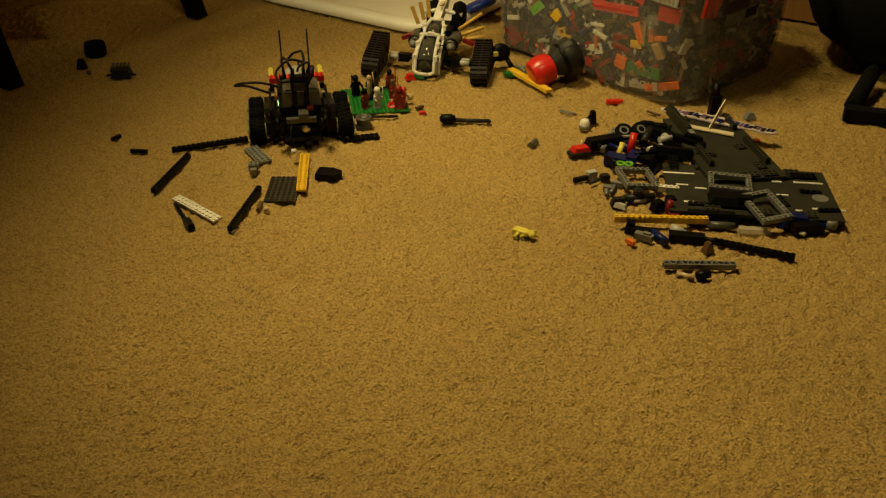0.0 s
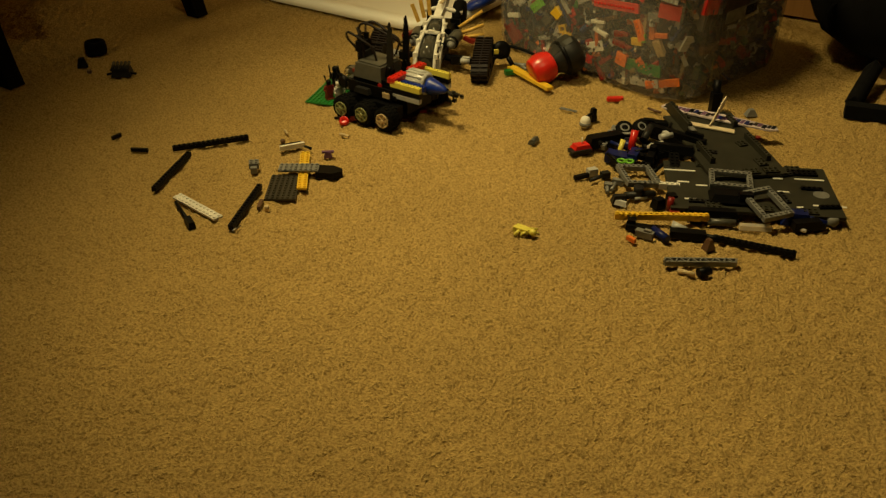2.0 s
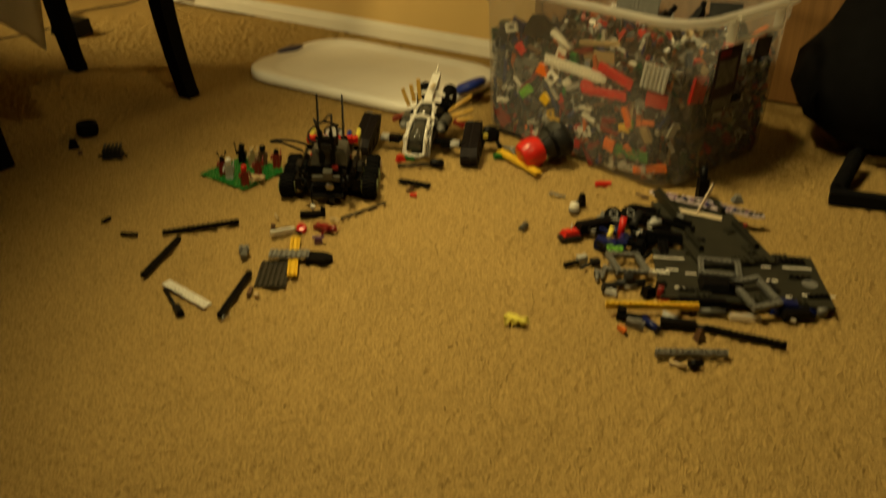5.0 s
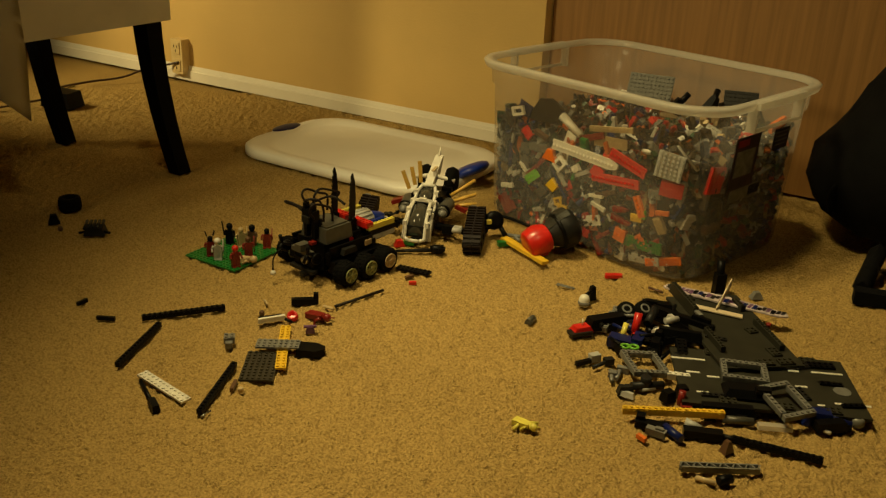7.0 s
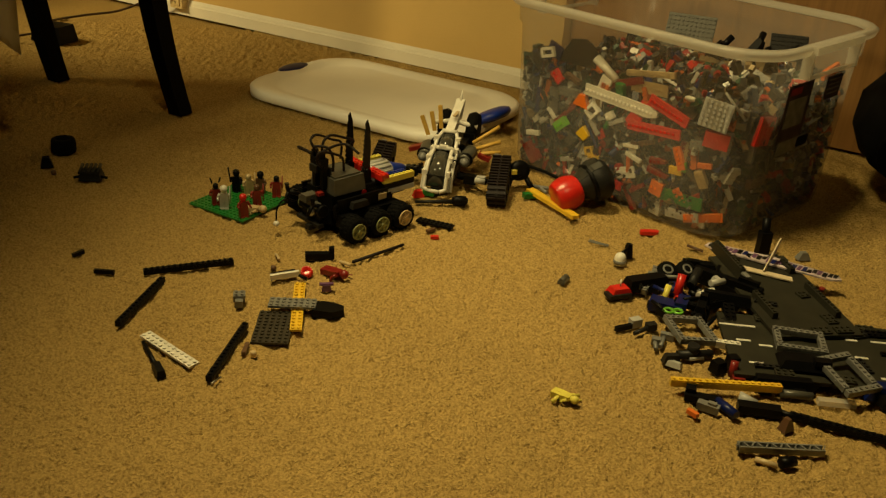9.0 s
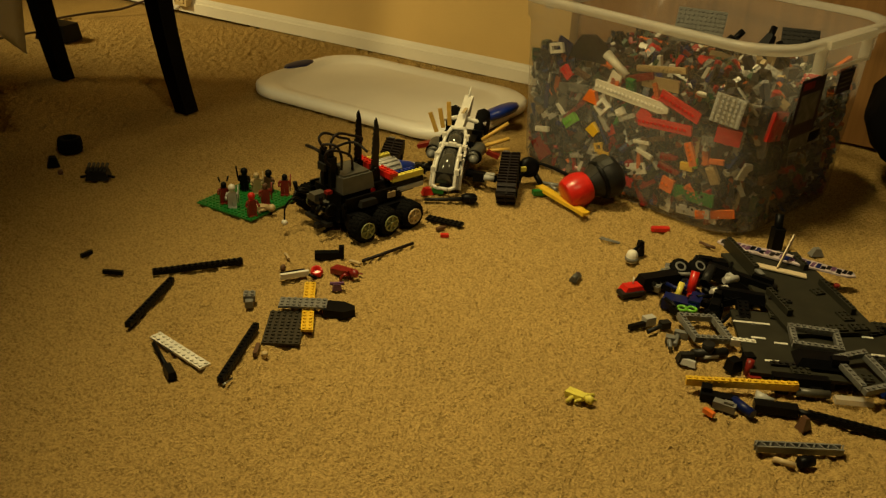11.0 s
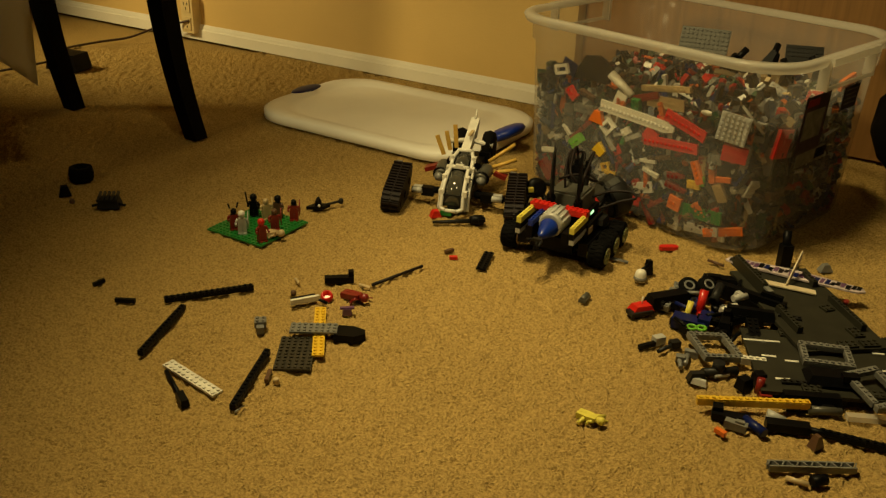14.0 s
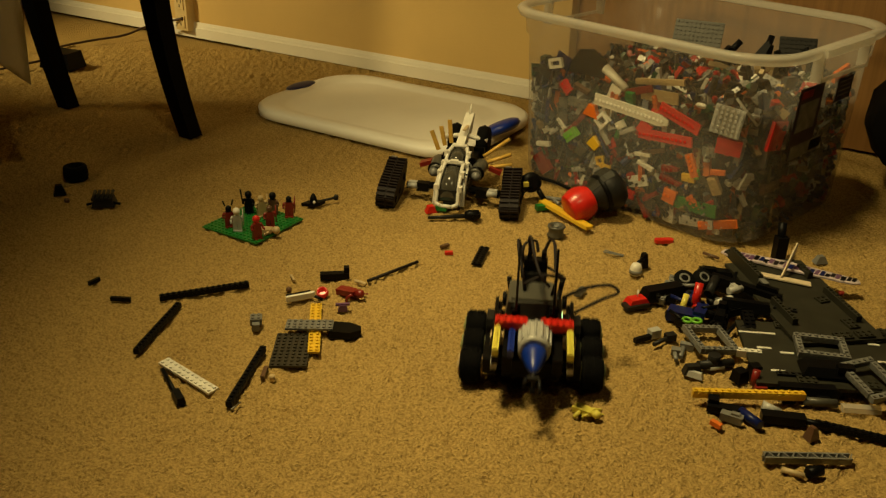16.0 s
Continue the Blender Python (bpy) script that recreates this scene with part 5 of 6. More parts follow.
for x, y, z, rz, n in ((0.432, 1.345, 0.022, -80, 15), (0.432, 1.345, 0.0316, -80, 12), (0.452, 1.220, 0.022, -80, 8), (0.541, 1.245, 0.022, -80, 11), (0.522, 1.345, 0.022, -78, 4)):
    bm = bmesh.new()
    studded(bm, n, 1, BRICK, None, 0, True)
    solid("grey_edge_brick", bm, "road", pose(x, y, z, 0, 0, rz), "dark grey brick strip along the road plate", "toy brick", "road plate strips")
brick_thing("pale_edge_tile", 6, 1, PLATE, "mid", 0.440, 1.305, 0.0335, -79, "pale grey worn strip on the road plate", studs=False)


for x, y, rz, nx, ny, mat in ((0.597, 1.172, -3, 5, 2, "black"), (0.604, 1.064, 4, 4, 1, "black"), (0.594, 1.120, -8, 4, 1, "black"), (0.566, 1.168, 20, 3, 2, "dark"), (0.545, 1.090, -80, 4, 1, "dark"),
                              (0.420, 1.075, -4, 5, 1, "dark"), (0.535, 1.195, -78, 3, 2, "road"), (0.520, 1.262, -70, 2, 2, "road"), (0.458, 1.232, -20, 4, 1, "dark")):
    brick_thing("stud_plate", nx, ny, PLATE, mat, x, y, 0.0150 if y < 1.19 else 0.0216, rz, "small dark studded plate fixed on the road plate", group="plates on the road plates", category="toy plate")
small("red_dot", lambda bm: lathe(bm, [(0.004, 0), (0.004, 0.005)], None, 10), "darkred", 0.545, 1.262, 0, "small dark red stud beside the road plate", z=0.032, bevel=0)

def open_frame(x, y, z, rz, w, d, mat, label, rx=0, ry=0):
    """A square frame of four beams with rows of holes."""
    ob = thing("open_frame", pose(x, y, z, rx, ry, rz), label, "toy frame", "open frames")
    for s in (-1, 1):
        for ln, horiz in ((w, True), (d - 0.016, False)):
            bm = bmesh.new()
            n = max(2, round(ln / S))
            m = pose(0, s * (d / 2 - 0.004), 0) if horiz else pose(s * (w / 2 - 0.004), 0, 0, 0, 0, 90)
            studded(bm, n, 1, 0.0078, m)
            for i in range(n):
                lathe(bm, [(0.0013, 0.0097), (0.0014, 0.0099)], m @ pose((i - (n - 1) / 2) * S, 0, 0), 6)
            for i in range(n - 1):
                for q in (-1, 1):
                    lathe(bm, [(0.0024, 0), (0.0024, 0.0004)], m @ pose((i - (n - 2) / 2) * S, q * 0.004, 0.004, -90 * q), 8)
            part("beam", bm, mat, ob)
    return ob


open_frame(0.337, 1.158, 0.010, 10, 0.056, 0.064, "mid", "grey square open frame among the loose parts", 0, 6)
open_frame(0.472, 1.128, 0.021, -10, 0.064, 0.052, "mid", "grey open frame lying on the road plate")
open_frame(0.508, 1.056, 0.021, 18, 0.048, 0.068, "mid", "grey open frame on the road plate's front edge", 8, -3)
small("hull_panel", lambda bm: [box(bm, (0, 0, 0.010), (0.075, 0.020, 0.014), top=(0.9, 0.6)), box(bm, (0, 0.01, 0.006), (0.09, 0.012, 0.010)), box(bm, (-0.024, -0.012, 0.004), (0.016, 0.010, 0.008)), box(bm, (0.018, -0.012, 0.005), (0.022, 0.008, 0.009), top=(0.6, 0.8))], "black", 0.430, 1.050, -4, "black hull panel below the road plate")
small("angular_hull_piece", lambda bm: [box(bm, (0, 0, 0.006), (0.062, 0.036, 0.010), top=(0.8, 0.6)), box(bm, (0.02, -0.01, 0.012), (0.02, 0.012, 0.008))], "black", 0.462, 1.082, -6, "black angular hull piece on the road plate", z=0.018)
small("blue_piece", lambda bm: [box(bm, (0, 0, 0.010), (0.046, 0.024, 0.018), top=(0.6, 0.7)), rod(bm, (0.01, 0, 0.01), (0.04, -0.01, 0.008), 0.005)], "navy", 0.552, 1.044, -8, "dark blue piece before the road plate")
small("black_piece", lambda bm: box(bm, (0, 0, 0.008), (0.040, 0.014, 0.014)), "black", 0.560, 1.026, 10, "black brick before the road plate")
small("white_pin", lambda bm: rod(bm, (-0.007, 0, 0.004), (0.007, 0, 0.004), 0.0028), "white", 0.552, 1.018, -40, "short white pin beside the blue piece", bevel=0)
small("grey_hub", lambda bm: lathe(bm, [(0.007, 0), (0.009, 0.003), (0.009, 0.012), (0.006, 0.014)], None, 12), "mid", 0.602, 1.040, 0, "small grey round hub on the carpet", bevel=0)
small("black_piece", lambda bm: box(bm, (0, 0, 0.005), (0.018, 0.010, 0.010)), "black", 0.580, 1.030, 0, "black brick before the road plate")
small("clear_bar", lambda bm: [box(bm, (0, 0, 0.004), (0.045, 0.010, 0.007))], "rim", 0.487, 1.022, -4, "pale clear bar by the yellow beam")

# grey slotted beam at the front, with two bits under it
bm = bmesh.new()
box(bm, (0, 0.0045, 0.005), (0.096, 0.0022, 0.008))
box(bm, (0, -0.0045, 0.005), (0.096, 0.0022, 0.008))
box(bm, (0, 0, 0.002), (0.096, 0.009, 0.002))
for i in range(13):
    box(bm, (-0.048 + i * 0.008, 0, 0.006), (0.0016, 0.0085, 0.007), pose(-0.048 + i * 0.008, 0, 0, 0, 0, 30 if i % 2 else -30) @ pose(0.048 - i * 0.008, 0, 0))
solid("slotted_beam", bm, "mid", pose(0.388, 0.921, 0.002, 0, 0, 1), "grey slotted beam lying upside down on the carpet", "toy beam")
small("tan_pin", lambda bm: rod(bm, (-0.012, 0, 0.004), (0.012, 0, 0.004), 0.0034), "tan", 0.366, 0.899, -25, "tan pin by the slotted beam", bevel=0)
small("black_bush", lambda bm: [rod(bm, (-0.009, 0, 0.006), (0.009, 0, 0.006), 0.006), box(bm, (0, 0.004, 0.004), (0.012, 0.008, 0.008))], "black", 0.389, 0.899, 20, "black bush piece by the slotted beam", bevel=0)
small("dark_wedge", lambda bm: box(bm, (0, 0, 0.008), (0.016, 0.012, 0.016), top=(0.3, 0.6)), "brown", 0.409, 0.967, 30, "dark brown wedge piece on the carpet")
small("red_bit", lambda bm: box(bm, (0, 0, 0.003), (0.014, 0.006, 0.006)), "orange", 0.304, 0.984, -50, "small orange-red piece on the carpet")

# dark parts under and beside the yellow beam
small("black_axle_block", lambda bm: [box(bm, (0, 0, 0.006), (0.050, 0.014, 0.011)), rod(bm, (0.02, 0, 0.006), (0.052, -0.006, 0.005), 0.004)], "black", 0.385, 0.996, -8, "black axle block under the yellow beam")
small("black_arch", lambda bm: [box(bm, (0, 0, 0.005), (0.044, 0.012, 0.009)), box(bm, (-0.015, 0.006, 0.010), (0.012, 0.012, 0.010))], "black", 0.322, 1.012, -14, "black arch piece under the yellow beam")
small("grey_clip_block", lambda bm: [box(bm, (0, 0, 0.006), (0.026, 0.010, 0.010)), box(bm, (0.004, 0, 0.012), (0.010, 0.006, 0.004))], "mid", 0.324, 0.994, -28, "grey clip block beside the yellow beam")
small("blue_axle", lambda bm: rod(bm, (-0.016, 0, 0.006), (0.016, 0, 0.006), 0.006, n=8), "navy", 0.346, 0.994, -60, "dark blue short axle", bevel=0)
small("white_cone", lambda bm: rod(bm, (-0.010, 0, 0.008), (0.012, 0, 0.006), 0.008, 0.004), "light", 0.375, 1.012, -20, "pale grey cone under the yellow beam", bevel=0)

# loose car parts at the side of the plates
CAR = thing("red_nosed_car", pose(0.290, 1.282, 0.002, 0, 0, 22), "broken toy car with red nose and black body", "toy vehicle")
for nm, mat, c, s, top in (("nose", "red", (-0.036, -0.002, 0.009), (0.034, 0.020, 0.009), (0.7, 0.8)), ("body", "black", (0.012, 0.004, 0.012), (0.070, 0.026, 0.018), (0.85, 0.7)), ("bumper", "dark", (-0.040, -0.006, 0.004), (0.036, 0.018, 0.006), (1, 1))):
    bm = bmesh.new()
    box(bm, c, s, None, top)
    part(nm, bm, mat, CAR, bevel=0.001)
bm = bmesh.new()
rod(bm, (-0.034, 0, 0.012), (-0.034, 0, 0.024), 0.0012)
part("aerial", bm, "white", CAR)


def loose_wheel(x, y, z, rx, rz):
    ob = thing("roller", pose(x, y, z, rx, 0, rz), "small black wheel with pale hub among loose parts", "wheel", "loose wheels")
    bm = bmesh.new()
    lathe(bm, [(0.008, -0.007), (0.0145, -0.007), (0.016, 0), (0.0145, 0.007), (0.008, 0.007)], None, 20)
    part("tyre", bm, "rubber", ob)
    bm = bmesh.new()
    lathe(bm, [(0.0085, -0.0072), (0.0085, 0.0072), (0.0055, 0.0074), (0.0055, 0.0060), (0.002, 0.0058)], None, 16)
    part("hub", bm, "mid", ob)


loose_wheel(0.334, 1.316, 0.020, 28, 10)
loose_wheel(0.362, 1.318, 0.022, 34, 30)
small("red_cylinder", lambda bm: [rod(bm, (0, 0, 0.010), (0.006, 0.012, 0.042), 0.0062), rod(bm, (0, 0, 0.010), (0, -0.016, 0.014), 0.005)], "red", 0.338, 1.255, 0, "upright red cylinder among loose parts", bevel=0)
small("yellow_pin", lambda bm: rod(bm, (0, 0, 0.008), (0.008, 0.014, 0.030), 0.0045), "pale", 0.316, 1.240, 0, "yellow pin among loose parts", bevel=0)
small("lime_ring", lambda bm: [tube(bm, [(c + 0.006 * math.cos(a * 0.5236), 0.006 * math.sin(a * 0.5236), 0.002) for a in range(13)], 0.0022, 6) for c in (-0.006, 0.007)], "lime", 0.322, 1.204, -6, "lime green double ring among loose parts", z=0.014, bevel=0)
small("blue_block", lambda bm: [box(bm, (0, 0, 0.010), (0.046, 0.022, 0.016)), box(bm, (0.02, 0.008, 0.018), (0.016, 0.03, 0.010))], "navy", 0.318, 1.228, -24, "dark blue block among loose parts")
small("light_block", lambda bm: box(bm, (0, 0, 0.006), (0.016, 0.011, 0.012)), "light", 0.268, 1.184, 25, "small pale grey block")
small("white_bit", lambda bm: rod(bm, (-0.014, 0, 0.008), (0.014, 0, 0.010), 0.006, n=8), "white", 0.378, 1.252, 30, "white round bit among loose parts", z=0.012, bevel=0)
small("white_brick", lambda bm: studded(bm, 4, 1, BRICK), "white", 0.381, 1.131, -8, "white brick beside the open frame", z=0.006, bevel=0)
small("white_brick", lambda bm: studded(bm, 2, 1, PLATE), "white", 0.345, 1.148, 6, "small white plate inside the grey open frame", z=0.004, bevel=0)
small("black_housing", lambda bm: [box(bm, (0, 0, 0.014), (0.040, 0.020, 0.018), top=(0.8, 0.6)), box(bm, (0, 0, 0.004), (0.034, 0.024, 0.008)), box(bm, (0.012, 0, 0.026), (0.012, 0.010, 0.008)), rod(bm, (-0.024, 0, 0.012), (-0.032, 0, 0.012), 0.006, n=8)], "black", 0.366, 1.222, 70, "black angular housing among loose parts")
small("grey_tube", lambda bm: rod(bm, (-0.016, 0, 0.022), (0.016, 0, 0.034), 0.007, n=10), "dark", 0.368, 1.285, 60, "grey tube among loose parts", bevel=0)
small("black_fender", lambda bm: prism(bm, [(-0.040, 0), (0.040, 0), (0.036, 0.010), (0.010, 0.016), (0.004, 0.010), (-0.016, 0.012), (-0.030, 0.006)], -0.006, 0.006, pose(0, 0, 0, 90)), "black", 0.405, 1.300, -44, "black curved fender among loose parts", z=0.006)
small("black_shell", lambda bm: [box(bm, (0, 0, 0.010), (0.056, 0.026, 0.018), top=(0.85, 0.55)), box(bm, (-0.010, -0.006, 0.021), (0.020, 0.010, 0.006)), box(bm, (0.030, 0.004, 0.007), (0.014, 0.018, 0.012), top=(0.6, 0.8))], "black", 0.392, 1.358, -10, "black angular shell piece behind the loose parts")
small("black_long_piece", lambda bm: [box(bm, (0, 0, 0.012), (0.105, 0.012, 0.012)), box(bm, (0.03, 0.004, 0.020), (0.03, 0.008, 0.008))], "black", 0.418, 1.290, -38, "long black slide piece among loose parts", z=0.012)
small("black_long_piece", lambda bm: [box(bm, (0, 0, 0.012), (0.070, 0.018, 0.014), top=(0.9, 0.5))], "black", 0.404, 1.238, -14, "long black slide piece among loose parts", z=0.012)
small("black_bar", lambda bm: box(bm, (0, 0, 0.004), (0.026, 0.006, 0.007)), "black", 0.250, 1.171, 28, "short black bar on the carpet")
small("blue_joint", lambda bm: [rod(bm, (-0.018, -0.004, 0.004), (0.012, 0.004, 0.006), 0.003), box(bm, (0.012, 0.004, 0.006), (0.014, 0.010, 0.010))], "dark", 0.278, 1.167, 20, "dark jointed bar on the carpet", bevel=0)
small("grey_clip", lambda bm: [rod(bm, (0, -0.014, 0.004), (0, 0.014, 0.004), 0.003), box(bm, (0.004, 0.016, 0.005), (0.018, 0.008, 0.009))], "mid", 0.297, 1.140, -20, "grey clip piece beside the open frame", bevel=0)
small("dark_engine", lambda bm: [box(bm, (-0.018, 0, 0.007), (0.024, 0.012, 0.012), top=(0.7, 0.7)), rod(bm, (-0.008, 0.006, 0.008), (0.040, 0.010, 0.006), 0.006), lathe(bm, [(0.008, 0), (0.008, 0.012)], pose(0.014, 0.010, 0.008), 10)], "dark", 0.318, 1.098, 8, "dark grey engine piece below the frame", bevel=0)
small("light_wedge", lambda bm: box(bm, (0, 0, 0.004), (0.022, 0.010, 0.007), top=(0.8, 0.5)), "light", 0.302, 1.088, -30, "pale grey wedge below the frame")
small("black_cube", lambda bm: box(bm, (0, 0, 0.008), (0.018, 0.016, 0.016), top=(0.8, 0.8)), "black", 0.357, 1.082, 30, "black block before the road plate")
small("black_cube", lambda bm: box(bm, (0, 0, 0.009), (0.016, 0.016, 0.018), top=(0.8, 0.8)), "black", 0.378, 1.092, 10, "black block before the road plate")
small("red_hook", lambda bm: [rod(bm, (0, 0, 0.004), (0.002, 0.004, 0.024), 0.005), box(bm, (0.006, -0.006, 0.005), (0.014, 0.016, 0.009))], "darkred", 0.3705, 1.066, 0, "dark red hook piece before the road plate", bevel=0)
small("brown_stick", lambda bm: rod(bm, (-0.014, 0, 0.003), (0.014, 0, 0.003), 0.0024), "brown", 0.407, 1.440, -42, "thin brown stick behind the heap", bevel=0)
small("grey_cone", lambda bm: box(bm, (0, 0, 0.006), (0.022, 0.014, 0.012), top=(0.4, 0.6)), "mid", 0.580, 1.432, 10, "small grey slope piece behind the heap")
small("black_post", lambda bm: [box(bm, (0, 0, 0.020), (0.018, 0.016, 0.04)), rod(bm, (0, 0, 0.03), (0.002, 0.010, 0.060), 0.007)], "black", 0.515, 1.440, 8, "upright black brick post by the tub")
small("white_joint", lambda bm: [rod(bm, (-0.012, 0, 0.006), (0.012, 0, 0.006), 0.005, n=8), box(bm, (0.004, 0.006, 0.006), (0.012, 0.014, 0.009), None, (0.6, 0.8))], "light", 0.396, 1.268, 24, "pale grey jointed piece among loose parts", z=0.026, bevel=0)
small("grey_tube", lambda bm: rod(bm, (-0.020, 0, 0.006), (0.020, 0.002, 0.006), 0.0055, n=10), "cover", 0.440, 1.030, -8, "grey tube behind the yellow beam's end", bevel=0)
small("grey_clip", lambda bm: [rod(bm, (-0.012, 0, 0.004), (0.012, 0.004, 0.005), 0.003), box(bm, (0.010, 0.002, 0.005), (0.010, 0.012, 0.009))], "mid", 0.288, 1.130, 75, "grey clip piece beside the open frame", bevel=0)
small("grey_clip", lambda bm: [rod(bm, (-0.010, 0, 0.004), (0.010, 0, 0.004), 0.0032), box(bm, (-0.004, 0.006, 0.006), (0.016, 0.010, 0.010), None, (0.7, 0.8))], "light", 0.334, 1.104, 15, "pale grey clip piece below the frame", bevel=0)
rng = random.Random(9)
for i in range(34):
    x, y = rng.uniform(0.30, 0.43), rng.uniform(1.17, 1.33)
    if x < 0.33 and y < 1.20:
        continue
    mat = rng.choice(("black", "black", "black", "dark", "dark", "mid", "navy", "black"))
    k = rng.random()
    if k < 0.5:
        small("loose_brick", lambda bm: studded(bm, rng.choice((2, 3, 4, 6)), rng.choice((1, 2)), BRICK), mat, x, y, rng.uniform(0, 180), "small dark brick in the heap of loose parts", z=rng.uniform(0.001, 0.012), rx=rng.uniform(-15, 15), ry=rng.uniform(-15, 15), bevel=0, category="toy brick")
    elif k < 0.8:
        small("loose_axle", lambda bm: rod(bm, (-0.016, 0, 0.004), (0.016, 0, 0.004), 0.003, n=8), mat, x, y, rng.uniform(0, 180), "small dark axle in the heap of loose parts", z=rng.uniform(0.004, 0.018), ry=rng.uniform(-14, 14), bevel=0)
    else:
        small("loose_gear", lambda bm: lathe(bm, [(0.004, 0), (0.010, 0), (0.010, 0.007), (0.004, 0.008)], None, 12), mat, x, y, 0, "small dark gear in the heap of loose parts", z=rng.uniform(0.001, 0.014), rx=rng.uniform(-20, 20), bevel=0)


def glider():
    """A small printed foam glider that lies on the upper road plate."""
    ob = thing("toy_glider", pose(0.505, 1.366, 0.024, 0, 0, -29), "printed toy glider lying on the grey road plate", "toy plane")
    bm = bmesh.new()
    prism(bm, [(-0.102, -0.010), (-0.090, -0.016), (0.0, -0.018), (0.092, -0.014), (0.104, -0.006), (0.098, 0.006), (0, 0.012), (-0.098, 0.004)], 0, 0.0025)
    w = part("wing", bm, "paper", ob, "white wing with dark purple print")
    rr = random.Random(3)
    for i in range(26):
        bm = bmesh.new()
        x = -0.093 + i * 0.0075
        y, d = rr.uniform(-0.007, 0.0), rr.uniform(0.010, 0.017)
        y = max(min(y, 0.006 - d / 2), d / 2 - 0.0135)
        prism(bm, [(x - 0.0036, y - d / 2), (x + rr.uniform(0.001, 0.0036), y - d / 2), (x + 0.0036, y + d / 2), (x - rr.uniform(0.001, 0.0036), y + d / 2)], 0.0024, 0.0030 + 0.0002 * (i % 3))
        part("print_bar", bm, ("purple", "black", "navy", "black", "purple", "track")[rr.randrange(6)], w)
    bm = bmesh.new()
    prism(bm, [(-0.040, -0.007), (0.040, -0.007), (0.038, 0.006), (-0.038, 0.006)], 0, 0.002, pose(0.002, -0.050, 0.0, 0, 0, 5))
    part("tailplane", bm, "balsa", ob, "plain pale tailplane")
    bm = bmesh.new()
    prism(bm, [(-0.042, -0.004), (0.036, -0.004), (0.050, 0.006), (0.046, 0.013), (0.026, 0.012), (-0.010, 0.007), (-0.042, 0.004)], -0.0013, 0.0013, pose(0.002, -0.022, 0.016, 90, -24, 84) @ Matrix.Scale(0.74, 4))
    part("fuselage", bm, "balsa", ob, "pale fuselage blade")


glider()


# ---- clearly seen pieces inside the tub, by its wall ----
def in_tub(name, make, mat, x, z, roll, label, depth=0.009, end=False, category="toy brick", lean=0.0):
    """A piece that lies flat against the inside of the tub's long side (or its end), x along the wall, z up; past the straight part it follows the rounded corner."""
    t = z / TH
    hx, hy, r = B_HX + (T_HX - B_HX) * t, B_HY + (T_HY - B_HY) * t, 0.074 + 0.012 * t
    if end:
        base = pose(hx - depth, x, z, 0, 0, 90)
    else:
        u = x - (hx - r)
        turn = 0.0
        if u > 0:
            for k in range(4):
                turn = math.asin(min(0.95, max(0.0, u - 0.6 * (r - r * math.cos(turn))) / r))
            base = pose(hx - r + (r - depth) * math.sin(turn), -hy + r - (r - depth) * math.cos(turn), z, 0, 0, math.degrees(turn))
        elif -x > hx - r:
            u = -x - (hx - r)
            for k in range(4):
                turn = math.asin(min(0.85, (u + 0.6 * (r - r * math.cos(turn))) / r))
            base = pose(-(hx - r) - (r - depth) * math.sin(turn), -hy + r - (r - depth) * math.cos(turn), z, 0, 0, -math.degrees(turn))
        else:
            base = pose(x, -hy + depth, z)
    bm = bmesh.new()
    make(bm)
    return solid(name, bm, mat, TUB @ base @ pose(0, 0, 0, 90 + 3 + lean, 0, 0) @ pose(0, 0, 0, 0, 0, roll), label, category)


def flat_bar(n, w, h=0.004, point=0.0):
    """A plate n studs long and w metres wide; point: how far its end narrows."""
    def make(bm):
        l = n * S / 2
        prism(bm, [(-l, -w / 2), (l - point, -w / 2), (l, -w / 5), (l, w / 5), (l - point, w / 2), (-l, w / 2)], 0, h)
        for i in range(n - 1):
            lathe(bm, [(0.0024, h), (0.0024, h + 0.0015)], pose((i - (n - 1) / 2) * S, 0, 0), 8)
    return make


def hollow(w, d, h, wall):
    """An open frame, such as a toy window."""
    def make(bm):
        for c, sz in (((0, d / 2 - wall / 2, h / 2), (w, wall, h)), ((0, -d / 2 + wall / 2, h / 2), (w, wall, h)), ((w / 2 - wall / 2, 0, h / 2), (wall, d - 2 * wall, h)), ((-w / 2 + wall / 2, 0, h / 2), (wall, d - 2 * wall, h))):
            box(bm, c, sz)
    return make


in_tub("white_beam", flat_bar(19, 0.020, 0.004, 0.016), "white", 0.016, 0.190, -3, "long white blade-like beam against the tub wall", depth=0.005, category="toy beam")
in_tub("white_beam", flat_bar(7, 0.022), "white", -0.030, 0.196, 70, "short white plate behind the long white beam", depth=0.012)
in_tub("red_plate", flat_bar(10, 0.019), "red", 0.112, 0.199, -16, "long red plate against the tub wall", depth=0.005)
in_tub("red_plate", flat_bar(13, 0.017), "red", 0.088, 0.160, 5, "long red plate against the tub wall", depth=0.005)
in_tub("red_plate", flat_bar(3, 0.024, 0.008), "red", 0.046, 0.166, 60, "short red brick at the end of the long red plate", depth=0.010)
in_tub("grey_plate", lambda bm: studded(bm, 6, 6, 0.003), "light", 0.198, 0.214, -8, "square grey studded plate against the tub wall", depth=0.005)
in_tub("dark_plate", lambda bm: studded(bm, 10, 4, 0.003, studs=False), "navy", -0.160, 0.214, 70, "dark blue plate standing against the tub wall", depth=0.024)
in_tub("dark_wing", lambda bm: prism(bm, [(-0.045, -0.020), (0.040, -0.026), (0.046, 0.006), (0.020, 0.024), (-0.010, 0.022)], 0, 0.004), "dark", -0.105, 0.246, 6, "dark grey wing plate leaning in the tub", depth=0.030)
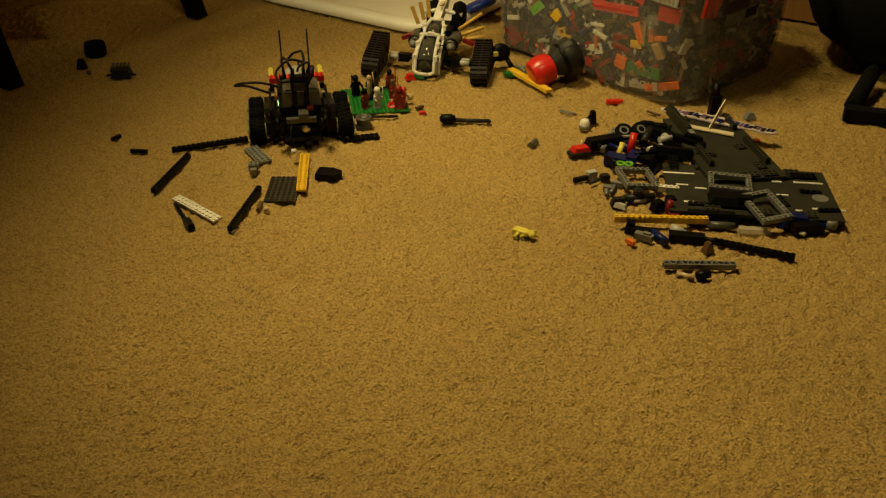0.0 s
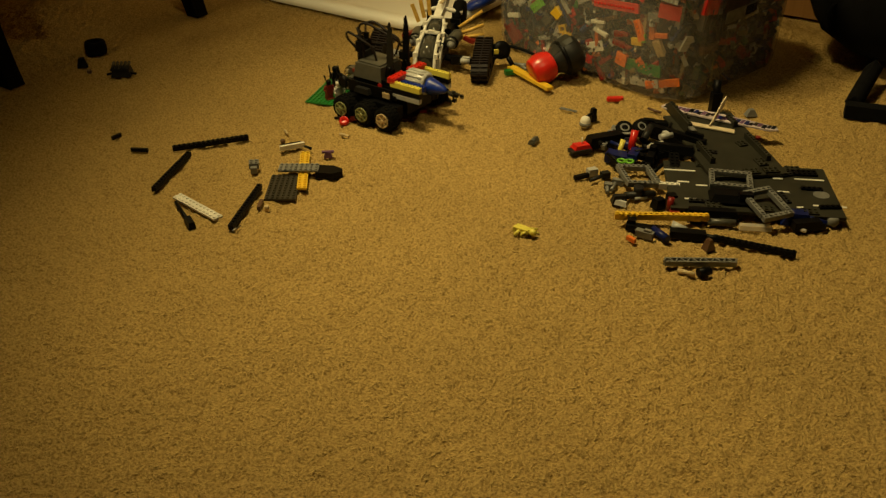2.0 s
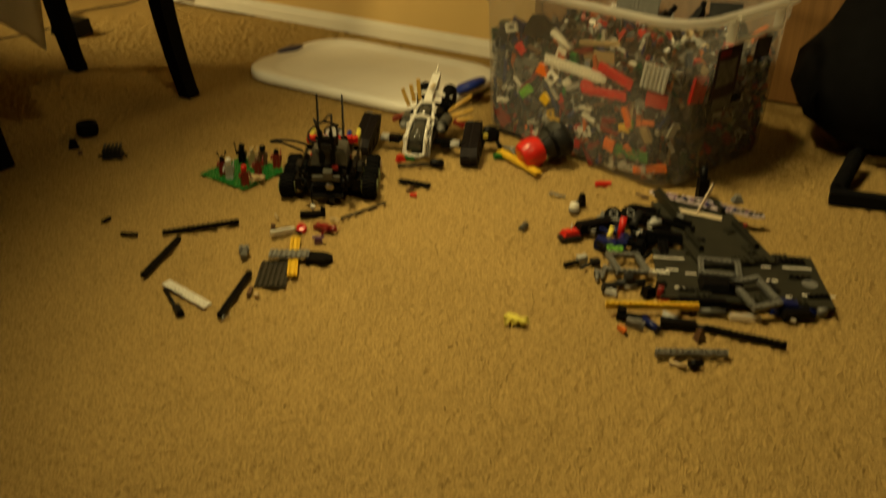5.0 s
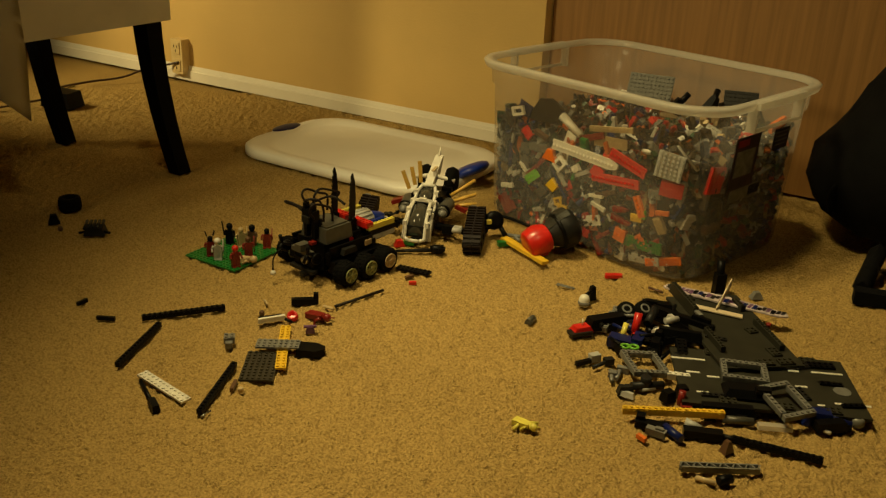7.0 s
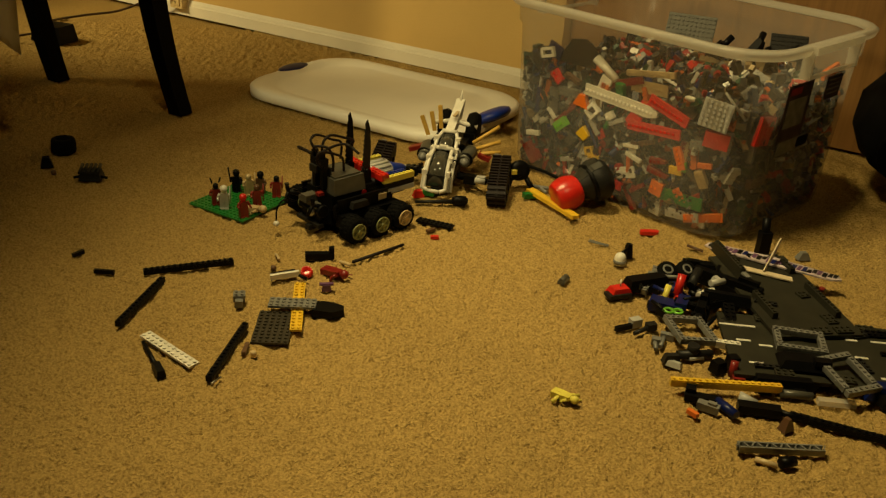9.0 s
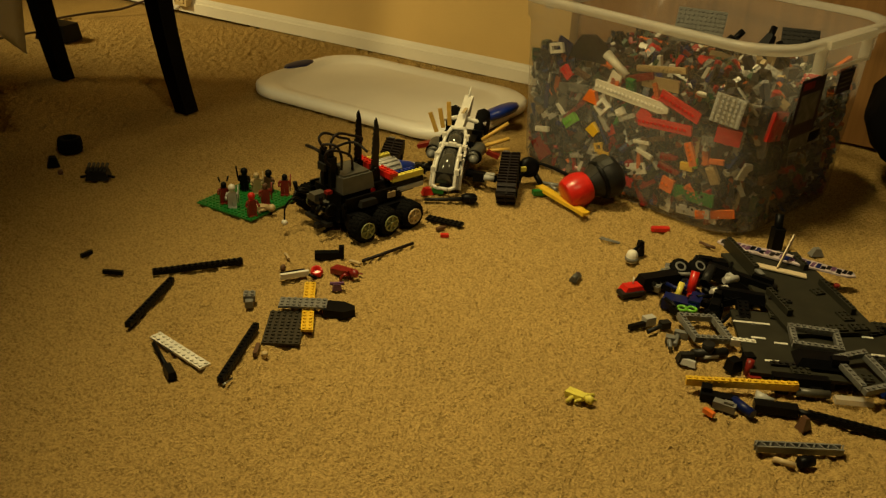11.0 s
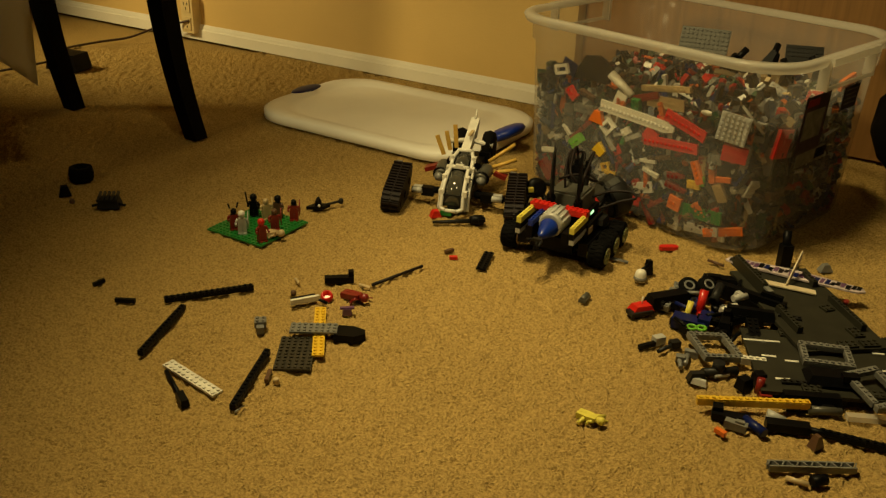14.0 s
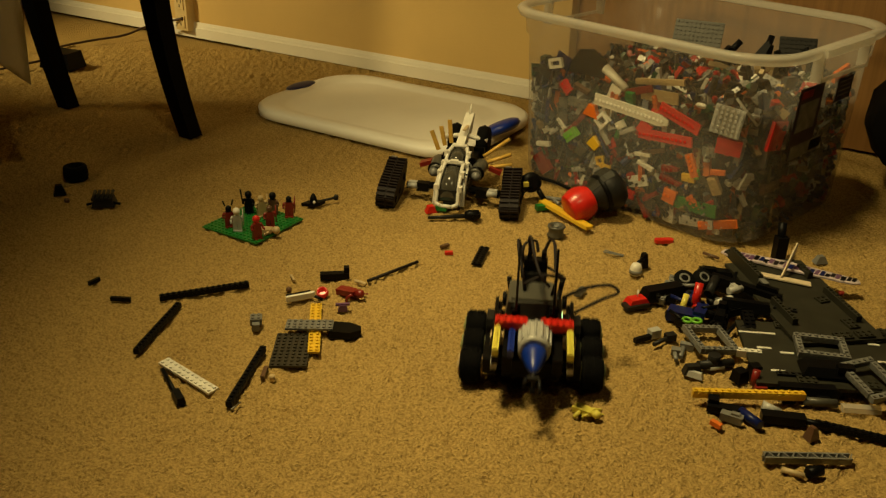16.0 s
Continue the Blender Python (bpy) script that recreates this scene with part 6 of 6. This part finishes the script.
in_tub("white_wedge", hollow(0.030, 0.018, 0.006, 0.005), "white", -0.158, 0.236, 16, "white open wedge in the tub", depth=0.014)
in_tub("red_brick", flat_bar(3, 0.016, 0.008), "red", -0.126, 0.200, -40, "red brick against the tub wall")
in_tub("red_bar", flat_bar(8, 0.008, 0.005), "darkred", -0.103, 0.136, 46, "dark red bar against the tub wall", depth=0.010)
in_tub("red_brick", flat_bar(5, 0.026, 0.010), "darkred", -0.176, 0.040, -50, "dark red brick near the tub's base", depth=0.012)
in_tub("green_brick", flat_bar(4, 0.018, 0.008), "lime", -0.110, 0.114, 42, "lime green brick against the tub wall")
in_tub("orange_slope", lambda bm: prism(bm, [(-0.016, -0.010), (0.016, -0.010), (0.006, 0.012), (-0.006, 0.012)], 0, 0.010), "orange", -0.066, 0.170, -6, "orange slope brick against the tub wall")
in_tub("white_window", hollow(0.026, 0.022, 0.009, 0.005), "white", -0.042, 0.158, 50, "white open window frame against the tub wall")
in_tub("white_brick", flat_bar(2, 0.013, 0.008), "white", -0.004, 0.159, 36, "small white brick against the tub wall")
in_tub("grey_bar", flat_bar(4, 0.008, 0.006), "light", 0.010, 0.152, 30, "pale grey bar against the tub wall")
in_tub("grey_bar", flat_bar(4, 0.009, 0.006), "light", -0.036, 0.130, -50, "pale grey bar against the tub wall")
in_tub("yellow_wedge", lambda bm: prism(bm, [(-0.013, -0.008), (0.008, -0.011), (0.013, 0.004), (-0.006, 0.012)], 0, 0.010), "yellow", -0.056, 0.112, -20, "yellow wedge brick against the tub wall")
in_tub("white_bar", flat_bar(4, 0.006, 0.006), "white", 0.046, 0.118, 8, "thin white bar against the tub wall")
in_tub("white_bar", flat_bar(4, 0.007, 0.006), "white", 0.053, 0.099, -14, "thin white bar against the tub wall")
in_tub("white_tile", flat_bar(5, 0.020, 0.003), "white", 0.040, 0.066, 20, "white panel against the tub wall")
in_tub("yellow_clip", hollow(0.018, 0.016, 0.006, 0.004), "yellow", -0.042, 0.082, 20, "yellow clip against the tub wall")
in_tub("yellow_bar", flat_bar(3, 0.008, 0.006), "yellow", -0.030, 0.074, 4, "yellow bar against the tub wall")
in_tub("orange_brick", flat_bar(5, 0.014, 0.008), "orange", 0.144, 0.126, -66, "tall orange brick against the tub wall")
in_tub("lime_clip", hollow(0.014, 0.016, 0.006, 0.004), "lime", 0.151, 0.112, 10, "lime clip beside the orange brick")
in_tub("yellow_plate", flat_bar(3, 0.013, 0.006), "yellow", 0.139, 0.102, 6, "yellow plate under the orange brick")
in_tub("orange_brick", flat_bar(3, 0.024, 0.008), "orange", 0.108, 0.060, -10, "orange brick near the tub's base")
in_tub("green_plate", flat_bar(11, 0.022, 0.004), "green", 0.152, 0.055, 3, "dark green plate near the tub's base")
in_tub("grey_long_plate", flat_bar(8, 0.016, 0.004), "light", 0.162, 0.028, 8, "pale grey plate near the tub's base")
in_tub("orange_strip", flat_bar(8, 0.014, 0.006), "orange", 0.205, 0.034, 14, "orange strip near the tub's base", depth=0.012)
in_tub("white_plate", flat_bar(4, 0.009, 0.006), "white", -0.176, 0.078, 12, "small white plate against the tub wall")
in_tub("white_bar", flat_bar(3, 0.006, 0.005), "white", -0.136, 0.128, -46, "thin white bar against the tub wall")
in_tub("white_bar", flat_bar(3, 0.007, 0.005), "light", -0.152, 0.110, 40, "pale thin bar against the tub wall")
in_tub("pink_wedge", flat_bar(4, 0.011, 0.008, 0.020), "darkred", 0.104, 0.108, 10, "dull red wedge against the tub wall")
in_tub("pink_wedge", flat_bar(5, 0.011, 0.008, 0.020), "darkred", 0.106, 0.088, -8, "dull red wedge against the tub wall")
in_tub("red_brick", flat_bar(5, 0.026, 0.010), "red", 0.206, 0.172, -4, "red brick by the tub's rounded corner", depth=0.014)
in_tub("orange_bit", flat_bar(3, 0.008, 0.006), "orange", 0.192, 0.126, 8, "small orange plate by the tub's rounded corner")
in_tub("white_tube", lambda bm: rod(bm, (-0.026, 0.010, 0.004), (0.024, -0.012, 0.006), 0.0085, 0.006, n=10), "white", -0.026, 0.236, -6, "thick white curved arm in the tub", depth=0.018)
in_tub("tan_bar", flat_bar(12, 0.010, 0.005), "tan", 0.050, 0.242, 10, "long tan bar in the tub", depth=0.034)
in_tub("pale_plate", flat_bar(9, 0.020, 0.003), "tan", 0.060, 0.222, 4, "tan plate behind the white beam", depth=0.020)
in_tub("red_flat", flat_bar(10, 0.012, 0.004), "darkred", 0.010, 0.220, 20, "dark red flat bar in the tub", depth=0.016)
in_tub("white_oval", lambda bm: lathe(bm, [(0.001, 0), (0.009, 0.001), (0.009, 0.003), (0.001, 0.004)], Matrix.Diagonal((1.2, 0.5, 1, 1)), 14), "white", 0.146, 0.228, 0, "small white oval piece against the tub wall")
in_tub("red_plate", flat_bar(6, 0.046, 0.006), "red", -0.128, 0.190, 80, "large red panel inside the tub's end", end=True, depth=0.012)
in_tub("orange_plate", flat_bar(6, 0.018, 0.006), "orange", 0.052, 0.262, 10, "orange plate inside the tub's end", end=True)
in_tub("white_rod", lambda bm: rod(bm, (-0.028, 0.0, 0.003), (0.028, 0.0, 0.003), 0.0022, n=8), "light", 0.232, 0.232, -48, "thin pale rod by the tub's rounded corner")
rt = random.Random(21)
names = {"white": "white", "red": "red", "yellow": "yellow", "lime": "lime green", "light": "pale grey", "orange": "orange", "tan": "tan", "blue": "blue", "black": "black", "mid": "grey", "darkred": "dark red", "navy": "dark blue", "green": "green", "brown": "brown"}
for i in range(110):
    mat = rt.choice(("white", "light", "red", "darkred", "navy", "navy", "light", "mid", "mid", "tan", "black", "black", "black", "brown", "green", "darkred", "orange"))
    x, z = rt.uniform(-0.185, 0.20), rt.uniform(0.02, 0.215)
    end = i % 4 == 3
    if end:
        x, mat = rt.uniform(-0.11, 0.11), rt.choice(("black", "mid", "darkred", "tan", "navy", "brown", "light"))
    nx, ny, h = rt.choice((1, 2, 2, 3, 4, 4, 6)), rt.choice((1, 1, 2)), rt.choice((0.004, 0.0085))
    rod_like = rt.random() < 0.25
    in_tub("small_brick", (lambda bm: rod(bm, (-0.012, 0, 0), (0.012, 0, 0), 0.0035, n=8)) if rod_like else (lambda bm: studded(bm, nx, ny, h)), mat, x, z, rt.uniform(0, 180), "small %s piece pressed against the tub wall" % names[mat], depth=0.014, end=end, lean=rt.uniform(-14, 14))

# pieces that stand out of the heap
def on_heap(name, make, mat, x, y, z, rx, ry, rz, label):
    bm = bmesh.new()
    make(bm)
    return solid(name, bm, mat, TUB @ pose(x, y, z, rx, ry, rz), label, "toy piece")


on_heap("grey_baseplate", lambda bm: studded(bm, 11, 8, 0.003), "cover", -0.010, 0.030, 0.276, 62, 0, 22, "grey studded baseplate standing out of the heap")
on_heap("dark_plate", lambda bm: studded(bm, 8, 6, 0.003), "dark", 0.150, 0.100, 0.272, 56, 0, 32, "dark grey plate standing out of the heap")
for x, y, z in ((0.050, 0.040, 0.256), (0.096, 0.090, 0.262), (0.190, 0.090, 0.258), (0.15, 0.05, 0.250)):
    on_heap("black_piece", lambda bm: [box(bm, (0, 0, 0), (0.030, 0.020, 0.030), None, (0.4, 0.6)), rod(bm, (0, 0, 0), (0.012, 0.01, 0.028), 0.006)], "black", x, y, z, 10, 20, x * 900, "black piece on top of the heap")
for i in range(60):
    x, y = rt.uniform(-0.21, 0.21), rt.uniform(-0.14, 0.14)
    mat = rt.choice(("white", "red", "light", "black", "black", "dark", "tan", "white", "mid", "orange"))
    nx, ny = rt.choice((2, 4, 6, 8)), rt.choice((1, 2))
    on_heap("small_brick", lambda bm: studded(bm, nx, ny, rt.choice((PLATE, BRICK))), mat, x, y, pile_height(x, y) + 0.002, rt.uniform(-50, 50), rt.uniform(-50, 50), rt.uniform(0, 180), "small %s brick on top of the heap" % names.get(mat, "dark grey"))


# ---- what moves ----
ROVER_ROWS = (
    (0.0, -0.229, 1.352, -77), (0.1, -0.228, 1.350, -76), (0.5, -0.205, 1.304, -40), (1.0, -0.115, 1.287, 5), (1.5, -0.032, 1.342, 76), (2.0, -0.074, 1.431, 147),
    (2.5, -0.120, 1.450, 188), (2.9, -0.148, 1.424, 222), (3.0, -0.150, 1.424, 223), (4.1, -0.150, 1.424, 223), (4.2, -0.155, 1.420, 225), (4.5, -0.210, 1.355, 262), (5.0, -0.172, 1.462, 271),
    (5.2, -0.158, 1.505, 268), (6.0, -0.140, 1.530, 255), (7.0, -0.158, 1.492, 230), (7.3, -0.160, 1.487, 226), (11.1, -0.162, 1.480, 223), (11.2, -0.162, 1.480, 224), (11.5, -0.185, 1.464, 256),
    (11.8, -0.196, 1.455, 300), (12.0, -0.174, 1.450, 330), (12.5, -0.046, 1.453, 366), (13.0, 0.070, 1.451, 392), (13.5, 0.145, 1.470, 423), (14.0, 0.166, 1.490, 424), (14.5, 0.163, 1.492, 429),
    (14.8, 0.154, 1.503, 443), (15.0, 0.150, 1.500, 448), (15.2, 0.148, 1.485, 446), (15.5, 0.125, 1.345, 443), (16.0, 0.095, 1.107, 445))
PLATE_ROWS = ((0.0, -0.112, 1.479, 12), (1.1, -0.112, 1.479, 12), (1.5, -0.130, 1.498, 8), (2.0, -0.168, 1.500, -14), (2.5, -0.204, 1.474, -27), (2.9, -0.295, 1.506, -46), (3.0, -0.297, 1.507, -46),
              (4.2, -0.297, 1.507, -46), (4.6, -0.330, 1.511, -40), (5.0, -0.350, 1.516, -34), (5.3, -0.352, 1.519, -30), (16.0, -0.352, 1.519, -30))


def motions():
    walk(ROVER, [(t, pose(x, y, 0, 0, 0, a)) for t, x, y, a in ROVER_ROWS])
    # wheels roll with the ground that passes under each side
    spots = [pose(x, s * 0.075, 0.0218) for x in (0.047, 0.0, -0.047) for s in (1, -1)]
    ts = [i / 30 for i in range(0, 481)]
    pos = []
    for t in ts:
        k = max(i for i, r in enumerate(ROVER_ROWS) if r[0] <= t + 1e-6)
        a, b = ROVER_ROWS[k], ROVER_ROWS[min(k + 1, len(ROVER_ROWS) - 1)]
        u = 0 if b[0] == a[0] else (t - a[0]) / (b[0] - a[0])
        pos.append([a[i] + (b[i] - a[i]) * u for i in (1, 2, 3)])
    roll = [[0.0, 0.0]]
    for p, q in zip(pos, pos[1:]):
        h = radians((p[2] + q[2]) / 2)
        ahead = (q[0] - p[0]) * math.cos(h) + (q[1] - p[1]) * math.sin(h)
        turn = radians(q[2] - p[2])
        roll.append([roll[-1][0] + math.degrees((ahead - 0.075 * turn) / 0.0213), roll[-1][1] + math.degrees((ahead + 0.075 * turn) / 0.0213)])
    for i, w in enumerate(WHEELS):
        rows, last = [], None
        for j, t in enumerate(ts):
            v = roll[j][i % 2]
            if last is None or abs(v - last) > 25 or j == len(ts) - 1 or (j + 1 < len(ts) and abs(roll[j + 1][i % 2] - last) > 60):
                rows.append((t, spots[i] @ pose(0, 0, 0, 0, v, 0)))
                last = v
        walk(w, rows)
    walk(GREEN, [(t, pose(x, y, 0, 0, 0, a)) for t, x, y, a in PLATE_ROWS])
    for ob, m in FIGS:
        walk(ob, [(t, pose(x, y, 0, 0, 0, a) @ m) for t, x, y, a in PLATE_ROWS])
    walk(GREY_PLATE, [(t, pose(x, y, z, rx, 0, a)) for t, x, y, z, rx, a in ((0, -0.282, 1.236, 0.001, 0, -56), (0.3, -0.282, 1.236, 0.001, 0, -56), (0.5, -0.262, 1.218, 0.016, 45, -60), (0.8, -0.215, 1.185, 0.012, 10, -20), (1.0, -0.201, 1.168, 0.010, 0, 2), (16, -0.201, 1.168, 0.010, 0, 2))])
    walk(MISSILE, [(t, pose(x, y, 0, 0, 0, a)) for t, x, y, a in ((0, 0.062, 1.386, 0), (1.3, 0.062, 1.386, 0), (1.5, 0.060, 1.396, -8), (2.0, 0.010, 1.500, -60), (2.3, -0.010, 1.560, -172), (2.5, -0.010, 1.562, -174), (16, -0.010, 1.562, -174))])
    walk(BLACK_PLATE, [(t, pose(x, y, 0.001, 0, 0, a)) for t, x, y, a in ((0, -0.118, 1.312, 17), (0.7, -0.118, 1.312, 17), (1.0, -0.105, 1.33, 30), (1.6, -0.06, 1.41, 0), (2.2, -0.018, 1.476, -21), (12.0, -0.018, 1.476, -21), (12.4, 0.0, 1.46, 10), (13.2, 0.034, 1.415, 77), (16, 0.034, 1.415, 77))])
    walk(COIN, [(t, pose(x, y, 0)) for t, x, y in ((0, -0.118, 1.362), (0.4, -0.118, 1.362), (1.2, -0.09, 1.37), (2.2, -0.10, 1.44), (3.0, -0.14, 1.44), (5.0, -0.15, 1.47), (11.3, -0.155, 1.48), (12.2, -0.14, 1.455), (13.0, 0.06, 1.46), (14.0, 0.150, 1.51), (15.0, 0.162, 1.505), (16, 0.162, 1.505))])
    walk(RED_FIG, [(t, pose(x, y, z, rx, 0, a)) for t, x, y, z, rx, a in ((0, -0.062, 1.440, 0.0028, 0, 10), (1.1, -0.062, 1.440, 0.0028, 0, 10), (1.5, -0.140, 1.395, 0.005, 84, 60), (2.0, -0.145, 1.385, 0.005, 84, 80), (2.5, -0.165, 1.380, 0.005, 84, 90), (2.9, -0.155, 1.312, 0.005, 84, 100), (4.2, -0.155, 1.312, 0.005, 84, 100), (4.6, -0.176, 1.284, 0.005, 84, 60), (16, -0.176, 1.284, 0.005, 84, 60))])

    flat = lambda x, y, a: pose(x, y, 0, 0, 0, a)
    for ob, rows in ((HINGE, ((0, -0.215, 1.345, 60), (0.6, -0.215, 1.335, 60), (0.95, -0.229, 1.255, 26), (16, -0.229, 1.255, 26))),
                     (VEST, ((0, -0.150, 1.360, 40), (0.8, -0.150, 1.340, 40), (1.3, -0.164, 1.231, 10), (16, -0.164, 1.231, 10))),
                     (ELBOW, ((0, -0.120, 1.480, 60), (1.1, -0.120, 1.480, 60), (2.5, -0.170, 1.455, 30), (4.2, -0.175, 1.430, 20), (4.9, -0.188, 1.328, 9), (16, -0.188, 1.328, 9))),
                     (HELMET, ((0, -0.075, 1.450, 0), (1.1, -0.075, 1.450, 0), (1.6, -0.135, 1.410, 0), (2.9, -0.165, 1.325, 0), (4.2, -0.165, 1.325, 0), (4.7, -0.199, 1.276, 0), (16, -0.199, 1.276, 0))),
                     (ROD, ((0, -0.110, 1.400, 5), (1.2, -0.110, 1.400, 5), (2.0, -0.125, 1.388, 5), (2.9, -0.084, 1.350, 80), (4.2, -0.084, 1.350, 80), (4.8, -0.101, 1.352, 44), (16, -0.101, 1.352, 44))),
                     (GUN, ((0, -0.120, 1.515, 20), (1.1, -0.120, 1.515, 20), (2.0, -0.190, 1.520, 10), (2.9, -0.245, 1.540, 20), (11.3, -0.250, 1.560, 20), (12.0, -0.262, 1.604, 20), (16, -0.262, 1.604, 20)))):
        walk(ob, [(t, flat(x, y, a)) for t, x, y, a in rows])


motions()
